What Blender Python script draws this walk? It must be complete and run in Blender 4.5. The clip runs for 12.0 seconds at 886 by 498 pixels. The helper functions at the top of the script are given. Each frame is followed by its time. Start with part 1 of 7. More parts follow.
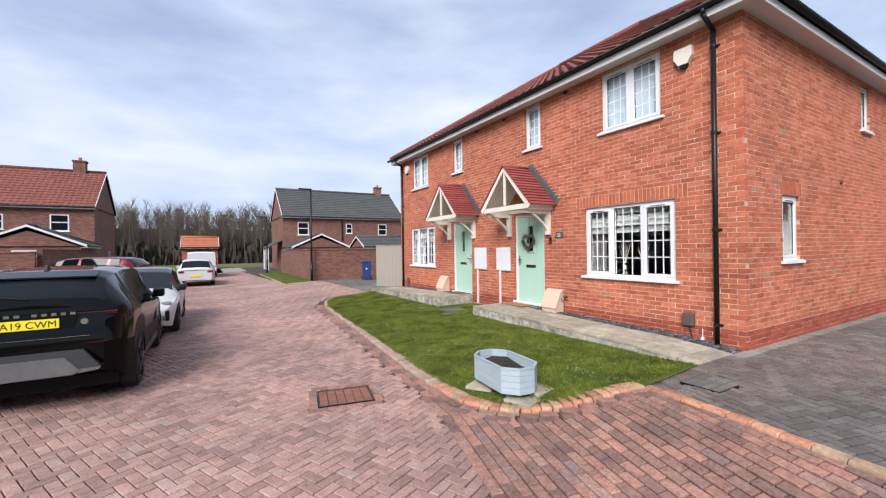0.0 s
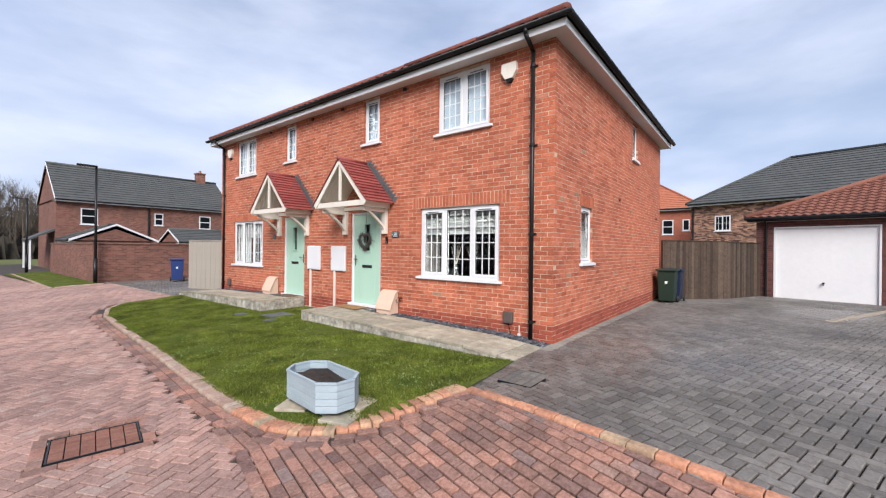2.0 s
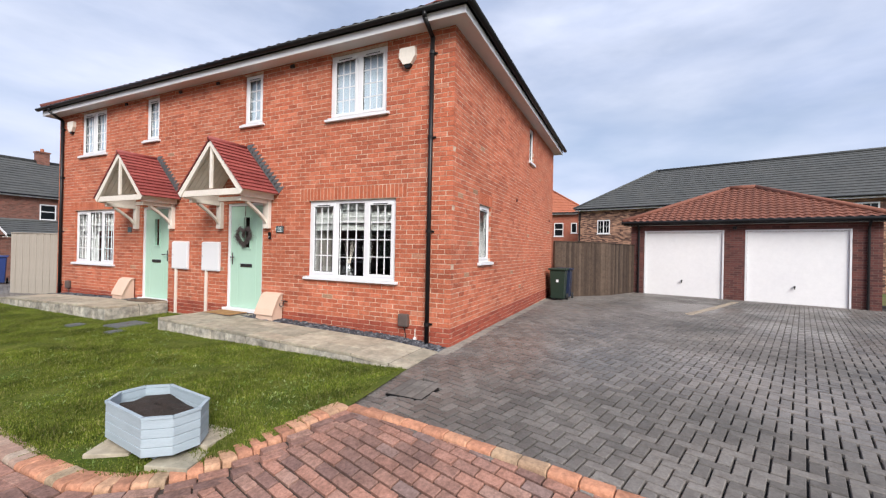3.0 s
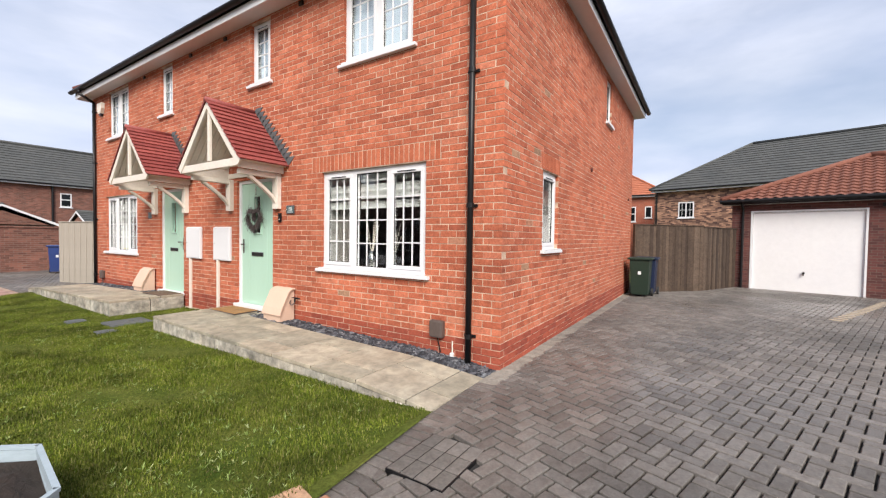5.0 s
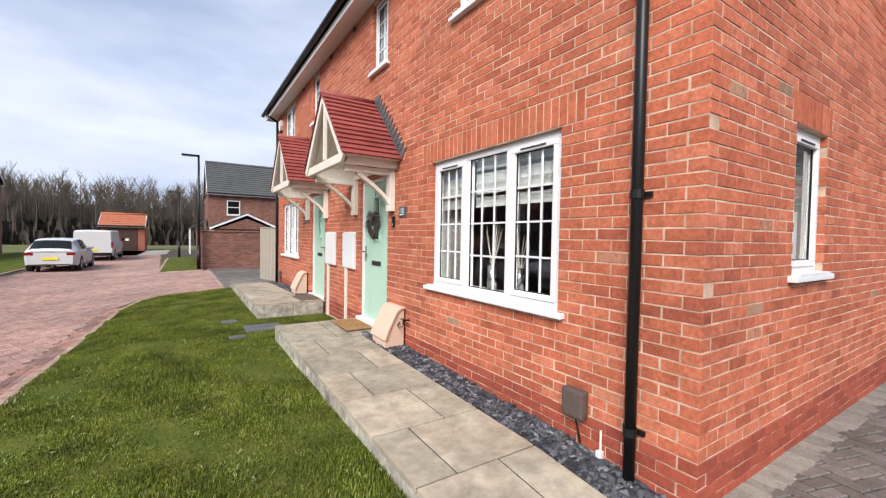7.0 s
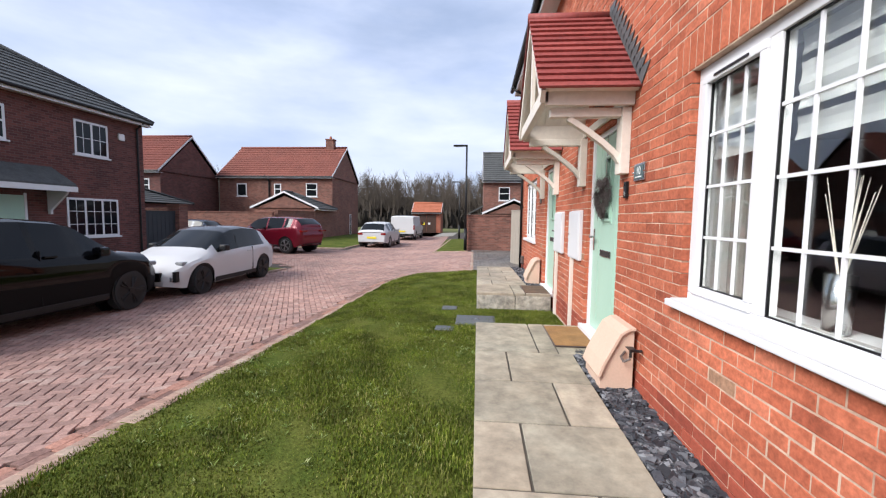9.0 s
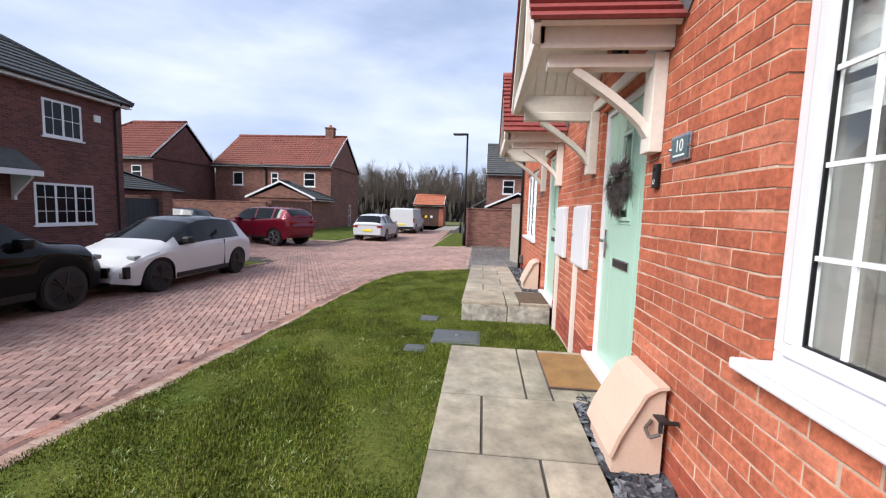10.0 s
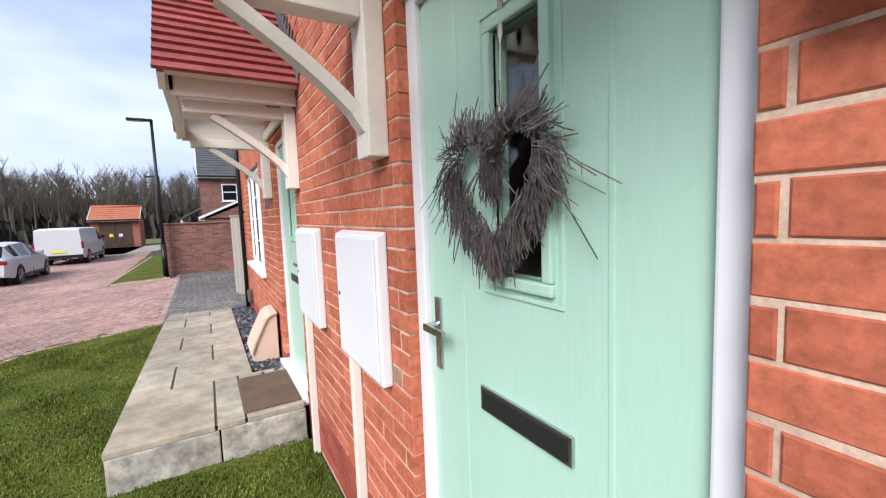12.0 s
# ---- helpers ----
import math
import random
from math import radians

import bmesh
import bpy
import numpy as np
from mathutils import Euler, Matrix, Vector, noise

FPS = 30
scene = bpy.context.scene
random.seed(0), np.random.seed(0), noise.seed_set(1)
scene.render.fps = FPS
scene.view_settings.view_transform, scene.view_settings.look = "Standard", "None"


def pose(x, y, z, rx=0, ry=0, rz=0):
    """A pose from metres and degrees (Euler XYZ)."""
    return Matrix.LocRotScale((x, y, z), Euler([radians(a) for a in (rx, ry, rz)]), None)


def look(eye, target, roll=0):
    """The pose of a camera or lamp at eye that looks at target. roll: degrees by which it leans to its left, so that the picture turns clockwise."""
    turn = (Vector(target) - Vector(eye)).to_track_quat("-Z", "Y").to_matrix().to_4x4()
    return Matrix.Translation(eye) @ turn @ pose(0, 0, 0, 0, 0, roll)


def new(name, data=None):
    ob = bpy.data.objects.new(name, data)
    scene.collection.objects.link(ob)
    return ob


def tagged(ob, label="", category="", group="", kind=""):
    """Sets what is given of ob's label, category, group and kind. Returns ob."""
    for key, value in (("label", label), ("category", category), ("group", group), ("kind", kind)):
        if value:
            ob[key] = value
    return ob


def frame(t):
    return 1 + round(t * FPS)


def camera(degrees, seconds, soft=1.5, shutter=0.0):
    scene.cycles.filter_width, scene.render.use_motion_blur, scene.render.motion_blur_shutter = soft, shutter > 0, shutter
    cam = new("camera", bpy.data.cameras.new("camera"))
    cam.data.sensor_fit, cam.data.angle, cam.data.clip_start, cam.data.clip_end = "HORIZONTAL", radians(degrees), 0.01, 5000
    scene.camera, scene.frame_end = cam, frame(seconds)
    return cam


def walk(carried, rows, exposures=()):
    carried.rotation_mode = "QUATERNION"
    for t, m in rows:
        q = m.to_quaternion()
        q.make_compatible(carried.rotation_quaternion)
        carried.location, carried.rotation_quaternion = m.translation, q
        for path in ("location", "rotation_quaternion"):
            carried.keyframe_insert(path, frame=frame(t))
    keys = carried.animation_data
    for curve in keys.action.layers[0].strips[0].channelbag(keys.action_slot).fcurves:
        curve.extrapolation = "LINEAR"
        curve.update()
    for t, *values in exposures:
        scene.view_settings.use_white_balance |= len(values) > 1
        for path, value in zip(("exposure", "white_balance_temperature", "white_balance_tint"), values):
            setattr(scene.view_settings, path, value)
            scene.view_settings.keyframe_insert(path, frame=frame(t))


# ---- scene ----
cam = camera(95.5, 12.0, soft=1.25)
PATH = [
    (0, (-0.096, 0.014, 1.642), (0.917, 1.739, 1.642), -0.8),
    (0.5, (-0.097, 0.02, 1.637), (0.724, 1.843, 1.645), -0.7),
    (1, (-0.017, 0.017, 1.633), (0.921, 1.783, 1.643), -0.4),
    (1.5, (0.166, 0.065, 1.613), (1.441, 1.606, 1.619), 0.1),
    (2, (0.423, 0.227, 1.616), (1.998, 1.46, 1.616), 0.6),
    (2.5, (0.679, 0.295, 1.591), (2.422, 1.274, 1.596), 0.9),
    (3, (0.963, 0.339, 1.599), (2.778, 1.179, 1.602), 1.2),
    (3.2, (1.103, 0.35, 1.603), (2.929, 1.165, 1.595), 1.3),
    (4.8, (2.482, 0.896, 1.507), (4.19, 1.935, 1.453), 0.7),
    (5, (2.653, 0.992, 1.52), (4.328, 2.083, 1.464), 0.8),
    (5.5, (3.084, 1.158, 1.53), (4.67, 2.375, 1.478), 0.7),
    (6, (3.465, 1.33, 1.543), (4.947, 2.673, 1.502), 0.8),
    (6.5, (3.831, 1.56, 1.56), (5.182, 3.034, 1.518), 1.0),
    (7, (4.214, 1.739, 1.598), (5.294, 3.421, 1.541), 1.0),
    (7.5, (4.502, 1.989, 1.585), (5.234, 3.849, 1.518), 1.1),
    (7.7, (4.637, 2.116, 1.6), (5.22, 4.027, 1.524), 0.9),
    (9.3, (5.416, 3.354, 1.535), (5.186, 5.333, 1.365), 1.2),
    (9.5, (5.49, 3.578, 1.555), (5.25, 5.555, 1.374), 1.4),
    (10, (5.551, 4.123, 1.563), (5.357, 6.104, 1.375), 1.8),
    (10.5, (5.575, 4.714, 1.6), (5.542, 6.707, 1.425), 1.8),
    (11, (5.668, 5.323, 1.653), (5.915, 7.301, 1.493), 0.9),
    (11.5, (5.768, 5.949, 1.697), (6.374, 7.848, 1.535), -0.8),
    (12, (5.950, 6.51, 1.722), (6.955, 8.232, 1.545), -2.1),
]
walk(cam, [(t, look(eye, target, roll)) for t, eye, target, roll in PATH], [(0.0, 0.45, 6330, 10), (2.5, 0.42, 6450, 10), (4.8, 0.52, 6850, 10), (6.0, 0.52, 6750, 10), (7.5, 0.50, 6500, 10), (9.3, 0.55, 6320, 10), (11.0, 0.50, 6200, 10), (11.6, 0.50, 6150, 10), (12.0, 0.60, 6120, 10)])

# ---- world, sun ----
world = bpy.data.worlds.new("sky")
scene.world = world
world.use_nodes = True
wn, wl = world.node_tree.nodes, world.node_tree.links
SUN_EL, SUN_AZ = 38.0, 230.0
bg = wn["Background"]
sky = wn.new("ShaderNodeTexSky")
sky.sky_type = "NISHITA"
sky.sun_disc = False
sky.sun_elevation, sky.sun_rotation = radians(SUN_EL), radians(SUN_AZ)
sky.air_density, sky.dust_density, sky.ozone_density = 1.0, 1.5, 1.5
wtc = wn.new("ShaderNodeTexCoord")
wmap = wn.new("ShaderNodeMapping")
wmap.inputs["Scale"].default_value = (1.0, 1.0, 3.2)
wl.new(wtc.outputs["Generated"], wmap.inputs["Vector"])
cl = wn.new("ShaderNodeTexNoise")
cl.inputs["Scale"].default_value = 1.7
cl.inputs["Detail"].default_value = 6.0
cl.inputs["Roughness"].default_value = 0.55
wl.new(wmap.outputs["Vector"], cl.inputs["Vector"])
clr = wn.new("ShaderNodeValToRGB")
clr.color_ramp.elements[0].position, clr.color_ramp.elements[0].color = 0.36, (0.55, 0.55, 0.55, 1)
clr.color_ramp.elements[1].position, clr.color_ramp.elements[1].color = 0.66, (1, 1, 1, 1)
wl.new(cl.outputs["Fac"], clr.inputs["Fac"])
cc = wn.new("ShaderNodeValToRGB")
cc.color_ramp.elements[0].position, cc.color_ramp.elements[0].color = 0.34, (4.5, 5.25, 7.15, 1)
cc.color_ramp.elements[1].position, cc.color_ramp.elements[1].color = 0.68, (6.9, 7.35, 8.8, 1)
cl2 = wn.new("ShaderNodeTexNoise")
cl2.inputs["Scale"].default_value = 2.6
cl2.inputs["Detail"].default_value = 7.0
wl.new(wmap.outputs["Vector"], cl2.inputs["Vector"])
wl.new(cl2.outputs["Fac"], cc.inputs["Fac"])
wmix = wn.new("ShaderNodeMix")
wmix.data_type = "RGBA"
wl.new(clr.outputs["Color"], wmix.inputs["Factor"])
wl.new(sky.outputs["Color"], wmix.inputs["A"])
wl.new(cc.outputs["Color"], wmix.inputs["B"])
wl.new(wmix.outputs["Result"], bg.inputs["Color"])
bg.inputs["Strength"].default_value = 0.1
sun = new("sun", bpy.data.lights.new("sun", "SUN"))
sun.data.energy, sun.data.angle, sun.data.color = 4.0, radians(32), (1.0, 0.965, 0.92)
sdir = Vector((math.sin(radians(SUN_AZ)) * math.cos(radians(SUN_EL)), math.cos(radians(SUN_AZ)) * math.cos(radians(SUN_EL)), math.sin(radians(SUN_EL))))
sun.matrix_world = look(sdir * 50, (0, 0, 0))


# ---- materials ----
def rgb(r, g, b):
    return (r, g, b, 1)


def nodes_of(name):
    m = bpy.data.materials.new(name)
    m.use_nodes = True
    nt = m.node_tree
    return m, nt.nodes, nt.links, nt.nodes["Principled BSDF"]


def noise_node(n, l, co, scale, detail=4.0, rough=0.55):
    t = n.new("ShaderNodeTexNoise")
    t.inputs["Scale"].default_value = scale
    t.inputs["Detail"].default_value = detail
    t.inputs["Roughness"].default_value = rough
    l.new(co, t.inputs["Vector"])
    return t


def ramp_node(n, l, fac, stops):
    r = n.new("ShaderNodeValToRGB")
    els = r.color_ramp.elements
    els[0].position, els[0].color = stops[0][0], stops[0][1]
    els[1].position, els[1].color = stops[-1][0], stops[-1][1]
    for p, c in stops[1:-1]:
        e = els.new(p)
        e.color = c
    l.new(fac, r.inputs["Fac"])
    return r


def mix_node(n, l, a, b, fac, mode="MIX"):
    x = n.new("ShaderNodeMix")
    x.data_type = "RGBA"
    x.blend_type = mode
    for sock, v in (("A", a), ("B", b), ("Factor", fac)):
        if isinstance(v, (int, float, tuple)):
            x.inputs[sock].default_value = v
        else:
            l.new(v, x.inputs[sock])
    return x.outputs["Result"]


def surf(name, c1, c2=None, rough=0.7, metal=0.0, big=1.5, fine=40.0, bump=0.1, stain=0.25, spec=0.5, stretch=(1, 1, 1), dist=0.004):
    """Two colours mixed by broad noise, fine grain over it, bump by the grain."""
    m, n, l, p = nodes_of(name)
    c2 = c2 or tuple(v * 0.8 for v in c1)
    tc = n.new("ShaderNodeTexCoord")
    mp = n.new("ShaderNodeMapping")
    mp.inputs["Scale"].default_value = stretch
    l.new(tc.outputs["Object"], mp.inputs["Vector"])
    co = mp.outputs["Vector"]
    a = noise_node(n, l, co, big, 5)
    r = ramp_node(n, l, a.outputs["Fac"], [(0.3, (*c1, 1)), (0.7, (*c2, 1))])
    f = noise_node(n, l, co, fine, 5, 0.65)
    g = ramp_node(n, l, f.outputs["Fac"], [(0.25, rgb(1 - stain, 1 - stain, 1 - stain)), (0.75, rgb(1 + stain * 0.4, 1 + stain * 0.4, 1 + stain * 0.4))])
    l.new(mix_node(n, l, r.outputs["Color"], g.outputs["Color"], 1.0, "MULTIPLY"), p.inputs["Base Color"])
    p.inputs["Roughness"].default_value = rough
    p.inputs["Metallic"].default_value = metal
    p.inputs["Specular IOR Level"].default_value = spec
    if bump:
        b = n.new("ShaderNodeBump")
        b.inputs["Strength"].default_value = min(1.0, bump)
        b.inputs["Distance"].default_value = dist
        l.new(f.outputs["Fac"], b.inputs["Height"])
        l.new(b.outputs["Normal"], p.inputs["Normal"])
    return m


def pieces(name, stops, rough=0.85, island=True, fine=60.0, stain=0.35, bump=0.5, patch=0.35, patch_scale=0.9, patch_col=(1.25, 1.2, 1.15), spec=0.3, damp=False):
    """Bricks, blocks, tiles: a colour a piece, grain and wear on it, broad patches over all."""
    m, n, l, p = nodes_of(name)
    geo = n.new("ShaderNodeNewGeometry")
    if island:
        rnd = geo.outputs["Random Per Island"]
    else:
        rnd = n.new("ShaderNodeObjectInfo").outputs["Random"]
    r = ramp_node(n, l, rnd, stops)
    r.color_ramp.interpolation = "LINEAR"
    f = noise_node(n, l, geo.outputs["Position"], fine, 5, 0.7)
    g = ramp_node(n, l, f.outputs["Fac"], [(0.28, rgb(1 - stain, 1 - stain, 1 - stain)), (0.72, rgb(1.12, 1.1, 1.08))])
    a = mix_node(n, l, r.outputs["Color"], g.outputs["Color"], 1.0, "MULTIPLY")
    f2 = noise_node(n, l, geo.outputs["Position"], fine * 0.28, 4, 0.6)
    g2 = ramp_node(n, l, f2.outputs["Fac"], [(0.3, rgb(1 - stain * 0.5, 1 - stain * 0.52, 1 - stain * 0.54)), (0.5, rgb(1, 1, 1)), (0.75, rgb(1 + stain * 0.3, 1 + stain * 0.4, 1 + stain * 0.45))])
    a = mix_node(n, l, a, g2.outputs["Color"], 1.0, "MULTIPLY")
    q = noise_node(n, l, geo.outputs["Position"], patch_scale, 6, 0.6)
    h = ramp_node(n, l, q.outputs["Fac"], [(0.35, rgb(1 - patch * 0.5, 1 - patch * 0.5, 1 - patch * 0.5)), (0.7, rgb(*patch_col))])
    l.new(mix_node(n, l, a, h.outputs["Color"], min(1.0, patch * 2), "MULTIPLY"), p.inputs["Base Color"])
    p.inputs["Roughness"].default_value = rough
    p.inputs["Specular IOR Level"].default_value = spec
    if damp:
        w = noise_node(n, l, geo.outputs["Position"], 0.33, 4, 0.55)
        wr = ramp_node(n, l, w.outputs["Fac"], [(0.42, rgb(0.30, 0.30, 0.30)), (0.60, rgb(rough, rough, rough))])
        l.new(wr.outputs["Color"], p.inputs["Roughness"])
    b = n.new("ShaderNodeBump")
    b.inputs["Strength"].default_value = bump
    b.inputs["Distance"].default_value = 0.003
    l.new(f.outputs["Fac"], b.inputs["Height"])
    l.new(b.outputs["Normal"], p.inputs["Normal"])
    return m


BRICK_STOPS = [(0.0, rgb(0.37, 0.099, 0.055)), (0.15, rgb(0.425, 0.119, 0.065)), (0.55, rgb(0.485, 0.142, 0.077)), (0.88, rgb(0.53, 0.164, 0.092)), (0.985, rgb(0.55, 0.19, 0.115)), (0.995, rgb(0.34, 0.20, 0.13))]
M_BRICK = pieces("brick orange red", BRICK_STOPS, patch=0.35, fine=38, stain=0.45)
M_BRICK1 = pieces("brick orange red single", BRICK_STOPS, island=False, patch=0.35, fine=38, stain=0.45)
M_PLINTH = pieces("brick plinth", [(0, rgb(0.25, 0.055, 0.035)), (1, rgb(0.36, 0.085, 0.05))], patch=0.2)
M_SOLD = pieces("brick soldier", [(0, rgb(0.38, 0.10, 0.05)), (1, rgb(0.5, 0.15, 0.08))], island=False, patch=0.2)
M_MORTAR = surf("mortar", (0.66, 0.50, 0.38), (0.36, 0.23, 0.165), 0.95, big=7.0, fine=90, bump=0.5)
M_UPVC = surf("white upvc", (0.68, 0.675, 0.69), (0.64, 0.64, 0.655), 0.4, fine=5, bump=0.0, stain=0.03)
M_CREAM = surf("cream painted timber", (0.72, 0.66, 0.58), (0.66, 0.60, 0.53), 0.5, fine=25, bump=0.15, stain=0.1)
M_BLACKP = surf("black plastic", (0.006, 0.006, 0.007), (0.010, 0.010, 0.011), 0.4, fine=20, bump=0.03, stain=0.2, spec=0.3)
M_MINT = surf("mint green grained door", (0.385, 0.565, 0.455), (0.365, 0.54, 0.435), 0.38, big=0.8, fine=18, bump=0.22, stain=0.06, stretch=(6, 6, 0.5), dist=0.0015)
M_CHROME = surf("brushed chrome", (0.6, 0.6, 0.6), (0.5, 0.5, 0.5), 0.22, 1.0, fine=60, bump=0.0, stain=0.1)
M_DARKMETAL = surf("dark metal", (0.05, 0.05, 0.055), (0.03, 0.03, 0.03), 0.4, 0.6, fine=60, bump=0.05)
M_LEAD = surf("lead flashing", (0.085, 0.095, 0.10), (0.13, 0.14, 0.145), 0.6, 0.2, fine=30, bump=0.3)
M_SLAB = pieces("riven stone slab", [(0, rgb(0.31, 0.285, 0.225)), (0.35, rgb(0.36, 0.330, 0.26)), (0.7, rgb(0.43, 0.385, 0.305)), (1, rgb(0.40, 0.345, 0.265))], island=False, fine=7, stain=0.45, bump=0.9, patch=0.35, patch_scale=2.3, rough=0.7)
M_SLABSIDE = pieces("stone slab edge", [(0, rgb(0.40, 0.385, 0.34)), (1, rgb(0.56, 0.53, 0.46))], island=False, fine=9, stain=0.7, bump=1.0, patch=0.6, patch_scale=5.0)
M_BEDDARK = surf("dark jointing grit", (0.024, 0.022, 0.021), (0.014, 0.013, 0.012), 0.95, fine=80, bump=0.4)
M_POINTING = surf("slab pointing", (0.11, 0.095, 0.075), (0.06, 0.052, 0.042), 0.95, big=6, fine=70, bump=0.5)
M_BED = surf("sand bed", (0.055, 0.042, 0.035), (0.032, 0.026, 0.022), 0.95, fine=80, bump=0.4)
RED_STOPS = [(0, rgb(0.21, 0.125, 0.112)), (0.25, rgb(0.26, 0.155, 0.130)), (0.5, rgb(0.33, 0.185, 0.150)), (0.8, rgb(0.41, 0.215, 0.165)), (0.92, rgb(0.36, 0.225, 0.185)), (1, rgb(0.25, 0.175, 0.165))]
M_REDPAV = pieces("red block paving", RED_STOPS, patch=0.35, patch_scale=0.55, fine=50, stain=0.4, rough=0.8)
M_ROADPAV = pieces("road block paving", [(0, rgb(0.29, 0.185, 0.16)), (0.4, rgb(0.37, 0.235, 0.205)), (0.8, rgb(0.44, 0.275, 0.235)), (1, rgb(0.41, 0.30, 0.265))], patch=0.5, patch_scale=0.5, fine=50, stain=0.45, rough=0.75)
M_REDPAV1 = pieces("red block paving single", RED_STOPS, island=False, patch=0.5, patch_scale=0.8, fine=40, stain=0.55, rough=0.8)
M_GREYPAV = pieces("grey block paving", [(0, rgb(0.115, 0.107, 0.100)), (0.5, rgb(0.150, 0.140, 0.131)), (1, rgb(0.190, 0.177, 0.165))], patch=0.5, patch_scale=0.45, fine=50, stain=0.4, rough=0.72, patch_col=(1.4, 1.35, 1.32), damp=True)
M_GREYPAV1 = pieces("grey block paving single", [(0, rgb(0.115, 0.107, 0.100)), (0.5, rgb(0.150, 0.140, 0.131)), (1, rgb(0.190, 0.177, 0.165))], island=False, patch=0.5, patch_scale=0.45, fine=50, stain=0.4, rough=0.72, patch_col=(1.4, 1.35, 1.32), damp=True)
M_KERB = pieces("kerb block salmon", [(0, rgb(0.36, 0.18, 0.12)), (0.4, rgb(0.50, 0.24, 0.15)), (0.8, rgb(0.50, 0.31, 0.20)), (1, rgb(0.36, 0.28, 0.19))], island=False, patch=0.4, patch_scale=3, fine=30, stain=0.45)
M_KERBPALE = pieces("kerb block pale", [(0, rgb(0.30, 0.20, 0.16)), (0.5, rgb(0.36, 0.25, 0.20)), (1, rgb(0.38, 0.31, 0.25))], island=False, patch=0.3, patch_scale=2, fine=30, stain=0.35)
M_SOIL = surf("soil", (0.035, 0.022, 0.016), (0.02, 0.014, 0.01), 0.95, big=6, fine=50, bump=1.0, dist=0.02)
M_GRASSBED = surf("lawn turf", (0.052, 0.084, 0.014), (0.140, 0.150, 0.035), 0.95, big=1.6, fine=35, bump=0.8, stain=0.6, dist=0.02, spec=0.05)
M_FIELD = surf("field grass", (0.10, 0.13, 0.05), (0.16, 0.15, 0.075), 0.95, big=0.12, fine=3, bump=0.4, stain=0.3, spec=0.05)
M_GRASS = pieces("grass blades", [(0, rgb(0.065, 0.102, 0.014)), (0.5, rgb(0.122, 0.160, 0.021)), (0.85, rgb(0.19, 0.21, 0.045)), (1, rgb(0.30, 0.28, 0.13))], patch=1.0, patch_scale=2.1, bump=0.0, rough=0.75, spec=0.12, patch_col=(1.38, 1.38, 1.1))
M_SLATE = pieces("slate chips", [(0, rgb(0.022, 0.024, 0.03)), (0.55, rgb(0.06, 0.063, 0.075)), (0.85, rgb(0.12, 0.125, 0.14)), (1, rgb(0.24, 0.25, 0.27))], bump=0.3, rough=0.6, patch=0.1)
M_TILE = pieces("terracotta roof tile", [(0, rgb(0.13, 0.043, 0.035)), (0.6, rgb(0.185, 0.060, 0.046)), (1, rgb(0.225, 0.082, 0.062))], patch=0.3, fine=25)
M_CANTILE = pieces("red canopy tile", [(0, rgb(0.235, 0.055, 0.052)), (1, rgb(0.31, 0.08, 0.072))], patch=0.25, fine=25, rough=0.6)
M_ORTILE = pieces("orange roof tile", [(0, rgb(0.36, 0.12, 0.07)), (1, rgb(0.45, 0.16, 0.09))], patch=0.2, fine=15)
M_GREYTILE = pieces("slate grey roof tile", [(0, rgb(0.055, 0.058, 0.06)), (1, rgb(0.10, 0.105, 0.105))], patch=0.3, fine=15, rough=0.75)
M_CONC = surf("concrete", (0.34, 0.32, 0.28), (0.25, 0.235, 0.2), 0.9, big=3, fine=40, bump=0.4)
M_PINKBOX = surf("terracotta beige plastic", (0.60, 0.43, 0.33), (0.56, 0.39, 0.295), 0.6, big=3, fine=60, bump=0.2, stain=0.1)
M_MAT = surf("coir doormat", (0.38, 0.20, 0.07), (0.24, 0.125, 0.045), 1.0, big=5, fine=160, bump=1.0, stain=0.5)
M_WORNMAT = surf("worn brown doormat", (0.16, 0.095, 0.055), (0.10, 0.06, 0.04), 1.0, big=5, fine=160, bump=1.0, stain=0.5)
M_PLANTER = surf("pale grey-blue painted timber", (0.36, 0.43, 0.475), (0.30, 0.365, 0.41), 0.55, big=3, fine=25, bump=0.3, stain=0.12, stretch=(1, 1, 4))
M_FENCE = pieces("weathered timber fence", [(0, rgb(0.045, 0.030, 0.023)), (0.5, rgb(0.078, 0.054, 0.040)), (1, rgb(0.115, 0.082, 0.062))], island=False, fine=22, stain=0.45, bump=0.5)
M_PALEFENCE = surf("pale grey timber", (0.36, 0.32, 0.27), (0.28, 0.25, 0.21), 0.85, big=2, fine=16, bump=0.4, stain=0.2, stretch=(6, 6, 0.4))
M_WHITEDOOR = surf("white painted steel door", (0.78, 0.77, 0.77), (0.74, 0.73, 0.74), 0.4, big=0.7, fine=8, bump=0.05, stain=0.05)
M_GREENBIN = surf("dark green plastic", (0.009, 0.026, 0.015), (0.007, 0.020, 0.012), 0.5, fine=30, bump=0.1)
M_NAVYBIN = surf("navy plastic", (0.008, 0.016, 0.05), (0.008, 0.014, 0.04), 0.45, fine=30, bump=0.1)
M_BLUEBIN = surf("blue plastic", (0.012, 0.035, 0.16), (0.01, 0.028, 0.12), 0.45, fine=30, bump=0.1)
M_TWIG = surf("grey twigs", (0.20, 0.16, 0.155), (0.055, 0.040, 0.038), 0.8, big=45, fine=60, bump=0.2)
M_BARK = surf("bare bark", (0.060, 0.046, 0.034), (0.125, 0.100, 0.078), 0.95, big=0.5, fine=6, bump=0.0)
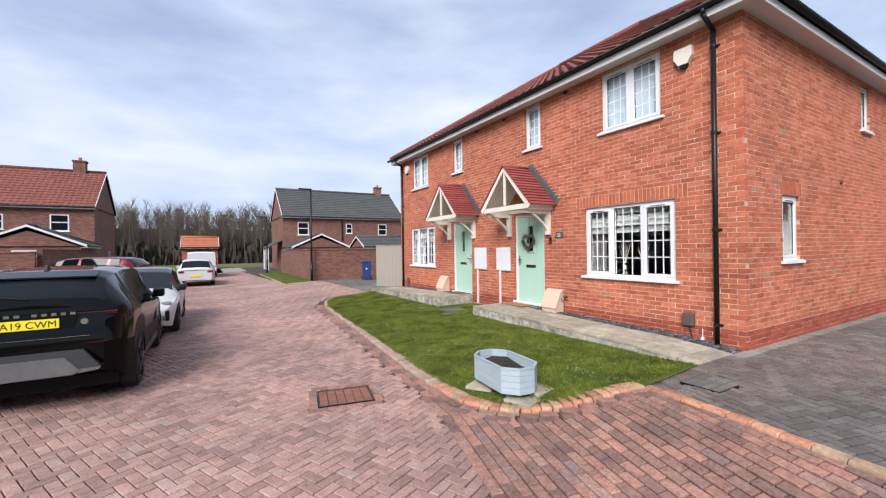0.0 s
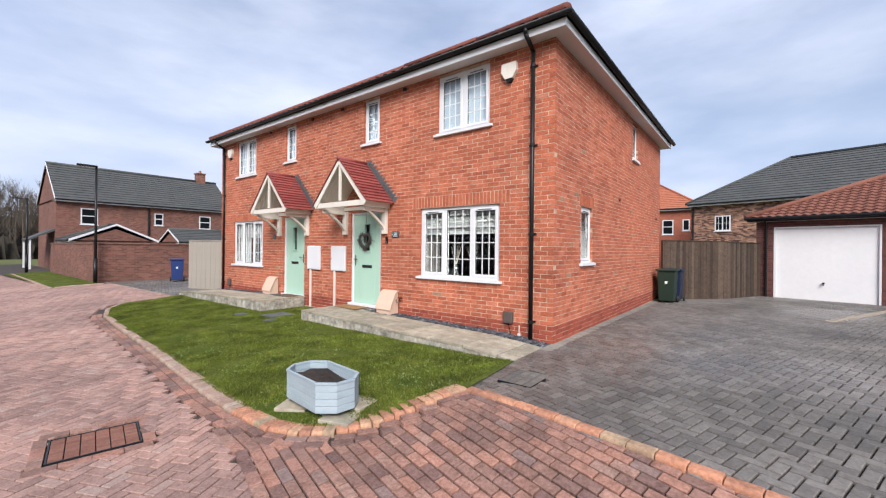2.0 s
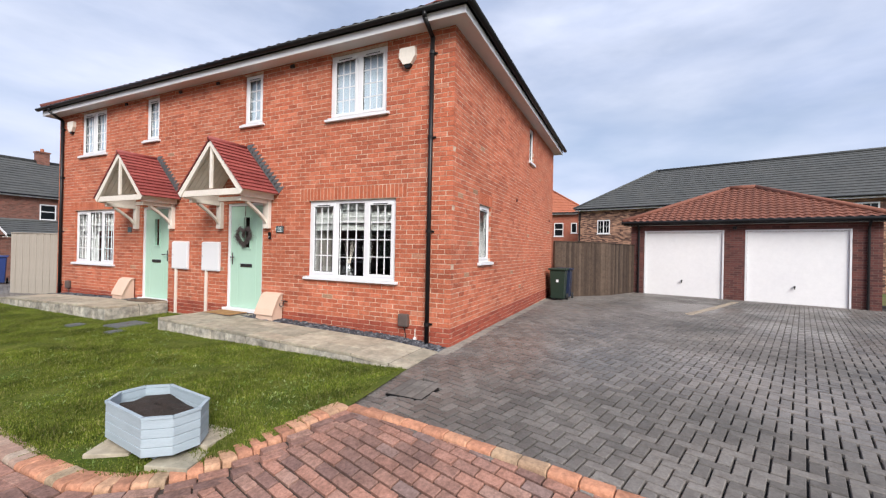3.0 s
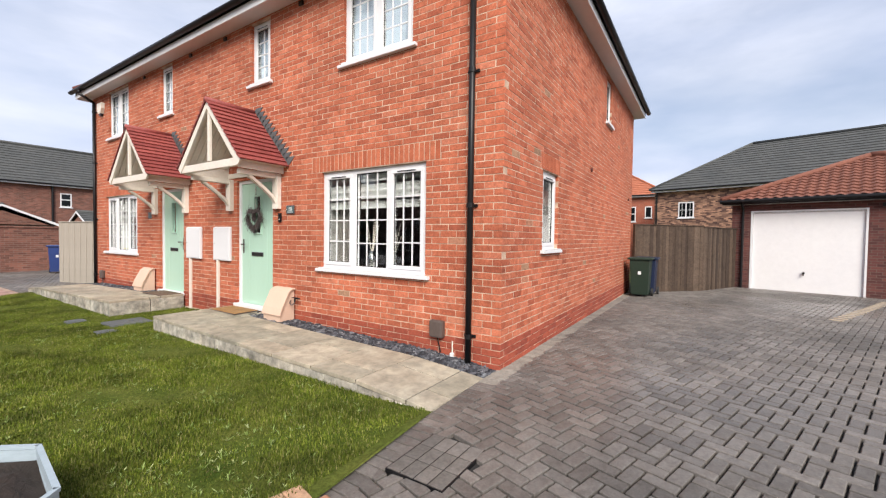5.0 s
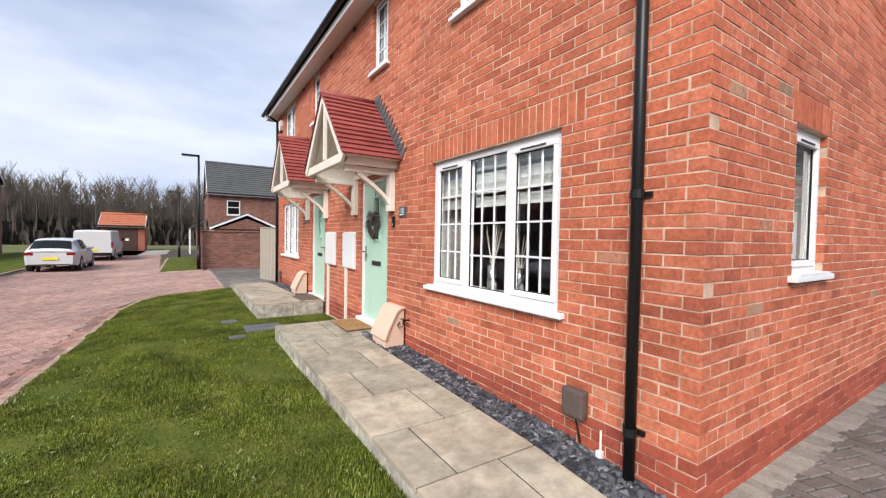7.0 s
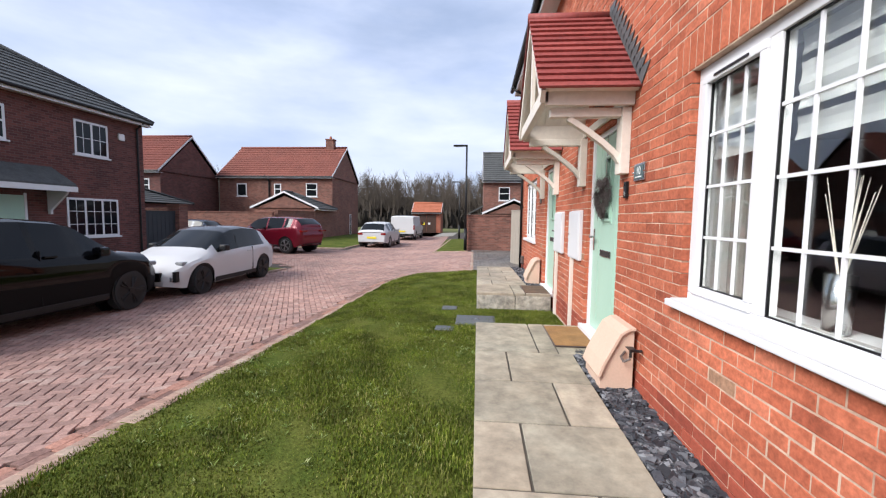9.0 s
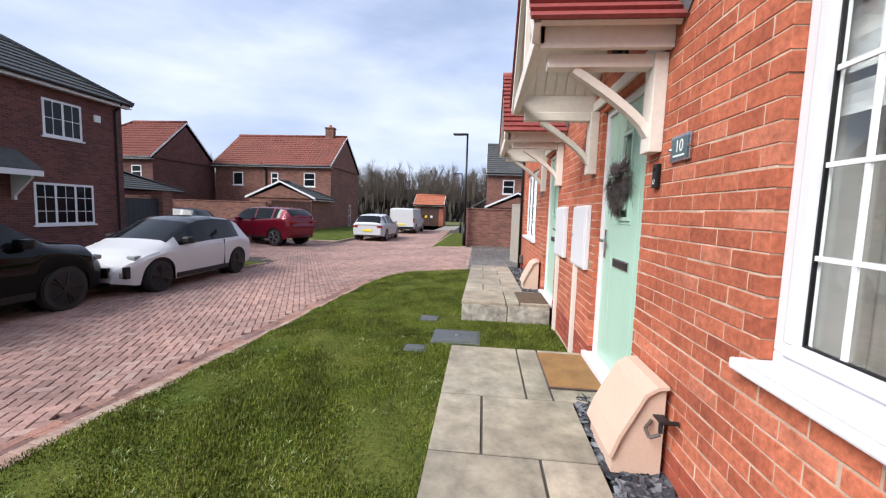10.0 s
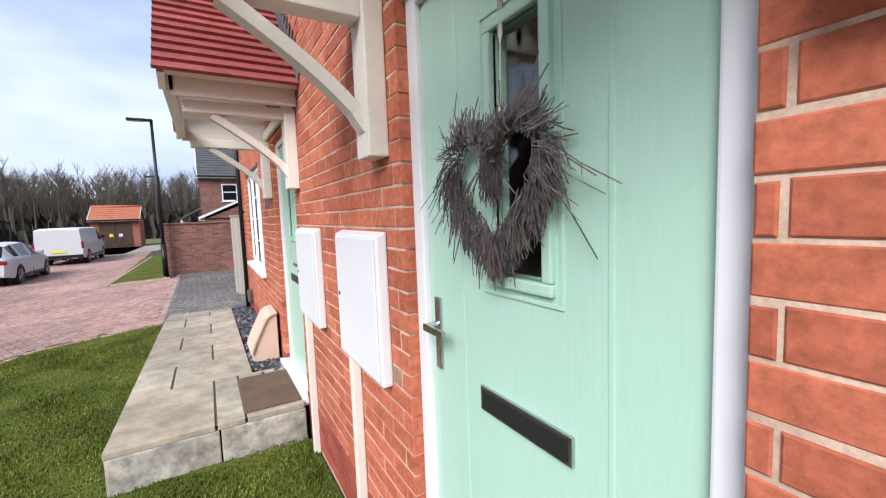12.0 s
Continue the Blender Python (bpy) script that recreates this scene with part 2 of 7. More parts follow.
M_SCRUB = surf("scrub", (0.030, 0.024, 0.018), (0.052, 0.042, 0.030), 0.95, big=0.4, fine=4, bump=0.0, stain=0.5)
M_TYRE = surf("tyre rubber", (0.016, 0.016, 0.017), (0.025, 0.024, 0.023), 0.85, fine=60, bump=0.2)
M_RIMD = surf("black alloy", (0.02, 0.02, 0.022), (0.03, 0.03, 0.032), 0.35, 0.7, fine=30, bump=0.0)
M_RIMS = surf("silver alloy", (0.35, 0.35, 0.36), (0.3, 0.3, 0.3), 0.3, 0.9, fine=30, bump=0.0)
M_FABRIC = surf("white blind fabric", (0.66, 0.67, 0.66), (0.60, 0.61, 0.61), 0.9, fine=120, bump=0.2, stain=0.08)
M_SLATBLIND = surf("pale blue-grey slat", (0.36, 0.42, 0.50), (0.32, 0.38, 0.46), 0.8, fine=60, bump=0.05, stain=0.05)
# beige cloth with the dimness of the room painted into its colour
M_CURTAIN = surf("beige curtain with room shade", (0.17, 0.155, 0.14), (0.13, 0.12, 0.11), 0.95, fine=90, bump=0.2)
# room shade is put into this plaster's colour, so interiors look dim behind glass
M_INSIDE = surf("inner plaster with room shade", (0.14, 0.13, 0.12), (0.12, 0.11, 0.10), 0.9, fine=20, bump=0.1)
M_REVEAL = surf("painted inner reveal", (0.36, 0.35, 0.34), (0.32, 0.31, 0.30), 0.8, fine=20, bump=0.05, stain=0.1)
M_STAINED = surf("brown stained timber", (0.07, 0.03, 0.018), (0.045, 0.02, 0.012), 0.6, fine=20, bump=0.2)
M_PLATE = surf("slate house sign", (0.080, 0.125, 0.13), (0.068, 0.108, 0.115), 0.4, fine=20, bump=0.05)
M_DARKBRICK = pieces("dark red brick", [(0, rgb(0.085, 0.03, 0.025)), (0.5, rgb(0.13, 0.042, 0.034)), (1, rgb(0.17, 0.058, 0.045))], patch=0.25, fine=40)
M_YELLOW = surf("yellow number plate", (0.75, 0.62, 0.03), (0.72, 0.6, 0.03), 0.35, fine=10, bump=0.0, stain=0.05)
M_LAMPGLASS = surf("lamp lens", (0.26, 0.27, 0.28), (0.2, 0.21, 0.22), 0.2, fine=10, bump=0)
M_REDLENS = surf("red lens", (0.25, 0.01, 0.01), (0.18, 0.008, 0.008), 0.15, fine=10, bump=0)
M_BROWNBOX = surf("brown plastic", (0.10, 0.075, 0.065), (0.085, 0.06, 0.055), 0.5, fine=20, bump=0.1)


def glass_mat(name, tint=(0.92, 0.96, 0.95), rough=0.0):
    m, n, l, p = nodes_of(name)
    p.inputs["Base Color"].default_value = (*tint, 1)
    p.inputs["Transmission Weight"].default_value = 1.0
    p.inputs["Roughness"].default_value = rough
    p.inputs["IOR"].default_value = 1.5
    return m


M_GLASS = glass_mat("window glass")
M_CARGLASS = surf("tinted car glass", (0.008, 0.010, 0.012), (0.008, 0.010, 0.012), 0.04, fine=2, bump=0, stain=0.0, spec=0.22)


def paint_mat(name, c, rough=0.25, metal=0.0):
    m = surf(name, c, tuple(v * 0.93 for v in c), rough, metal, big=1.5, fine=3, bump=0, stain=0.05)
    m.node_tree.nodes["Principled BSDF"].inputs["Coat Weight"].default_value = 0.2
    m.node_tree.nodes["Principled BSDF"].inputs["Coat Roughness"].default_value = 0.04
    return m


def far_brick(name, c1, c2, mortar, scale=1.0, contrast=1.0):
    """Brickwork of walls that stay far off: bricks of 225 x 75 mm in a bond, on walls along x or y."""
    m, n, l, p = nodes_of(name)
    tc = n.new("ShaderNodeTexCoord")
    sep = n.new("ShaderNodeSeparateXYZ")
    l.new(tc.outputs["Object"], sep.inputs["Vector"])
    add = n.new("ShaderNodeMath")
    add.operation = "ADD"
    l.new(sep.outputs["X"], add.inputs[0])
    l.new(sep.outputs["Y"], add.inputs[1])
    com = n.new("ShaderNodeCombineXYZ")
    l.new(add.outputs[0], com.inputs["X"])
    l.new(sep.outputs["Z"], com.inputs["Y"])
    b = n.new("ShaderNodeTexBrick")
    b.inputs["Scale"].default_value = 1.0
    b.inputs["Brick Width"].default_value = 0.225
    b.inputs["Row Height"].default_value = 0.075
    b.inputs["Mortar Size"].default_value = 0.006
    b.inputs["Color1"].default_value = (*c1, 1)
    b.inputs["Color2"].default_value = (*c2, 1)
    b.inputs["Mortar"].default_value = (*mortar, 1)
    b.inputs["Bias"].default_value = -0.1
    l.new(com.outputs[0], b.inputs["Vector"])
    q = noise_node(n, l, tc.outputs["Object"], 0.8, 6)
    h = ramp_node(n, l, q.outputs["Fac"], [(0.3, rgb(0.8, 0.8, 0.8)), (0.7, rgb(1.15, 1.12, 1.1))])
    l.new(mix_node(n, l, b.outputs["Color"], h.outputs["Color"], 1.0, "MULTIPLY"), p.inputs["Base Color"])
    p.inputs["Roughness"].default_value = 0.9
    bp = n.new("ShaderNodeBump")
    bp.inputs["Strength"].default_value = 0.5
    bp.inputs["Distance"].default_value = 0.006
    bp.invert = True
    l.new(b.outputs["Fac"], bp.inputs["Height"])
    l.new(bp.outputs["Normal"], p.inputs["Normal"])
    return m


M_FBRICK_BROWN = far_brick("brown red brickwork", (0.12, 0.048, 0.036), (0.24, 0.098, 0.07), (0.19, 0.13, 0.105))
M_FBRICK_RED = far_brick("red brickwork", (0.28, 0.075, 0.045), (0.34, 0.095, 0.055), (0.28, 0.17, 0.12))
M_FBRICK_DARK = far_brick("dark red brickwork", (0.075, 0.026, 0.023), (0.15, 0.05, 0.042), (0.13, 0.085, 0.075))
M_FBRICK_MULTI = far_brick("multi brickwork", (0.055, 0.025, 0.022), (0.46, 0.26, 0.17), (0.16, 0.10, 0.08))


# ---- mesh helpers ----
def bm_box(bm, x0, y0, z0, x1, y1, z1, m=None, bevel=0.0):
    r = bmesh.ops.create_cube(bm, size=1.0)
    vs = r["verts"]
    for v in vs:
        v.co = Vector(((x0 + x1) / 2 + v.co.x * (x1 - x0), (y0 + y1) / 2 + v.co.y * (y1 - y0), (z0 + z1) / 2 + v.co.z * (z1 - z0)))
    if bevel:
        es = list({e for v in vs for e in v.link_edges})
        r2 = bmesh.ops.bevel(bm, geom=es, offset=bevel, segments=2, affect="EDGES", profile=0.6)
        vs = list({v for f in r2["faces"] for v in f.verts} | {v for v in vs if v.is_valid})
    if m is not None:
        bmesh.ops.transform(bm, matrix=m, verts=[v for v in vs if v.is_valid])
    return vs


def box(x0, y0, z0, x1, y1, z1, bevel=0.0, m=None):
    bm = bmesh.new()
    bm_box(bm, x0, y0, z0, x1, y1, z1, m, bevel)
    return bm


def bm_cyl(bm, a, b, r, seg=12, r2=None, caps=True):
    a, b = Vector(a), Vector(b)
    d = b - a
    q = d.to_track_quat("Z", "Y").to_matrix().to_4x4()
    q.translation = (a + b) / 2
    bmesh.ops.create_cone(bm, cap_ends=caps, segments=seg, radius1=r, radius2=r if r2 is None else r2, depth=d.length, matrix=q)


def cyl(a, b, r, seg=12, r2=None):
    bm = bmesh.new()
    bm_cyl(bm, a, b, r, seg, r2)
    return bm


def extrude_poly(pts, vec):
    """A prism from a closed outline."""
    bm = bmesh.new()
    vs = [bm.verts.new(p) for p in pts]
    f = bm.faces.new(vs)
    r = bmesh.ops.extrude_face_region(bm, geom=[f])
    bmesh.ops.translate(bm, verts=[v for v in r["geom"] if isinstance(v, bmesh.types.BMVert)], vec=vec)
    bmesh.ops.recalc_face_normals(bm, faces=bm.faces)
    return bm


def tube(points, r, seg=8):
    bm = bmesh.new()
    for a, b in zip(points, points[1:]):
        bm_cyl(bm, a, b, r, seg)
    return bm


def mesh_of(name, bm, mat, smooth=False):
    me = bpy.data.meshes.new(name)
    bm.to_mesh(me)
    bm.free()
    me.materials.append(mat)
    if smooth:
        me.polygons.foreach_set("use_smooth", [True] * len(me.polygons))
    return me


def part(name, bm, mat, parent=None, label="", smooth=False, kind="", category=""):
    ob = new(name, mesh_of(name, bm, mat, smooth))
    ob.parent = parent
    return tagged(ob, label, category, "", kind)


def raw(name, verts, faces, mat, parent=None, label="", kind="", smooth=False):
    me = bpy.data.meshes.new(name)
    me.from_pydata(verts, [], faces)
    me.materials.append(mat)
    if smooth:
        me.polygons.foreach_set("use_smooth", [True] * len(me.polygons))
    ob = new(name, me)
    ob.parent = parent
    return tagged(ob, label, "", "", kind)


def thing(name, label, category, loc=(0, 0, 0), rz=0.0, group="", kind=""):
    e = new(name)
    e.empty_display_size = 0.2
    e.matrix_basis = pose(*loc, 0, 0, rz)
    return tagged(e, label, category, group, kind)


def sub(name, parent, loc=(0, 0, 0), label=""):
    e = new(name)
    e.parent = parent
    e.location = loc
    return tagged(e, label)


def sm(a, b, t):
    t = min(1.0, max(0.0, (t - a) / (b - a)))
    return t * t * (3 - 2 * t)


def G(x, y):
    """Height of the ground."""
    k = sm(2.3, 3.5, y)
    road = -0.18 + 0.05 * sm(1.5, 2.6, x) + 0.12 * sm(-3.2, -7.0, x) if x < 0 else -0.18 + 0.05 * sm(1.5, 2.6, x)
    drive = 0.09 + 0.05 * sm(4.0, 6.3, x) - 0.09 * sm(8, 17, x)
    lawn = 0.0 + 0.05 * sm(4.0, 5.4, x)
    t = drive * (1 - k) + lawn * k
    return road + (t - road) * sm(2.5, 3.95, x)


X, Y0, Y1, XB = 6.53, 2.78, 14.54, 15.2
YM = 8.71
Z0, ZW = 0.10, 5.02


# ---- ground ----
def ground_sheet():
    xs = [-2500, -900, -300, -120, -60, -40] + [-30 + i for i in range(0, 71)] + [48, 60, 90, 200, 600, 2500]
    ys = [-2500, -600, -150, -60, -30] + [-15 + i for i in range(0, 76)] + [70, 85, 110, 180, 500, 2500]
    vs = [(x, y, (G(x, y) if -20 < x < 25 and -12 < y < 40 else -0.12) - 0.06) for y in ys for x in xs]
    w = len(xs)
    fs = [(j * w + i, j * w + i + 1, (j + 1) * w + i + 1, (j + 1) * w + i) for j in range(len(ys) - 1) for i in range(w - 1)]
    return raw("ground", vs, fs, M_FIELD, None, "rough winter grass over flat land", "structure")


ground_sheet()


def patch(name, x0, x1, y0, y1, dz, mat, label, step=0.6, keep=None):
    nx, ny = max(1, round((x1 - x0) / step)), max(1, round((y1 - y0) / step))
    vs = [(x0 + (x1 - x0) * i / nx, y0 + (y1 - y0) * j / ny) for j in range(ny + 1) for i in range(nx + 1)]
    vs = [(x, y, G(x, y) + dz) for x, y in vs]
    fs = []
    for j in range(ny):
        for i in range(nx):
            cx, cy = x0 + (x1 - x0) * (i + 0.5) / nx, y0 + (y1 - y0) * (j + 0.5) / ny
            if keep is None or keep(cx, cy):
                a = j * (nx + 1) + i
                fs.append((a, a + 1, a + nx + 2, a + nx + 1))
    return raw(name, vs, fs, mat, None, label, "structure")


# the lawn's edge, from the drive round the corner and along the road
EDGE = [(4.10, 2.78), (3.74, 2.87), (3.42, 2.98), (3.08, 3.14), (2.80, 3.33), (2.58, 3.60), (2.46, 3.93), (2.44, 4.5), (2.47, 5.3), (2.56, 6.3), (2.67, 7.5), (2.80, 9.2), (2.92, 11.0), (3.05, 12.6), (3.28, 13.5), (3.75, 14.1), (4.4, 14.35), (5.2, 14.4)]


def along(pts, d):
    """The point and direction d metres along a line."""
    for (x0, y0), (x1, y1) in zip(pts, pts[1:]):
        s = math.hypot(x1 - x0, y1 - y0)
        if d <= s:
            return x0 + (x1 - x0) * d / s, y0 + (y1 - y0) * d / s, math.atan2(y1 - y0, x1 - x0)
        d -= s
    return None


def lawn_left(y):
    for (x0, y0), (x1, y1) in zip(EDGE, EDGE[1:]):
        if y0 <= y <= y1:
            return x0 + (x1 - x0) * (y - y0) / (y1 - y0)
    return EDGE[0][0] if y < EDGE[0][1] else EDGE[-1][0]


def lawn_right(y):
    if y < 2.79:
        return 4.12
    return 5.31 if y < 7.86 or 9.56 < y < 13.5 else 6.52


def in_lawn(x, y):
    return 2.7 < y < 14.4 and lawn_left(y) < x < lawn_right(y)


DIV = [(4.08, 2.70), (3.95, 1.7), (3.78, 0.7), (3.60, -0.4), (3.35, -1.8), (3.0, -3.6), (2.5, -6.0)]


def div_x(y):
    for (x0, y0), (x1, y1) in zip(DIV, DIV[1:]):
        if y1 <= y <= y0:
            return x0 + (x1 - x0) * (y0 - y) / (y0 - y1)
    return DIV[0][0]


def is_grey(x, y):
    if y < 2.78:
        return x > div_x(y) and (y < 2.66 or x > 4.05)
    return 14.4 < y < 22.2 and x > 5.1


def is_red(x, y):
    if is_grey(x, y) or in_lawn(x, y):
        return False
    if y > 2.7 and x > lawn_left(y) and y < 14.4:
        return False
    if y > 21.45 and x > 3.35 - (y - 21.45) * 0.04:
        return False
    if x < -2.95 and y < 14.6:
        return False
    if x < -1.7 + 0.01 * y and y > 15.6 + 0.0 * x and not (17.0 < y < 23.6):
        return False
    if x < -0.9 and 14.6 < y < 16.4 and x > -2.2:
        return False
    return True


patch("road", -14, 14, -8, 48, -0.026, M_BED, "red block paved road bed", 0.2, lambda x, y: (x > -3.4 or 16.5 < y < 25) and (x < 5.4) and not (x < -2 and y > 25) and not (y < 2.9 and x > div_x(min(y, 2.6)) + 0.05))
patch("driveway", 2.4, 19.5, -9, 3.2, -0.030, M_BEDDARK, "bed under the grey block driveway", 0.2)
patch("side_driveway", 5.0, 13, 13.6, 23, -0.019, M_BED, "bed under the grey block side driveway", 1.0)


def herringbone(test, x0, x1, y0, y1, ang, mat, name, label, single=None, single_mat=None, single_name="paving_block", gap=0.007, stretcher=False):
    """Blocks of 200 x 100 mm in a herringbone or stretcher bond: one mesh, and objects of their own where single says so."""
    rng = random.Random(5)
    verts, faces = [], []
    ca, sa = math.cos(ang), math.sin(ang)
    cx, cy = (x0 + x1) / 2, (y0 + y1) / 2
    R = int(math.hypot(x1 - x0, y1 - y0) / 2 / 0.1) + 4
    w = 0.1
    owner, made = None, 0
    if single:
        owner = thing(single_name + "_field", label, "paving", kind="structure")
        sme = mesh_of(single_name, box(-0.0985 + gap / 2, -0.0485 + gap / 2, -0.04, 0.0985 - gap / 2, 0.0485 - gap / 2, 0.0, 0.006), single_mat)
    for i in range(-R, R):
        for j in range(-R, R):
            k = (i - j) % 4
            if stretcher:
                k = 0
                if (i + j) % 2:
                    continue
            if k == 0:
                u0, v0, lu, lv = i * w, j * w, 0.2, 0.1
            elif k == 3:
                u0, v0, lu, lv = i * w, j * w, 0.1, 0.2
            else:
                continue
            uc, vc = u0 + lu / 2, v0 + lv / 2
            px, py = cx + uc * ca - vc * sa, cy + uc * sa + vc * ca
            if not (x0 < px < x1 and y0 < py < y1) or not test(px, py):
                continue
            h = G(px, py) + rng.uniform(-0.0025, 0.0025)
            gx, gy = (G(px + 0.05, py) - G(px - 0.05, py)) * 10, (G(px, py + 0.05) - G(px, py - 0.05)) * 10
            tx, ty = gx + rng.uniform(-0.012, 0.012), gy + rng.uniform(-0.012, 0.012)
            if single and made < 300 and single(px, py):
                made += 1
                ob = new(single_name, sme)
                ob.matrix_basis = Matrix.Translation((px, py, h)) @ Vector((-tx, -ty, 1)).to_track_quat("Z", "X").to_matrix().to_4x4() @ Matrix.Identity(4)
                n3 = Vector((-tx, -ty, 1)).normalized()
                d = ang + (math.pi / 2 if k == 3 else 0)
                ux = (Vector((math.cos(d), math.sin(d), 0)) - n3 * Vector((math.cos(d), math.sin(d), 0)).dot(n3)).normalized()
                uy = n3.cross(ux)
                ob.matrix_basis = Matrix(((ux.x, uy.x, n3.x, px), (ux.y, uy.y, n3.y, py), (ux.z, uy.z, n3.z, h), (0, 0, 0, 1)))
                ob.parent = owner
                continue
            g, c = gap / 2 + rng.uniform(0, 0.0015), 0.006
            n = len(verts)
            for inset, dz in ((g, -0.034), (g + 0.001, -0.005), (g + c, 0.0)):
                for a, b in ((u0 + inset, v0 + inset), (u0 + lu - inset, v0 + inset), (u0 + lu - inset, v0 + lv - inset), (u0 + inset, v0 + lv - inset)):
                    wx, wy = cx + a * ca - b * sa, cy + a * sa + b * ca
                    verts.append((wx, wy, h + dz + tx * (wx - px) + ty * (wy - py)))
            for s in (0, 4):
                for q in range(4):
                    faces.append((n + s + q, n + s + (q + 1) % 4, n + s + 4 + (q + 1) % 4, n + s + 4 + q))
            faces.append((n + 8, n + 9, n + 10, n + 11))
    return raw(name, verts, faces, mat, None, label, "stuff")


def near_edge(x, y, d, lines=(EDGE, DIV)):
    best = 9
    for pts in lines:
        for (ax, ay), (bx, by) in zip(pts, pts[1:]):
            if abs(ax - x) > 2.5 and abs(bx - x) > 2.5:
                continue
            t = max(0, min(1, ((x - ax) * (bx - ax) + (y - ay) * (by - ay)) / ((bx - ax) ** 2 + (by - ay) ** 2)))
            best = min(best, math.hypot(x - ax - t * (bx - ax), y - ay - t * (by - ay)))
    return best < d


# two rows of blocks that part the herringbone of the road from the stretcher bond before the drive
BORDER = [(2.215, 4.4), (2.14, 3.7), (1.965, 3.05), (1.77, 2.3), (1.24, 0.2), (0.7, -1.9), (0.45, -3.0)]


def border_x(y):
    for (x0, y0), (x1, y1) in zip(BORDER, BORDER[1:]):
        if y1 <= y <= y0:
            return x0 + (x1 - x0) * (y0 - y) / (y0 - y1)
    return 9.0 if y > 4.3 else 0.3


MHC = Vector((1.38, 5.01))


def in_manhole(x, y, r=0.5):
    d = Vector((x, y)) - MHC
    a = radians(-11)
    u, v = d.x * math.cos(a) + d.y * math.sin(a), -d.x * math.sin(a) + d.y * math.cos(a)
    return abs(u) < 0.39 and abs(v) < 0.37


RED_ANG, GREY_ANG, COURSE_ANG = radians(25), radians(-17), radians(75)


def lay_blocks():
    herringbone(lambda x, y: is_red(x, y) and x < border_x(y) - 0.05 and not near_edge(x, y, 0.27 if y > 4.3 else 0.20, (EDGE,)) and not in_manhole(x, y), -3.4, 5.1, -3.0, 17, RED_ANG, M_ROADPAV, "red_road_blocks", "worn pinkish red herringbone block paving of the road")
    herringbone(lambda x, y: is_red(x, y) and y < 4.2 and x > border_x(y) + 0.05 and not near_edge(x, y, 0.27 if y > 4.3 else 0.20, (EDGE,)), -0.5, 4.6, -3.0, 4.3, COURSE_ANG, M_REDPAV, "red_apron_blocks", "red block paving in straight courses before the driveway", lambda x, y: 1.9 < x < 4.0 and 0.5 < y < 3.1, M_REDPAV1, "red_block", gap=0.011, stretcher=True)
    herringbone(lambda x, y: is_red(x, y), -6.5, 5.1, 17, 40, RED_ANG, M_ROADPAV, "far_road_blocks", "worn red block paving of the far road")
    herringbone(lambda x, y: is_grey(x, y) and not (y > 2.69 and x > 4.05) and not (4.54 < x < 5.00 and 2.20 < y < 2.58), 2.6, 19.0, -6.5, 2.95, GREY_ANG, M_GREYPAV, "grey_drive_blocks", "grey herringbone block paving of the driveway", lambda x, y: 4.0 < x < 7.2 and 0.9 < y < 2.95, M_GREYPAV1, "grey_block", gap=0.011)
    herringbone(lambda x, y: is_grey(x, y), 5.0, 12, 14.4, 22.4, GREY_ANG, M_GREYPAV, "side_drive_blocks", "grey block paving of the neighbouring driveway")


# ---- walls of brick, openings ----
def wall_slabs(bm, length, z0, z1, d0, d1, openings, put):
    """A wall with holes: cells between the cuts that lie in no opening. put(u, d, z) gives the place."""
    us = sorted({0, length, *[o[0] for o in openings], *[o[1] for o in openings]})
    zs = sorted({z0, z1, *[o[2] for o in openings], *[o[3] for o in openings]})
    us, zs = [u for u in us if 0 <= u <= length], [z for z in zs if z0 <= z <= z1]
    cell = {}
    for i, (ua, ub) in enumerate(zip(us, us[1:])):
        for j, (za, zb) in enumerate(zip(zs, zs[1:])):
            um, zm = (ua + ub) / 2, (za + zb) / 2
            cell[i, j] = not any(o[0] < um < o[1] and o[2] < zm < o[3] for o in openings)
    vcache = {}

    def v(u, d, z):
        k = (round(u, 4), round(d, 4), round(z, 4))
        if k not in vcache:
            vcache[k] = bm.verts.new(put(*k))
        return vcache[k]

    for (i, j), solid in cell.items():
        if not solid:
            continue
        ua, ub, za, zb = us[i], us[i + 1], zs[j], zs[j + 1]
        bm.faces.new((v(ua, d0, za), v(ub, d0, za), v(ub, d0, zb), v(ua, d0, zb)))
        bm.faces.new((v(ua, d1, za), v(ua, d1, zb), v(ub, d1, zb), v(ub, d1, za)))
        for (di, dj), (a, b) in {(-1, 0): ((ua, za), (ua, zb)), (1, 0): ((ub, zb), (ub, za)), (0, -1): ((ub, za), (ua, za)), (0, 1): ((ua, zb), (ub, zb))}.items():
            if not cell.get((i + di, j + dj), False):
                bm.faces.new((v(a[0], d0, a[1]), v(a[0], d1, a[1]), v(b[0], d1, b[1]), v(b[0], d0, b[1])))
    bmesh.ops.recalc_face_normals(bm, faces=bm.faces)


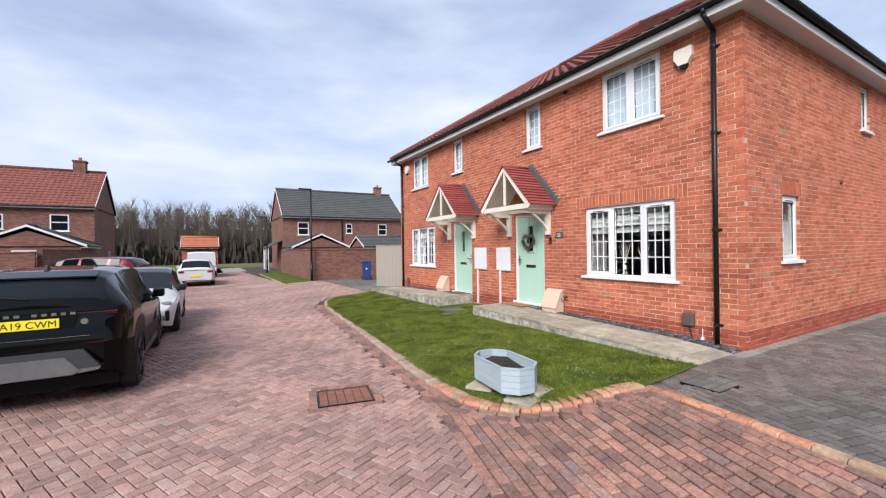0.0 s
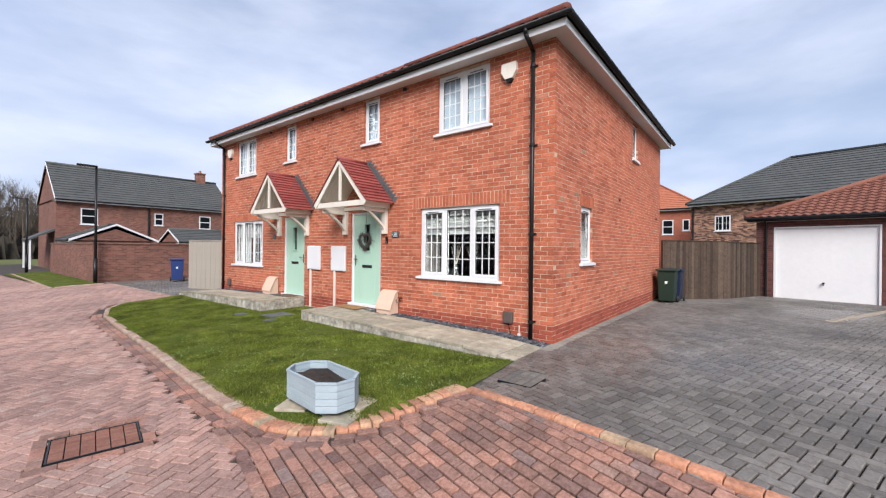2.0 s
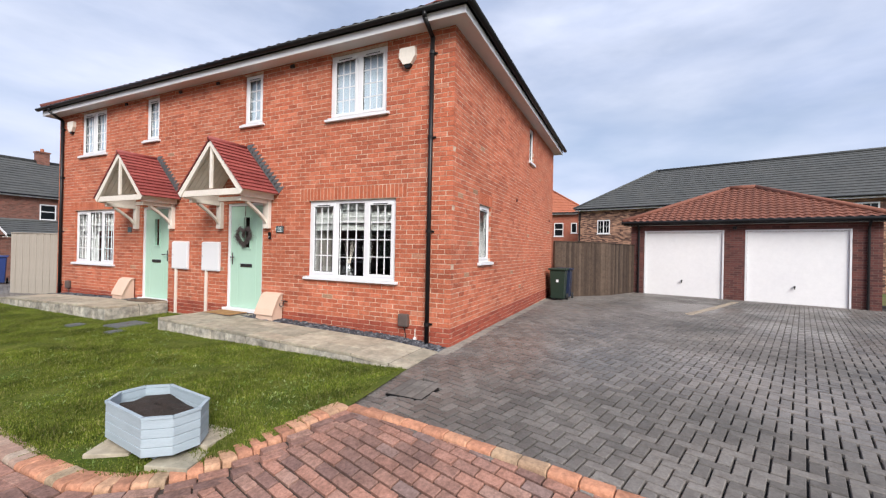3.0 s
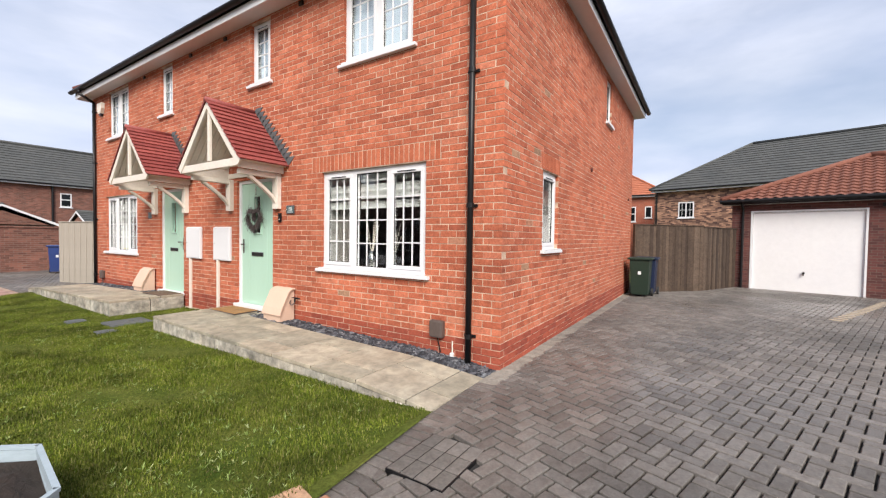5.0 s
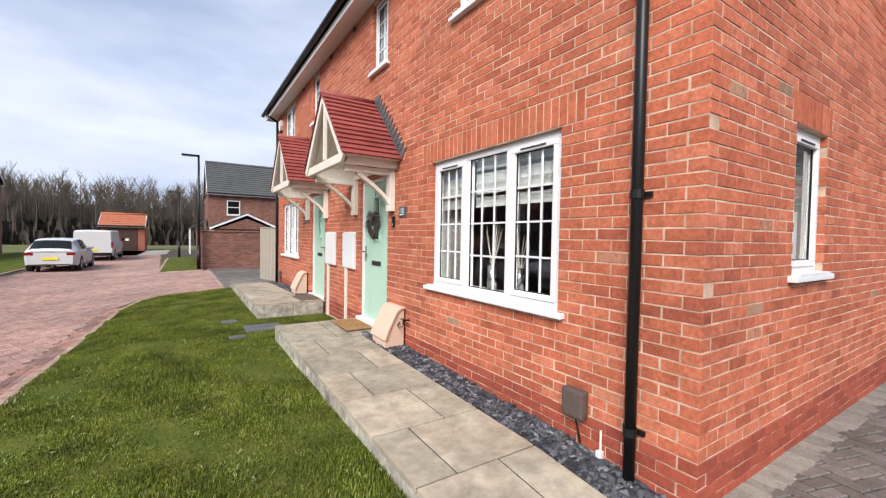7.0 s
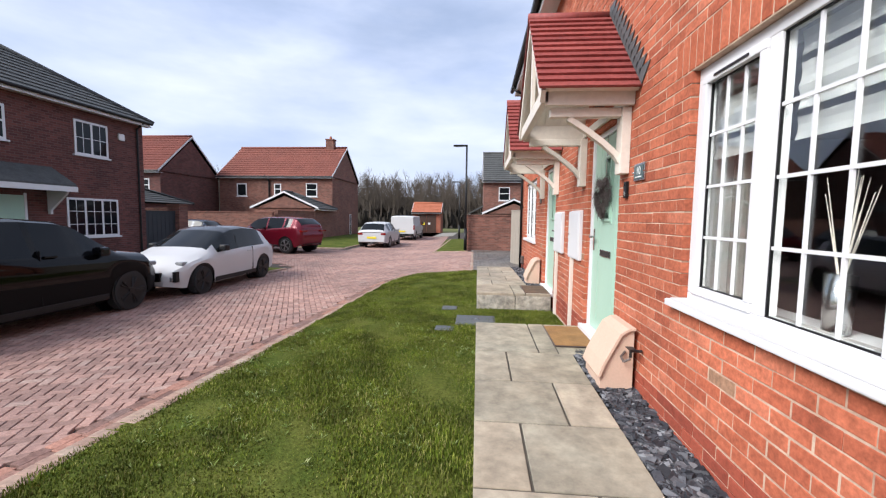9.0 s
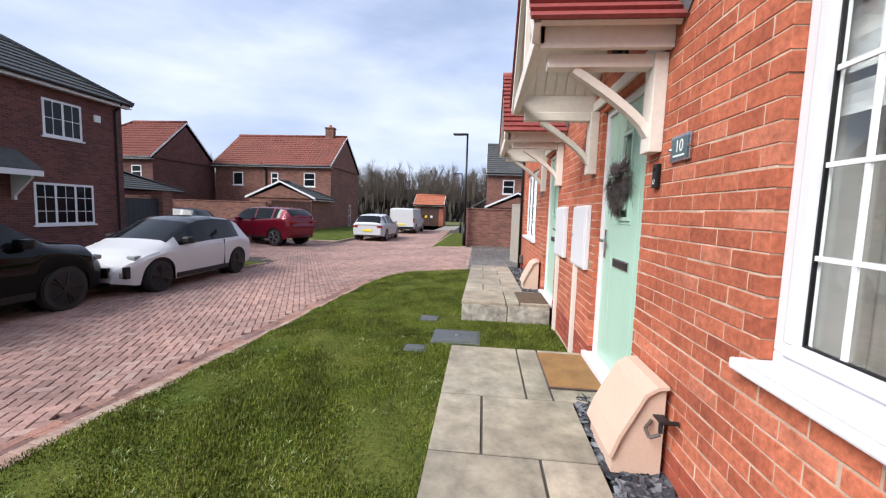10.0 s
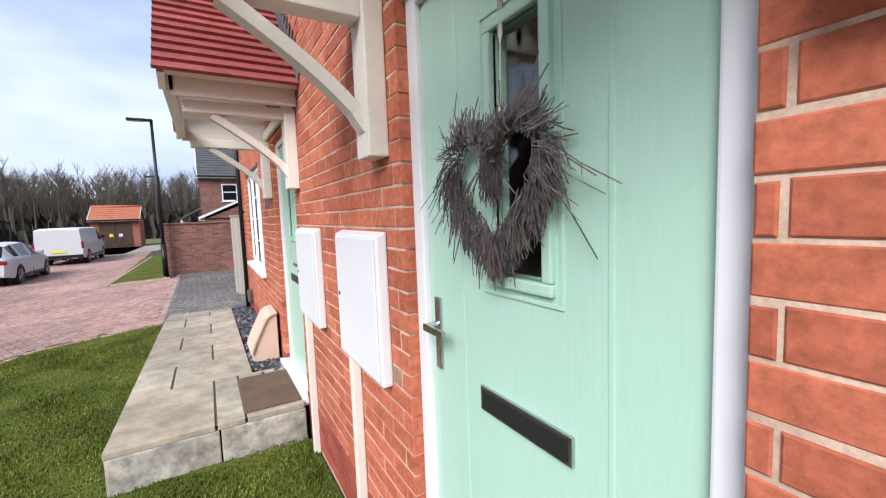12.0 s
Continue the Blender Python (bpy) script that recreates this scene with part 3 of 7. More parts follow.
def brick_cells(length, z0, z1, openings, solids, even_first, odd_first, phase=0):
    """The bricks of a stretcher bond: (row, u0, u1, za, zb). solids: regions of other bricks, left free."""
    out, row, z = [], phase, z0
    while z < z1 - 0.03:
        za, zb = z + 0.0045, min(z + 0.0705, z1)
        first, at = (even_first if row % 2 == 0 else odd_first)
        joints = [at]
        u = at + first
        while u < length:
            joints.append(u)
            u += 0.225
        joints.append(length + 0.01)
        zm = (za + zb) / 2
        cuts = [(o[0], o[1]) for o in openings + solids if o[2] - 0.01 < zm < o[3] + 0.01]
        for a, b in zip(joints, joints[1:]):
            segs = [(a, b - 0.009)]
            for ca, cb in cuts:
                nxt = []
                for s0, s1 in segs:
                    if s1 <= ca or s0 >= cb:
                        nxt.append((s0, s1))
                    else:
                        if s0 < ca:
                            nxt.append((s0, ca))
                        if s1 > cb:
                            nxt.append((cb, s1))
                segs = nxt
            out += [(row, s0, s1, za, zb) for s0, s1 in segs if s1 - s0 > 0.008]
        z += 0.075
        row += 1
    return out


def brick_geo(cells, depth, put, rng, proud=0.0):
    """Each brick a block with slightly worn arrises, without its hidden back."""
    verts, faces = [], []
    for row, u0, u1, za, zb in cells:
        n = len(verts)
        p = proud + rng.uniform(-0.0015, 0.002)
        j = [rng.uniform(-0.0032, 0.0032) for _ in range(4)]
        for d, e in ((depth, 0), (-p + 0.002, 0), (-p, 0.003)):
            verts += [put(u0 + e + j[0], d, za + e), put(u1 - e + j[1], d, za + e), put(u1 - e + j[1], d, zb - e + j[2]), put(u0 + e + j[0], d, zb - e + j[3])]
        for s in (0, 4):
            for q in range(4):
                faces.append((n + s + q, n + s + (q + 1) % 4, n + s + 4 + (q + 1) % 4, n + s + 4 + q))
        faces.append((n + 8, n + 9, n + 10, n + 11))
    return verts, faces


def mirror_y(y):
    return 2 * YM - y


# ---- the brick house pair ----
house = thing("brick_house_pair", "orange-red brick pair of houses with white windows and red roof", "house")
GW = (3.77, 5.60, 1.06, 2.42)
UW = (3.99, 5.17, 3.83, 4.95)
LW = (6.82, 7.33, 3.96, 4.95)
DR = (6.745, 7.765, 0.30, 2.45)


def both(o):
    return [o, (mirror_y(o[1]), mirror_y(o[0]), o[2], o[3])]


front_open_y = both(GW) + both(UW) + both(LW) + both(DR)
L_F = Y1 - Y0
f_open = [(a - Y0, b - Y0, c, d) for a, b, c, d in front_open_y]
put_f = lambda u, d, z: (X + d, Y0 + u, z)
SW = (7.77, 8.42, 1.37, 2.43)
SU = (11.55, 12.1, 3.97, 4.92)
s_open = [(a - X, b - X, c, d) for a, b, c, d in (SW, SU)]
L_S = XB - X
put_s = lambda u, d, z: (X + u, Y0 + d, z)

bm = bmesh.new()
wall_slabs(bm, L_F - 0.006, -0.3, ZW, 0.003, 0.30, [(a - 0.002, b + 0.002, c - 0.002, d + 0.002) for a, b, c, d in f_open], lambda u, d, z: (X + d, Y0 + 0.003 + u, z))
wall_front = part("front_wall", bm, M_MORTAR, house, "orange-red stretcher bond brick wall with pale joints")
bm = bmesh.new()
wall_slabs(bm, L_S - 0.3 - 0.006, -0.3, ZW, 0.003, 0.30, [(a - 0.002 - 0.3, b + 0.002 - 0.3, c - 0.002, d + 0.002) for a, b, c, d in s_open], lambda u, d, z: (X + 0.3 + u, Y0 + d, z))
wall_side = part("side_wall", bm, M_MORTAR, house, "orange-red stretcher bond brick wall with pale joints")
part("back_wall", box(XB - 0.3, Y0 + 0.3, -0.3, XB, Y1, ZW), M_FBRICK_RED, house)
part("far_side_wall", box(X + 0.3, Y1 - 0.3, -0.3, XB - 0.3, Y1, ZW), M_FBRICK_RED, house)
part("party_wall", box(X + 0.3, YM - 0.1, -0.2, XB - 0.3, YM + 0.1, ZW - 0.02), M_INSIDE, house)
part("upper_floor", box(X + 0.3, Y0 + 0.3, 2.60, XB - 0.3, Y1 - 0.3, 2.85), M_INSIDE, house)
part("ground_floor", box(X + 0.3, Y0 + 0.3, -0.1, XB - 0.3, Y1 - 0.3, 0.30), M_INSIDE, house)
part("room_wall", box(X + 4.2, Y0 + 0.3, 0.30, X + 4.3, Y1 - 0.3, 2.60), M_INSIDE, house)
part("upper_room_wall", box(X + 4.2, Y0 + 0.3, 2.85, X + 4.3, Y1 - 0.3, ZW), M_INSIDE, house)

soldiers = [(GW[0] - 0.20 - Y0, GW[1] + 0.20 - Y0, 2.425, 2.65), (mirror_y(GW[1]) - 0.20 - Y0, mirror_y(GW[0]) + 0.20 - Y0, 2.425, 2.65), (DR[0] - 0.15 - Y0, DR[1] + 0.15 - Y0, 2.435, 2.65), (mirror_y(DR[1]) - 0.15 - Y0, mirror_y(DR[0]) + 0.15 - Y0, 2.435, 2.65)]
rng = random.Random(11)
ZB = 0.10
cells_f = brick_cells(L_F, ZB, ZW, f_open, soldiers, (0.225, 0.0), (0.225, 0.1125))
cells_s = brick_cells(L_S, ZB, ZW, s_open, [(SW[0] - X - 0.1, SW[1] - X + 0.1, 2.43, 2.65)], (0.225, 0.1125), (0.225, 0.0))


def is_near(c):
    y = Y0 + (c[1] + c[2]) / 2
    return 5.55 < y < 6.80 and 0.45 < c[3] < 2.62


near_bricks = [c for c in cells_f if is_near(c)][:290]
near_set = set(near_bricks)
rest = [c for c in cells_f if c not in near_set and c[3] >= 0.33]
raw("brickwork", *brick_geo(rest, 0.10, put_f, rng), M_BRICK, wall_front, "", "stuff")
raw("brickwork", *brick_geo([c for c in cells_s if c[3] >= 0.33], 0.10, put_s, rng), M_BRICK, wall_side, "", "stuff")
raw("plinth_brickwork", *brick_geo([c for c in cells_f if c[3] < 0.33], 0.10, put_f, rng, 0.004), M_PLINTH, wall_front, "darker red plinth courses", "stuff")
raw("plinth_brickwork", *brick_geo([c for c in cells_s if c[3] < 0.33], 0.10, put_s, rng, 0.004), M_PLINTH, wall_side, "darker red plinth courses", "stuff")


def window(parent, ax, u0, u1, z0, z1, lights, cols, rows, mirror=False, top_vent=False):
    """A white casement window in a wall along y (ax 'y', face at X) or along x (ax 'x', face at Y0)."""
    w = sub("window", parent)

    def pt(u, d, z):
        return (X + d, u, z) if ax == "y" else (u, Y0 + d, z)

    def bx(bm, ua, ub, da, db, za, zb, bev=0.0):
        p, q = pt(ua, da, za), pt(ub, db, zb)
        bm_box(bm, min(p[0], q[0]), min(p[1], q[1]), za, max(p[0], q[0]), max(p[1], q[1]), zb, None, bev)

    R, D = 0.045, 0.115
    fw = 0.058
    bm = bmesh.new()
    bx(bm, u0, u1, R, D, z1 - fw, z1, 0.006)
    bx(bm, u0, u1, R, D, z0, z0 + fw, 0.006)
    bx(bm, u0, u0 + fw, R, D, z0 + fw, z1 - fw, 0.006)
    bx(bm, u1 - fw, u1, R, D, z0 + fw, z1 - fw, 0.006)
    edges = [u0 + fw - 0.03]
    for k in range(1, lights):
        um = u0 + (u1 - u0) * k / lights
        bx(bm, um - 0.035, um + 0.035, R, D, z0 + fw, z1 - fw, 0.006)
    part("window_frame", bm, M_UPVC, w)
    for k in range(lights):
        a = u0 + (fw if k == 0 else (u1 - u0) * k / lights + 0.035)
        b = u0 + ((u1 - u0 - fw) if k == lights - 1 else (u1 - u0) * (k + 1) / lights - 0.035)
        za, zb = z0 + fw, z1 - fw
        s = 0.045
        opening = k != 1 or lights < 3
        if opening:
            bm = bmesh.new()
            for ua, ub, zc, zd in ((a, b, za, za + s), (a, b, zb - s, zb), (a, a + s, za + s, zb - s), (b - s, b, za + s, zb - s)):
                bx(bm, ua, ub, R - 0.014, D - 0.02, zc, zd, 0.006)
            part("sash", bm, M_UPVC, w)
            a, b, za, zb = a + s, b - s, za + s, zb - s
            bm = bmesh.new()
            bx(bm, (a + b) / 2 - 0.14 if b - a > 0.3 else a, (a + b) / 2 + 0.14 if b - a > 0.3 else b, R - 0.020, R - 0.012, zb + 0.015, zb + 0.027)
            part("trickle_vent", bm, M_DARKMETAL, w)
        bm = bmesh.new()
        bx(bm, a, b, R + 0.028, R + 0.034, za, zb)
        pane = part("pane", bm, M_GLASS, w)
        bm = bmesh.new()
        for ua, ub, zc, zd in ((a, b, za, za + 0.007), (a, b, zb - 0.007, zb), (a, a + 0.007, za + 0.007, zb - 0.007), (b - 0.007, b, za + 0.007, zb - 0.007)):
            bx(bm, ua, ub, R + 0.014, R + 0.027, zc, zd)
        part("gasket", bm, M_BLACKP, w)
        pane.visible_shadow = False
        bm = bmesh.new()
        for c in range(1, cols):
            uc = a + (b - a) * c / cols
            bx(bm, uc - 0.008, uc + 0.008, R + 0.018, R + 0.0275, za, zb)
        for r in range(1, rows):
            zc = za + (zb - za) * r / rows
            bx(bm, a, b, R + 0.016, R + 0.0265, zc - 0.008, zc + 0.008)
        part("glazing_bar", bm, M_UPVC, w)
    bm = bmesh.new()
    bx(bm, u0 - 0.07, u1 + 0.07, -0.055, 0.10, z0 - 0.040, z0 + 0.002, 0.008)
    bx(bm, u0 + 0.002, u1 - 0.002, -0.052, R, z0 + 0.003, z0 + 0.018)
    part("window_sill", bm, M_UPVC, w)
    bm = bmesh.new()
    for ua, ub, zc, zd in ((u0 + 0.001, u0 + 0.008, z0 + 0.008, z1 - 0.008), (u1 - 0.008, u1 - 0.001, z0 + 0.008, z1 - 0.008), (u0 + 0.001, u1 - 0.001, z0 + 0.001, z0 + 0.008), (u0 + 0.001, u1 - 0.001, z1 - 0.008, z1 - 0.001)):
        bx(bm, ua, ub, D + 0.001, 0.31, zc, zd)
    part("inner_reveal", bm, M_REVEAL, w)
    return w


for o, n, c, r in ((GW, 3, 3, 4), (UW, 2, 3, 4), (LW, 1, 2, 4)):
    for q in both(o):
        window(house, "y", q[0], q[1], q[2], q[3], n, c, r)
window(house, "x", SW[0], SW[1], SW[2], SW[3], 1, 1, 1)
window(house, "x", SU[0], SU[1], SU[2], SU[3], 1, 1, 1)

# hipped roof, eaves, gutters
OV = 0.25


def tile_surface(name, origin, along_v, up_v, length, rise_len, clips, mat, parent, pitch_u=0.24, course=0.30, wave=0.030, step=0.036, seg=6, label=""):
    """Rows of rolled tiles on a slope, cut by planes (point, normal; what lies on the normal's side goes)."""
    nu, nv = int(length / pitch_u * seg), int(math.ceil(rise_len / course))
    a, b = Vector(along_v).normalized(), Vector(up_v).normalized()
    nrm = a.cross(b).normalized()
    if nrm.z < 0:
        nrm = -nrm
    o = Vector(origin)
    verts, faces = [], []
    for j in range(nv):
        va, vb = j * course, min((j + 1) * course, rise_len)
        for v, h in ((va, step), (vb, 0.0)):
            for i in range(nu + 1):
                ph = (i % seg) / seg
                hh = wave * (0.5 + 0.5 * math.cos(2 * math.pi * ph)) if wave else 0
                verts.append(o + a * (i * length / nu) + b * v + nrm * (h + hh))
        n = j * 2 * (nu + 1)
        for i in range(nu):
            faces.append((n + i, n + i + 1, n + nu + 2 + i, n + nu + 1 + i))
        if j:
            pn = n - (nu + 1)
            for i in range(nu):
                faces.append((pn + i, pn + i + 1, n + i + 1, n + i))
    me = bpy.data.meshes.new(name)
    me.from_pydata([tuple(v) for v in verts], [], faces)
    bm = bmesh.new()
    bm.from_mesh(me)
    for pt, no in clips:
        bmesh.ops.bisect_plane(bm, geom=bm.verts[:] + bm.edges[:] + bm.faces[:], plane_co=pt, plane_no=no, clear_outer=True)
    bm.to_mesh(me)
    bm.free()
    me.materials.append(mat)
    ob = new(name, me)
    ob.parent = parent
    return tagged(ob, label, "", "", "")


def hip_roof(parent, x0, x1, y0, y1, ze, pitch, mat, wave=0.030, hips=(True, True), ridge_mat=None, course=0.30, ridge_axis="y", pu=0.24, seg=6, solid=True):
    """A roof over a rectangle with its ridge along an axis, hipped or gabled at its two ends."""
    ridge_mat = ridge_mat or mat
    t = math.tan(pitch)
    if ridge_axis == "y":
        W, A0, A1 = (x1 - x0) / 2, y0, y1
    else:
        W, A0, A1 = (y1 - y0) / 2, x0, x1
    H = W * t
    sl = W / math.cos(pitch)

    def P(a, c, z):
        return Vector((c, a, z)) if ridge_axis == "y" else Vector((a, c, z))

    C0, C1 = (x0, x1) if ridge_axis == "y" else (y0, y1)
    mid = (C0 + C1) / 2
    clips0 = []
    ends = []
    for k, (A, s) in enumerate(((A0, 1), (A1, -1))):
        if hips[k]:
            ends.append((A, s))
    for c, sg in ((C0, 1), (C1, -1)):
        clips = []
        for A, s in ends:
            corner = P(A, c, ze)
            peak = P(A + s * W, mid, ze + H)
            n = (peak - corner).cross(Vector((0, 0, 1)))
            far = P((A0 + A1) / 2, c, ze)
            if n.dot(far - corner) > 0:
                n = -n
            clips.append((corner, n))
        tile_surface("roof_tiles", P(A0, c, ze), P(1, 0, 0) - P(0, 0, 0), P(0, sg * math.cos(pitch), math.sin(pitch)), A1 - A0, sl, clips, mat, parent, pu, course, wave, seg=seg)
    for A, s in ends:
        clips = []
        for c in (C0, C1):
            corner = P(A, c, ze)
            peak = P(A + s * W, mid, ze + H)
            n = (peak - corner).cross(Vector((0, 0, 1)))
            if n.dot(P(A, mid, ze) - corner) > 0:
                n = -n
            clips.append((corner, n))
        tile_surface("roof_tiles", P(A, C0, ze), P(0, 1, 0) - P(0, 0, 0), P(s * math.cos(pitch), 0, math.sin(pitch)), C1 - C0, sl, clips, mat, parent, pu, course, wave, seg=seg)
    bm = bmesh.new()
    lift = Vector((0, 0, 0.035 + wave * 0.5))
    r0 = P(A0 + (W if hips[0] else 0), mid, ze + H) + lift
    r1 = P(A1 - (W if hips[1] else 0), mid, ze + H) + lift
    bm_cyl(bm, r0, r1, 0.10, 10)
    for A, s in ends:
        for c in (C0, C1):
            bm_cyl(bm, P(A, c, ze) + lift, P(A + s * W, mid, ze + H) + lift, 0.085, 10)
    part("ridge_tiles", bm, ridge_mat, parent, smooth=True)
    if solid:
        vs = [P(A0, C0, ze), P(A1, C0, ze), P(A1, C1, ze), P(A0, C1, ze), P(A0 + (W if hips[0] else 0), mid, ze + H), P(A1 - (W if hips[1] else 0), mid, ze + H)]
        dz = Vector((0, 0, -0.02))
        raw("roof_deck", [tuple(v + dz) for v in vs], [(0, 1, 5, 4), (3, 4, 5, 2), (0, 3, 2, 1)] + ([(0, 4, 3)] if hips[0] else []) + ([(1, 2, 5)] if hips[1] else []), M_BLACKP, parent)
    return H


EX0, EY0, EX1, EY1 = X - OV, Y0 - OV, XB + OV, Y1 + OV
hip_roof(house, EX0 - 0.03, EX1 + 0.03, EY0 - 0.03, EY1 + 0.03, 5.17, radians(32), M_TILE)
M_SOFFIT = surf("soffit upvc", (0.62, 0.61, 0.60), (0.58, 0.57, 0.56), 0.4, fine=8, bump=0, stain=0.03)
for a in ((EX0, EY0, X + 0.02, EY1), (X + 0.022, EY0, EX1, Y0 + 0.02), (X + 0.022, Y1 - 0.02, EX1, EY1), (XB - 0.02, Y0 + 0.022, EX1, Y1 - 0.022)):
    part("soffit", box(a[0], a[1], 5.00, a[2], a[3], 5.03), M_SOFFIT, house)
bm = bmesh.new()
for a in ((EX0 - 0.02, EY0 - 0.02, EX0, EY1 + 0.02), (EX0, EY0 - 0.02, EX1, EY0), (EX0, EY1, EX1, EY1 + 0.02)):
    bm_box(bm, a[0], a[1], 4.985, a[2], a[3], 5.10)
part("fascia", bm, M_UPVC, house, "white fascia board")
bm = bmesh.new()
for a in ((EX0 - 0.02, EY0 - 0.02, EX0, EY1 + 0.02), (EX0, EY0 - 0.02, EX1, EY0), (EX0, EY1, EX1, EY1 + 0.02)):
    bm_box(bm, a[0], a[1], 5.10, a[2], a[3], 5.17)
part("eaves_board", bm, M_BLACKP, house)


def gutter(parent, a, b, r=0.058):
    """A half-round gutter, open above."""
    a, b = Vector(a), Vector(b)
    d = (b - a).normalized()
    side = d.cross(Vector((0, 0, 1)))
    verts, faces = [], []
    for p in (a, b):
        for rr in (r, r - 0.005):
            for i in range(9):
                t = math.pi * i / 8
                verts.append(tuple(p + side * rr * math.cos(t) - Vector((0, 0, rr * math.sin(t)))))
    for i in range(8):
        faces += [(i, i + 1, 18 + i + 1, 18 + i), (9 + i, 27 + i, 27 + i + 1, 9 + i + 1), (i, 9 + i, 9 + i + 1, i + 1), (18 + i, 18 + i + 1, 27 + i + 1, 27 + i)]
    faces += [(0, 18, 27, 9), (8, 17, 35, 26)]
    return raw("gutter", verts, faces, M_BLACKP, parent, "", "", True)


gutter(house, (EX0 - 0.085, EY0 - 0.14, 5.155), (EX0 - 0.085, EY1 + 0.14, 5.155))
gutter(house, (EX0 - 0.14, EY0 - 0.085, 5.155), (EX1 + 0.14, EY0 - 0.085, 5.155))
for yy in (3.14, mirror_y(3.14)):
    dp = sub("downpipe", house, (0, 0, 0), "black plastic downpipe")
    bm = tube([(X - 0.05, yy, G(6.4, yy) - 0.02), (X - 0.05, yy, 4.86), (EX0 - 0.085, yy, 5.02), (EX0 - 0.085, yy, 5.12)], 0.034, 12)
    part("pipe", bm, M_BLACKP, dp, smooth=True)
    for zz in (0.42, 1.85, 3.3, 4.6):
        bm = cyl((X - 0.05, yy, zz), (X - 0.05, yy, zz + 0.05), 0.041, 12)
        bm_box(bm, X - 0.02, yy - 0.07, zz + 0.01, X + 0.001, yy + 0.07, zz + 0.04)
        part("bracket", bm, M_BLACKP, dp)


def front_door(parent, y0, y1, hinge_high, with_detail=True):
    """A mint panel door in a white frame; the handle is at the far side (high y) when hinge_high is False."""
    d = sub("front_door", parent, (0, 0, 0), "mint green grained front door in white frame")
    z0, z1 = DR[2], DR[3]
    bm = bmesh.new()
    fr = 0.062
    bm_box(bm, X + 0.04, y0, z0, X + 0.115, y0 + fr, z1, None, 0.006)
    bm_box(bm, X + 0.04, y1 - fr, z0, X + 0.115, y1, z1, None, 0.006)
    bm_box(bm, X + 0.04, y0 + fr, z1 - fr, X + 0.115, y1 - fr, z1, None, 0.006)
    bm_box(bm, X - 0.05, y0 - 0.03, z0 - 0.01, X + 0.115, y1 + 0.03, z0 + 0.05, None, 0.008)
    part("door_frame", bm, M_UPVC, d)
    ya, yb, za, zb = y0 + fr + 0.004, y1 - fr - 0.004, z0 + 0.055, z1 - fr - 0.004
    ym = (ya + yb) / 2 - (0.01 if not hinge_high else -0.01)
    gl = (ym - 0.085, ym + 0.085, 1.56, 2.16)
    bm = bmesh.new()
    wall_slabs(bm, yb - ya, za, zb, 0.0, 0.045, [(gl[0] - ya, gl[1] - ya, gl[2], gl[3])], lambda u, dd, z: (X + 0.062 + dd, ya + u, z))
    part("door_leaf", bm, M_MINT, d)
    bm = bmesh.new()
    bm.free()
    for gy in (ym - 0.255, ym + 0.255):
        part("door_moulding", box(X + 0.0590, gy - 0.007, za + 0.10, X + 0.0625, gy + 0.007, zb - 0.08, 0.0015), M_MINT, d, "fine raised mint strip")
    bm = bmesh.new()
    for a, b, c, e in ((gl[0] - 0.03, gl[1] + 0.03, gl[3], gl[3] + 0.03), (gl[0] - 0.03, gl[1] + 0.03, gl[2] - 0.03, gl[2]), (gl[0] - 0.03, gl[0], gl[2], gl[3]), (gl[1], gl[1] + 0.03, gl[2], gl[3])):
        bm_box(bm, X + 0.046, a, c, X + 0.075, b, e, None, 0.006)
    for a, b, c, e in ((gl[0] - 0.055, gl[1] + 0.055, gl[3] + 0.045, gl[3] + 0.055), (gl[0] - 0.055, gl[1] + 0.055, gl[2] - 0.055, gl[2] - 0.045), (gl[0] - 0.055, gl[0] - 0.045, gl[2] - 0.045, gl[3] + 0.045), (gl[1] + 0.045, gl[1] + 0.055, gl[2] - 0.045, gl[3] + 0.045)):
        bm_box(bm, X + 0.057, a, c, X + 0.064, b, e, None, 0.002)
    part("glass_surround", bm, M_MINT, d)
    p = part("glass", box(X + 0.078, gl[0], gl[2], X + 0.084, gl[1], gl[3]), M_GLASS, d)
    p.visible_shadow = False
    s = -1 if hinge_high else 1
    part("letterbox_plate", box(X + 0.050, ym - 0.165, 1.168, X + 0.061, ym + 0.165, 1.238, 0.004), M_CHROME, d, "chrome letterbox frame")
    part("letterbox_flap", box(X + 0.046, ym - 0.15, 1.176, X + 0.0495, ym + 0.15, 1.228, 0.0), M_DARKMETAL, d)
    hy = (yb - 0.055) if not hinge_high else (ya + 0.055)
    bm = box(X + 0.050, hy - 0.017, 1.21, X + 0.061, hy + 0.017, 1.45, 0.004)
    bm_cyl(bm, (X + 0.055, hy, 1.36), (X + 0.005, hy, 1.36), 0.010, 10)
    bm_box(bm, X - 0.005, min(hy, hy - s * 0.12), 1.348, X + 0.010, max(hy, hy - s * 0.12), 1.372, None, 0.004)
    part("door_handle", bm, M_CHROME, d)
    return d


front_door(house, DR[0], DR[1], False)
front_door(house, mirror_y(DR[1]), mirror_y(DR[0]), True)


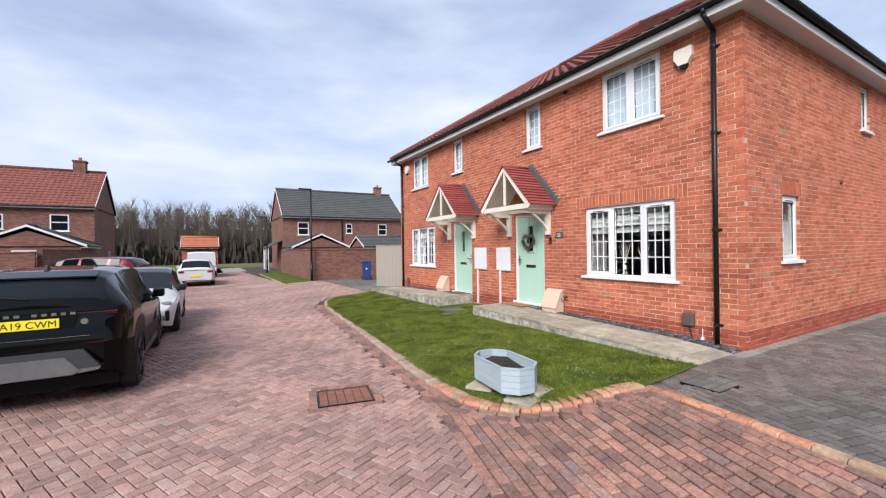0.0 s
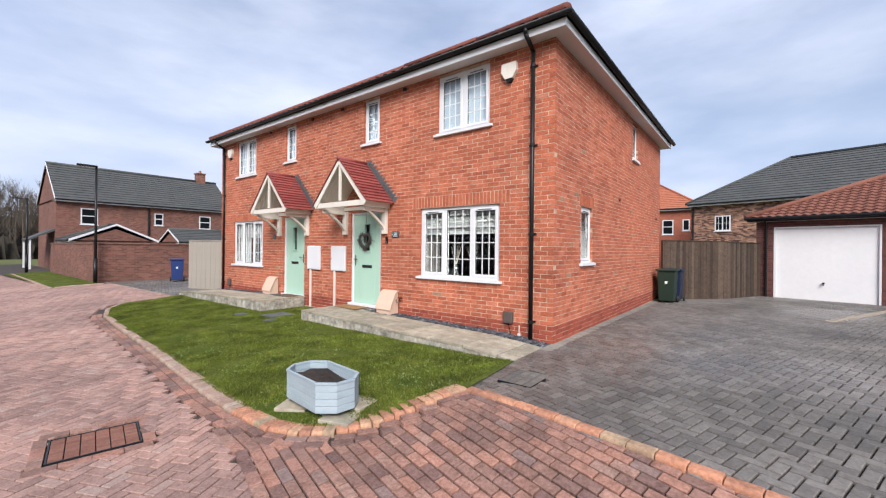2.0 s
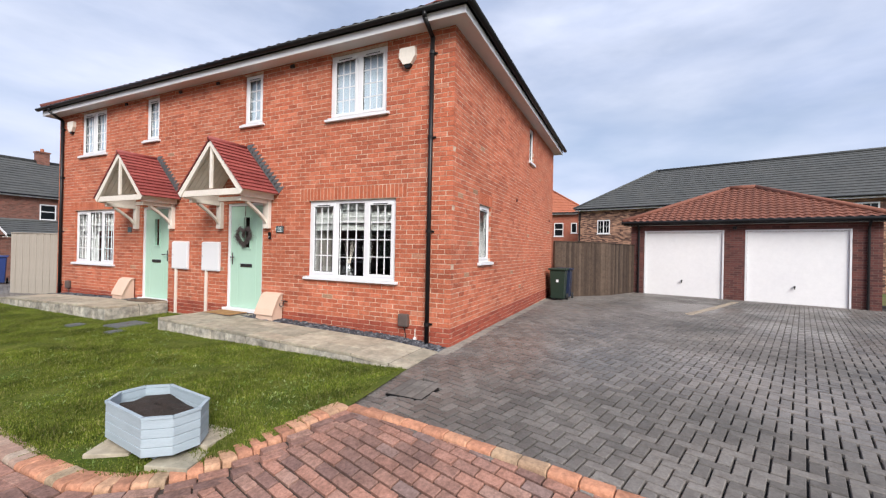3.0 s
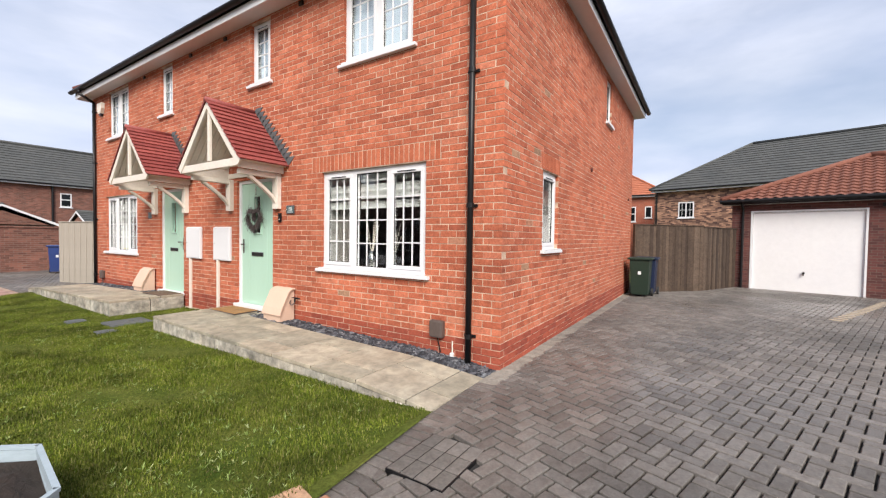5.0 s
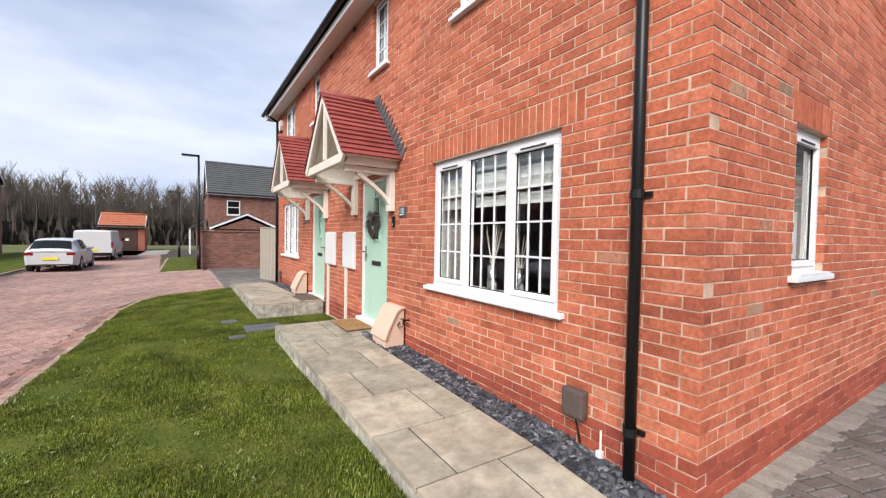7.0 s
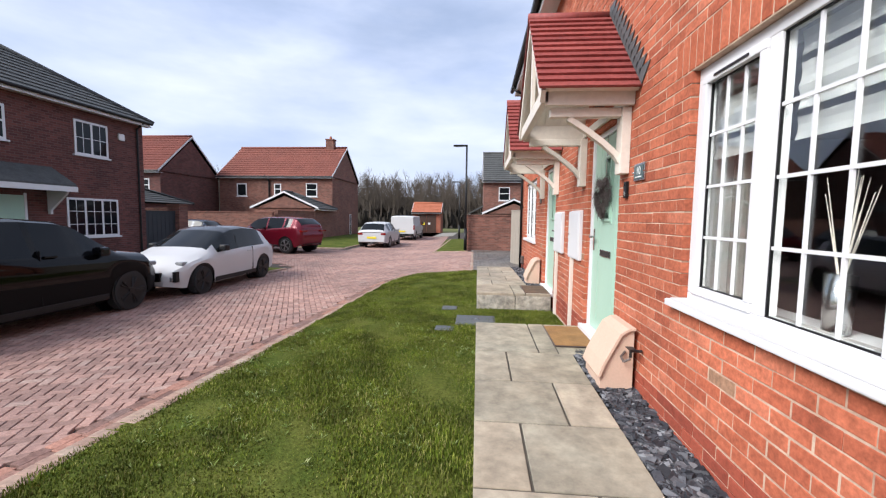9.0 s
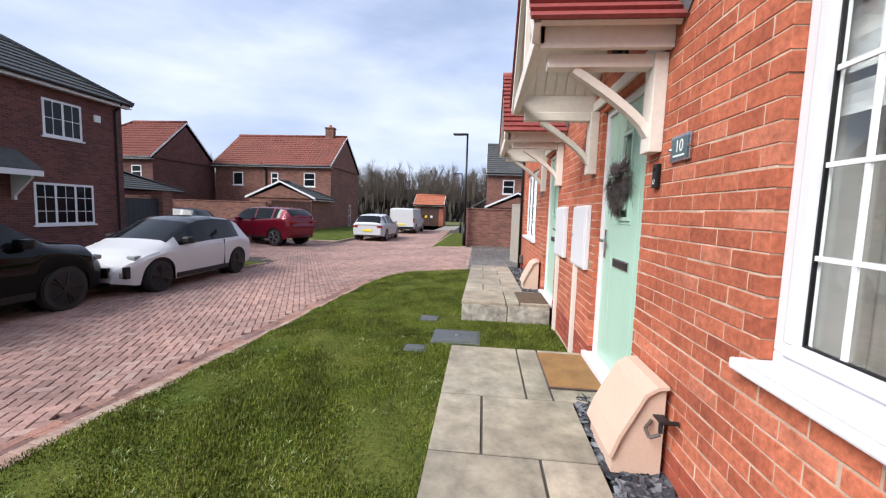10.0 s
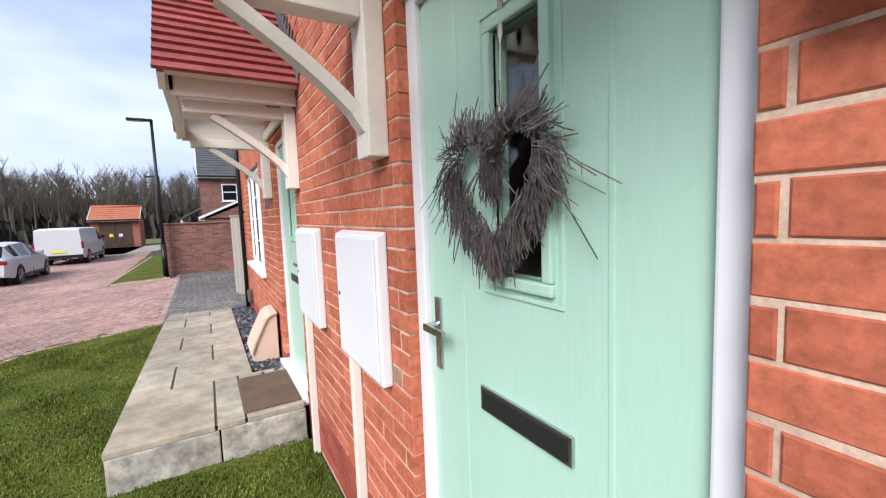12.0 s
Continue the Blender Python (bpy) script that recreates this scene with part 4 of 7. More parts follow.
def canopy(parent, yc):
    """A gabled porch canopy on two gallows brackets."""
    c = sub("door_canopy", parent, (0, 0, 0), "cream timber gabled door canopy with red tiles")
    xf, xw = 5.82, X
    hw, ze, zr = 0.79, 2.62, 3.46
    zb = 2.47
    # tiles in rows
    sl = math.hypot(hw + 0.09, (zr - ze) * (hw + 0.09) / hw)
    pitch = math.atan2(zr - ze, hw)
    rows = 13
    for sgn in (-1, 1):
        n = Vector((0, sgn * math.sin(pitch), math.cos(pitch)))
        down = Vector((0, sgn * math.cos(pitch), -math.sin(pitch)))
        top = Vector((0, yc, zr + 0.03))
        verts, faces = [], []
        for r in range(rows):
            a, b = sl * r / rows, sl * (r + 1) / rows + 0.012
            k0 = len(verts)
            for x in (xf - 0.065, xw - 0.001):
                for d, h in ((a, 0.028), (b, 0.052), (b, 0.030), (a, 0.010)):
                    p = top + down * d + n * h
                    verts.append((x, p.y, p.z))
            faces += [(k0, k0 + 4, k0 + 5, k0 + 1), (k0 + 1, k0 + 5, k0 + 6, k0 + 2), (k0 + 2, k0 + 6, k0 + 7, k0 + 3), (k0, k0 + 1, k0 + 2, k0 + 3), (k0 + 4, k0 + 7, k0 + 6, k0 + 5)]
        raw("canopy_tiles", verts, faces, M_CANTILE, c, "red tiles in rows")
        # deck and boarded lining
        verts = []
        for x in (xf - 0.04, xw - 0.001):
            for d, h in ((0, 0.008), (sl - 0.03, 0.008), (sl - 0.03, -0.022), (0, -0.022)):
                p = top + down * d + n * h
                verts.append((x, p.y, p.z))
        raw("roof_deck", verts, [(0, 4, 5, 1), (1, 5, 6, 2), (2, 6, 7, 3), (0, 3, 7, 4), (0, 1, 2, 3), (4, 7, 6, 5)], M_CREAM, c)
        bm = bmesh.new()
        nb = 7
        for i in range(nb):
            xa = xf + 0.06 + (xw - xf - 0.08) * i / nb
            xb = xf + 0.06 + (xw - xf - 0.08) * (i + 1) / nb - 0.006
            p0, p1 = top + down * 0.10 + n * -0.035, top + down * (sl - 0.16) + n * -0.035
            m0, m1 = p0 + n * 0.012, p1 + n * 0.012
            vs = [bm.verts.new((x, p.y, p.z)) for x in (xa, xb) for p in (p0, p1, m1, m0)]
            for f in ((0, 1, 2, 3), (4, 7, 6, 5), (0, 4, 5, 1), (2, 6, 7, 3), (1, 5, 6, 2), (0, 3, 7, 4)):
                bm.faces.new([vs[q] for q in f])
        part("lining", bm, M_CREAM, c)
        # side board, verge board
        yo = yc + sgn * hw
        part("side_board", box(xf, min(yo, yo - sgn * 0.04), zb, xw - 0.002, max(yo, yo - sgn * 0.04), ze + 0.05, 0.004), M_CREAM, c)
        a = Vector((0, yc, zr + 0.03)) + down * 0.0
        pts = []
        for d, h in ((0, 0.008), (sl, 0.008), (sl, -0.10), (0.0, -0.14)):
            p = top + down * d + n * h
            y = p.y if (p.y - yc) * sgn > 0 else yc
            pts.append((xf - 0.045, y, p.z))
        part("barge_board", extrude_poly(pts, Vector((0.035, 0, 0))), M_CREAM, c)
        # bracket
        yb_ = yc + sgn * 0.665
        br = bmesh.new()
        bm_box(br, X - 0.075, yb_ - 0.065, 1.93, X - 0.001, yb_ + 0.065, zb, None, 0.006)
        bm_box(br, xf + 0.06, yb_ - 0.045, zb - 0.075, X - 0.075, yb_ + 0.045, zb - 0.002, None, 0.006)
        pts = []
        for i in range(11):
            t = i / 10
            x = X - 0.06 - 0.44 * t
            z = 2.03 + 0.36 * (t ** 0.75)
            pts.append((x, z))
        for (xa, za), (xb, zb2) in zip(pts, pts[1:]):
            w = 0.045
            d = Vector((xb - xa, 0, zb2 - za)).normalized()
            nn = Vector((-d.z, 0, d.x)) * w * 0.5
            vs = [br.verts.new(v) for y in (yb_ - 0.032, yb_ + 0.032) for v in ((xa - nn.x, y, za - nn.z), (xb - nn.x, y, zb2 - nn.z), (xb + nn.x, y, zb2 + nn.z), (xa + nn.x, y, za + nn.z))]
            for f in ((0, 1, 2, 3), (4, 7, 6, 5), (0, 4, 5, 1), (2, 6, 7, 3), (1, 5, 6, 2), (0, 3, 7, 4)):
                br.faces.new([vs[q] for q in f])
        bmesh.ops.recalc_face_normals(br, faces=br.faces)
        part("gallows_bracket", br, M_CREAM, c)
        # stepped lead flashing
        verts, faces = [], []
        ns = 13
        pts = []
        for i in range(ns + 1):
            p = top + down * (sl * i / ns) + n * 0.05
            pts.append(p)
        for i in range(ns):
            p, q = pts[i], pts[i + 1]
            k0 = len(verts)
            e = 0.19
            poly = [(p.y, p.z), (q.y, q.z), (q.y + sgn * e * 0.75, p.z + 0.055), (p.y + sgn * 0.02, p.z + 0.055)]
            for x in (X - 0.010, X - 0.004):
                verts += [(x, y, z) for y, z in poly]
            faces += [(k0, k0 + 1, k0 + 2, k0 + 3), (k0 + 7, k0 + 6, k0 + 5, k0 + 4)] + [(k0 + t, k0 + (t + 1) % 4, k0 + 4 + (t + 1) % 4, k0 + 4 + t) for t in range(4)]
        raw("lead_flashing", verts, faces, M_LEAD, c)
    bm = bmesh.new()
    bm_box(bm, xf - 0.02, yc - 0.03, ze, xf + 0.02, yc + 0.03, zr - 0.06, None, 0.004)
    part("king_post", bm, M_CREAM, c)
    part("tie_beam", box(xf - 0.03, yc - hw, zb + 0.02, xf + 0.03, yc + hw, zb + 0.13, 0.005), M_CREAM, c)
    part("back_board", box(X - 0.030, yc - hw + 0.05, zb + 0.02, X - 0.003, yc + hw - 0.05, zb + 0.10, 0.004), M_CREAM, c)
    part("ridge_cap", cyl((xf - 0.07, yc, zr + 0.062), (X - 0.002, yc, zr + 0.062), 0.045, 10), M_CANTILE, c, smooth=True)
    return c


DC = (DR[0] + DR[1]) / 2
canopy(house, DC)
canopy(house, mirror_y(DC))


# ---- slabs, kerbs, lawn ----
def slab_top(y):
    """Height of the raised path beside the house; the far house's lies a little higher."""
    up = 0.05 if y > YM else 0.0
    y = min(y, 2 * YM - y)
    if y < 3.6:
        return up + 0.125 + (y - 2.78) / 0.82 * 0.075
    return up + 0.20 + (y - 3.6) / 4.25 * 0.095


def paving_path(mirror=False):
    p = thing("slab_path", "raised sandstone slab path with rough block edge beside the lawn", "path")
    rng = random.Random(3)
    rows = [2.80, 3.07, 3.66, 4.29, 4.94, 5.57, 6.21, 6.88, 7.86]
    fm = mirror_y if mirror else (lambda v: v)
    for k, (a, b) in enumerate(zip(rows, rows[1:])):
        x1 = 6.22 if b < 7.1 else 6.49
        joint = (5.60, 5.89, 5.58, 5.90, 5.59, 5.905, 5.59, 5.905)[k]
        cuts = [5.29, joint, x1] if k != 7 else [5.29, 5.905, 6.09, x1]
        for xa, xb in zip(cuts, cuts[1:]):
            ya, yb = fm(a), fm(b)
            if ya > yb:
                ya, yb = yb, ya
            g = 0.008
            cx, cy = (xa + xb) / 2, (ya + yb) / 2
            bm = bmesh.new()
            bm_box(bm, xa + g - cx, ya + g - cy, -0.04, xb - g - cx, yb - g - cy, 0.0, None, 0.005)
            for v in bm.verts:
                if v.co.z > -0.02:
                    v.co.z += slab_top(cy + v.co.y) - slab_top(cy) + rng.uniform(-0.001, 0.001)
                else:
                    v.co.z += slab_top(cy + v.co.y) - slab_top(cy)
            ob = part("slab", bm, M_SLAB, p)
            ob.location = (cx, cy, slab_top(cy))
    # blocks that edge it
    y = 2.80
    while y < 7.80:
        L = min(rng.choice((0.30, 0.44, 0.40)), 7.86 - y)
        if L < 0.12:
            break
        ya, yb = sorted((fm(y), fm(y + L)))
        cy = (ya + yb) / 2
        h = slab_top(cy) - 0.042
        bm = box(-0.05, ya + 0.004 - cy, -0.30, 0.05, yb - 0.004 - cy, 0.0, 0.012)
        for v in bm.verts:
            if v.co.z > -0.1:
                v.co.z += slab_top(cy + v.co.y) - slab_top(cy)
            v.co += Vector((rng.uniform(-0.006, 0.004), 0, 0))
        ob = part("edge_block", bm, M_SLABSIDE, p)
        ob.location = (5.355, cy, h)
        y += L
    ya = fm(7.86)
    for xa, xb in ((5.31, 5.92), (5.93, 6.49)):
        cx = (xa + xb) / 2
        s = -1 if not mirror else 1
        ob = part("edge_block", box(xa - cx, min(0, s * 0.1), -0.30, xb - cx, max(0, s * 0.1), 0.0, 0.01), M_SLABSIDE, p)
        ob.location = (cx, ya - 0.002 * s * -1, slab_top(ya) - 0.042)
    lo, hi = sorted((fm(2.86), fm(7.76)))
    raw("bedding", [(5.41, lo, slab_top(lo) - 0.045), (6.5, lo, slab_top(lo) - 0.045), (6.5, hi, slab_top(hi) - 0.045), (5.41, hi, slab_top(hi) - 0.045)], [(0, 1, 2, 3)], M_BEDDARK, p)
    flip = [fm(v) for v in (2.82, 3.6, 7.84)]
    vs = [(x, y, slab_top(y) - 0.009) for y in flip for x in (5.30, 6.21)]
    raw("pointing", vs, [(0, 1, 3, 2), (2, 3, 5, 4)], M_POINTING, p, "grey-brown mortar joints")
    return p


paving_path()
paving_path(True)


def slate_strip(y0, y1, n, seed):
    rng = random.Random(seed)
    verts, faces = [], []
    for _ in range(n):
        x, y = rng.uniform(6.245, 6.52), rng.uniform(y0, y1)
        a, t = rng.uniform(0, 6.28), rng.uniform(-0.5, 0.5)
        l, w, h = rng.uniform(0.018, 0.050), rng.uniform(0.012, 0.030), rng.uniform(0.004, 0.010)
        z = slab_top(y) - 0.03 + rng.uniform(-0.008, 0.022)
        m = Matrix.Translation((x, y, z)) @ Euler((t, rng.uniform(-0.5, 0.5), a)).to_matrix().to_4x4()
        k = len(verts)
        for zz in (-h, h):
            for u, v in ((-l, -w * rng.uniform(0.3, 1)), (l * rng.uniform(0.5, 1), -w), (l, w * rng.uniform(0.4, 1)), (-l * rng.uniform(0.4, 1), w)):
                verts.append(tuple(m @ Vector((u, v, zz))))
        faces += [(k, k + 3, k + 2, k + 1), (k + 4, k + 5, k + 6, k + 7)] + [(k + q, k + (q + 1) % 4, k + 4 + (q + 1) % 4, k + 4 + q) for q in range(4)]
    return raw("slate_chippings", verts, faces, M_SLATE, None, "dark grey slate chippings along the house wall", "stuff")


slate_strip(2.82, 6.98, 3800, 4)
slate_strip(mirror_y(6.98), mirror_y(2.82), 1800, 6)

kerb = thing("lawn_kerb", "salmon and buff kerb blocks round the lawn edge", "kerb", kind="structure")
drive_kerb = thing("drive_kerb", "salmon kerb blocks between red road and grey drive", "kerb", kind="structure")


def kerb_mesh(l, w, mat=M_KERB, h=0.16):
    bm = box(-l / 2 + 0.002, -w / 2, -h, l / 2 - 0.002, w / 2, 0.0)
    top = [e for e in bm.edges if all(v.co.z > -0.01 for v in e.verts) and abs(e.verts[0].co.y - e.verts[1].co.y) < 0.01]
    bmesh.ops.bevel(bm, geom=top, offset=0.034, segments=4, affect="EDGES", profile=0.5)
    ends = [e for e in bm.edges if all(v.co.z > -0.05 for v in e.verts) and abs(e.verts[0].co.x - e.verts[1].co.x) < 0.001 and abs(abs(e.verts[0].co.x) - (l / 2 - 0.002)) < 0.001 and len(e.link_faces) == 2]
    bmesh.ops.bevel(bm, geom=ends, offset=0.006, segments=1, affect="EDGES")
    return mesh_of("kerb_block", bm, mat)


KM_N, KM_L = kerb_mesh(0.110, 0.205), kerb_mesh(0.21, 0.125)
KM_P = kerb_mesh(0.21, 0.125, M_KERBPALE)
KM_NP = kerb_mesh(0.110, 0.205, M_KERBPALE)
rng = random.Random(8)
d = 0.06
while True:
    q = along(EDGE, d)
    if q is None:
        break
    x, y, a = q
    near = y < 8.5
    ob = new("kerb_block", KM_N if y < 4.6 else KM_NP if near else KM_P)
    off = 0.045 if near else 0.025
    ob.matrix_basis = Matrix.Translation((x - math.sin(a) * off * -1, y + math.cos(a) * off * -1, max(G(x, y), G(x - 0.1, y)) + 0.038 + rng.uniform(-0.002, 0.002))) @ Euler((rng.uniform(-0.015, 0.015), rng.uniform(-0.015, 0.015), a + rng.uniform(-0.02, 0.02))).to_matrix().to_4x4()
    ob.parent = kerb
    d += 0.110 if near else 0.212
d = 0.1
while True:
    q = along(DIV, d)
    if q is None:
        break
    x, y, a = q
    ob = new("kerb_block", KM_L)
    ob.matrix_basis = Matrix.Translation((x, y, G(x, y) + 0.035 + rng.uniform(-0.004, 0.004))) @ Euler((rng.uniform(-0.03, 0.03), rng.uniform(-0.03, 0.03), a + rng.uniform(-0.02, 0.02))).to_matrix().to_4x4()
    ob.parent = drive_kerb
    d += 0.213

edging = thing("road_edging", "two rows of red blocks that follow the kerb", "paving", kind="structure")
em = mesh_of("edging_block", box(-0.097, -0.047, -0.05, 0.097, 0.047, 0.0, 0.006), M_REDPAV1)


def lay_row(px, py, a):
    ob = new("edging_block", em)
    ob.matrix_basis = Matrix.Translation((px, py, G(px, py) + 0.007 + rng.uniform(-0.001, 0.001))) @ Euler((0, 0, a + rng.uniform(-0.015, 0.015))).to_matrix().to_4x4()
    ob.parent = edging


for off in (0.112, 0.214):
    d = 0.1 + off * 0.3
    while True:
        q = along(EDGE, d)
        if q is None or q[1] > 13:
            break
        x, y, a = q
        px, py = x - math.sin(a) * off, y + math.cos(a) * off
        if in_lawn(px, py) or px > x:
            px, py = x + math.sin(a) * off, y - math.cos(a) * off
        if is_red(px, py) and (py > 4.32 or px > border_x(py) + 0.12) and not near_edge(px, py, off - 0.02, (EDGE,)):
            lay_row(px, py, a)
        d += 0.204
for off in (-0.052, 0.052):
    d = 0.1 + off
    while True:
        q = along(BORDER, d)
        if q is None:
            break
        lay_row(q[0] + math.sin(q[2]) * off, q[1] - math.cos(q[2]) * off, q[2])
        d += 0.204

# lawn
ys = [2.72 + 0.08 * i for i in range(146)]
verts, faces = [], []
NXL = 16
for j, y in enumerate(ys):
    xa, xb = lawn_left(y), lawn_right(y)
    for i in range(NXL + 1):
        x = xa + (xb - xa) * i / NXL
        verts.append((x, y, G(x, y) + 0.03 + 0.006 * math.sin(x * 9 + y * 5)))
for j in range(len(ys) - 1):
    for i in range(NXL):
        a = j * (NXL + 1) + i
        faces.append((a, a + 1, a + NXL + 2, a + NXL + 1))
raw("lawn", verts, faces, M_GRASSBED, None, "patchy mown front lawn", "structure")


def blades(name, n, test, x0, x1, y0, y1, dz, h0, h1, seed, label):
    rs = np.random.RandomState(seed)
    verts, faces = [], []
    got = 0
    while got < n:
        x, y = rs.uniform(x0, x1), rs.uniform(y0, y1)
        if not test(x, y):
            continue
        thin = noise.noise(Vector((x * 1.1, y * 1.1, 0)))
        if thin < -0.25 and rs.rand() < 0.5:
            continue
        got += 1
        z = G(x, y) + dz
        a, h = rs.uniform(0, 6.283), rs.uniform(h0, h1) * (1 + 0.9 * thin)
        w = rs.uniform(0.0018, 0.004)
        lean = rs.uniform(0.1, 0.8) * h
        ca, sa = math.cos(a), math.sin(a)
        k = len(verts)
        verts += [(x - sa * w, y + ca * w, z - 0.006), (x + sa * w, y - ca * w, z - 0.006), (x + ca * lean * 0.35 + sa * w * 0.8, y + sa * lean * 0.35 - ca * w * 0.8, z + h * 0.6), (x + ca * lean * 0.35 - sa * w * 0.8, y + sa * lean * 0.35 + ca * w * 0.8, z + h * 0.6), (x + ca * lean, y + sa * lean, z + h)]
        faces += [(k, k + 1, k + 2, k + 3), (k + 3, k + 2, k + 4)]
    return raw(name, verts, faces, M_GRASS, None, label, "stuff")


def in_turf(x, y):
    return in_lawn(x - 0.07, y) and in_lawn(x, y - 0.06 if y < 4 else y) and in_lawn(x, y)


blades("grass", 150000, in_turf, 2.4, 6.5, 2.75, 9.4, 0.03, 0.011, 0.029, 1, "short lawn grass with moss and daisies")
blades("grass", 60000, in_turf, 2.7, 6.5, 9.4, 14.4, 0.03, 0.011, 0.029, 2, "short lawn grass further along")

# small weeds with narrow pale leaves, in loose groups
M_WEED = pieces("pale weed leaf", [(0, rgb(0.12, 0.19, 0.035)), (0.7, rgb(0.20, 0.27, 0.08)), (1, rgb(0.36, 0.40, 0.20))], patch=0.2, bump=0.0, rough=0.6, spec=0.2)
rs = random.Random(31)
verts, faces = [], []
for c in range(120):
    gx, gy = rs.uniform(2.5, 5.3), rs.uniform(2.9, 8.6)
    for k in range(rs.choice((1, 2, 3, 6, 9))):
        x, y = gx + rs.gauss(0, 0.10), gy + rs.gauss(0, 0.10)
        if not in_turf(x, y):
            continue
        z = G(x, y) + 0.035
        for q in range(rs.randint(4, 8)):
            a, L, w = rs.uniform(0, 6.283), rs.uniform(0.018, 0.045), rs.uniform(0.002, 0.0045)
            ca, sa = math.cos(a), math.sin(a)
            up = rs.uniform(0.4, 1.0) * L
            n = len(verts)
            verts += [(x, y, z), (x + ca * L * 0.5 - sa * w, y + sa * L * 0.5 + ca * w, z + up * 0.7), (x + ca * L, y + sa * L, z + up), (x + ca * L * 0.5 + sa * w, y + sa * L * 0.5 - ca * w, z + up * 0.7)]
            faces.append((n, n + 1, n + 2, n + 3))
raw("lawn_weeds", verts, faces, M_WEED, None, "small pale weeds in the lawn", "stuff")

# ---- manhole and covers ----
M_COVERBLOCK = pieces("grey cover block", [(0, rgb(0.13, 0.118, 0.108)), (1, rgb(0.20, 0.18, 0.165))], island=False, fine=40, stain=0.35)
rc = thing("recessed_cover", "block filled recessed cover with thin black edge in the grey drive", "drain cover", (4.77, 2.39, G(4.77, 2.39) + 0.006), 0)
part("tray", box(-0.264, -0.209, -0.03, 0.264, 0.209, -0.003), M_BLACKP, rc, "black tray with a thin rim")
rcm = mesh_of("cover_block", box(-0.083, -0.047, -0.01, 0.083, 0.047, 0.0, 0.004), M_COVERBLOCK)
for i in range(3):
    for j in range(4):
        ob = new("cover_block", rcm)
        ob.location = (-0.174 + i * 0.174, -0.153 + j * 0.102, 0.001)
        ob.parent = rc

mh = thing("manhole_cover", "brown block filled recessed manhole cover framed by red paving blocks", "manhole cover", (MHC.x, MHC.y, G(MHC.x, MHC.y)), -11)
sbm = mesh_of("surround_block", box(-0.104, -0.048, -0.04, 0.104, 0.048, 0.0, 0.004), M_REDPAV1)
for i in range(4):
    for s in (1, -1):
        ob = new("surround_block", sbm)
        ob.matrix_basis = pose(-0.327 + i * 0.212 + (0.05 if s > 0 else 0.0) - 0.015, s * 0.378, 0.006, 0, 0, 0)
        ob.parent = mh
for i in range(3):
    for s in (1, -1):
        ob = new("surround_block", sbm)
        ob.matrix_basis = pose(s * 0.382, -0.212 + i * 0.214, 0.0055, 0, 0, 90)
        ob.parent = mh
bm = bmesh.new()
for a in ((-0.325, -0.275, 0.325, -0.262), (-0.325, 0.262, 0.325, 0.275), (-0.325, -0.262, -0.312, 0.262), (0.312, -0.262, 0.325, 0.262)):
    bm_box(bm, a[0], a[1], -0.03, a[2], a[3], 0.001)
part("metal_frame", bm, M_DARKMETAL, mh)
rm = mesh_of("cover_block", box(-0.048, -0.020, -0.03, 0.048, 0.020, 0.0, 0.004), pieces("worn brown cover block", [(0, rgb(0.19, 0.085, 0.062)), (1, rgb(0.25, 0.12, 0.09))], island=False))
for i in range(6):
    for j in range(12):
        ob = new("cover_block", rm)
        ob.location = (-0.26 + i * 0.104, -0.24 + j * 0.0437, -0.004)
        ob.parent = mh
part("tray", box(-0.31, -0.26, -0.035, 0.31, 0.26, -0.02), M_BED, mh)

for k, (x, y, w, l, big) in enumerate(((5.29, 8.74, 0.56, 0.50, True), (4.86, 9.57, 0.24, 0.2, False), (4.88, 8.32, 0.25, 0.2, False))):
    ic = thing("inspection_cover", "black plastic inspection cover sunk in the grass" if not big else "large square grey inspection cover in the grass", "drain cover", (x, y, G(x, y) + 0.03), 0)
    part("cover_frame", box(-w / 2, -l / 2, -0.03, w / 2, l / 2, 0.022, 0.01), M_LEAD, ic)
    part("cover_plate", box(-w / 2 + 0.03, -l / 2 + 0.03, 0.02, w / 2 - 0.03, l / 2 - 0.03, 0.030, 0.004), M_LEAD, ic)
    if big:
        bm = bmesh.new()
        bm_cyl(bm, (0, 0, 0.028), (0, 0, 0.036), 0.022, 10)
        for a in range(4):
            an = math.pi / 2 * a + 0.78
            bm_cyl(bm, (math.cos(an) * 0.05, math.sin(an) * 0.05, 0.03), (math.cos(an) * 0.08, math.sin(an) * 0.08, 0.034), 0.006, 6)
        part("lifting_eye", bm, M_CHROME, ic)

# ---- soldier courses and the bricks nearest the walk ----
sb = mesh_of("soldier_brick", box(0.0, -0.0325, -0.1075, 0.1, 0.0325, 0.1075, 0.003), M_SOLD)
for a, b, za, zb in soldiers:
    n = int((b - a) / 0.075)
    for i in range(n):
        ob = new("soldier_brick", sb)
        ob.location = (X - 0.001, Y0 + a + 0.037 + i * (b - a) / n, za + 0.1125)
        ob.parent = wall_front
for i in range(11):
    ob = new("soldier_brick", sb)
    ob.matrix_basis = pose(SW[0] - 0.05 + i * 0.075, Y0 - 0.001, 2.542, 0, 0, 90)
    ob.parent = wall_side
brick_meshes = {}
rng = random.Random(21)
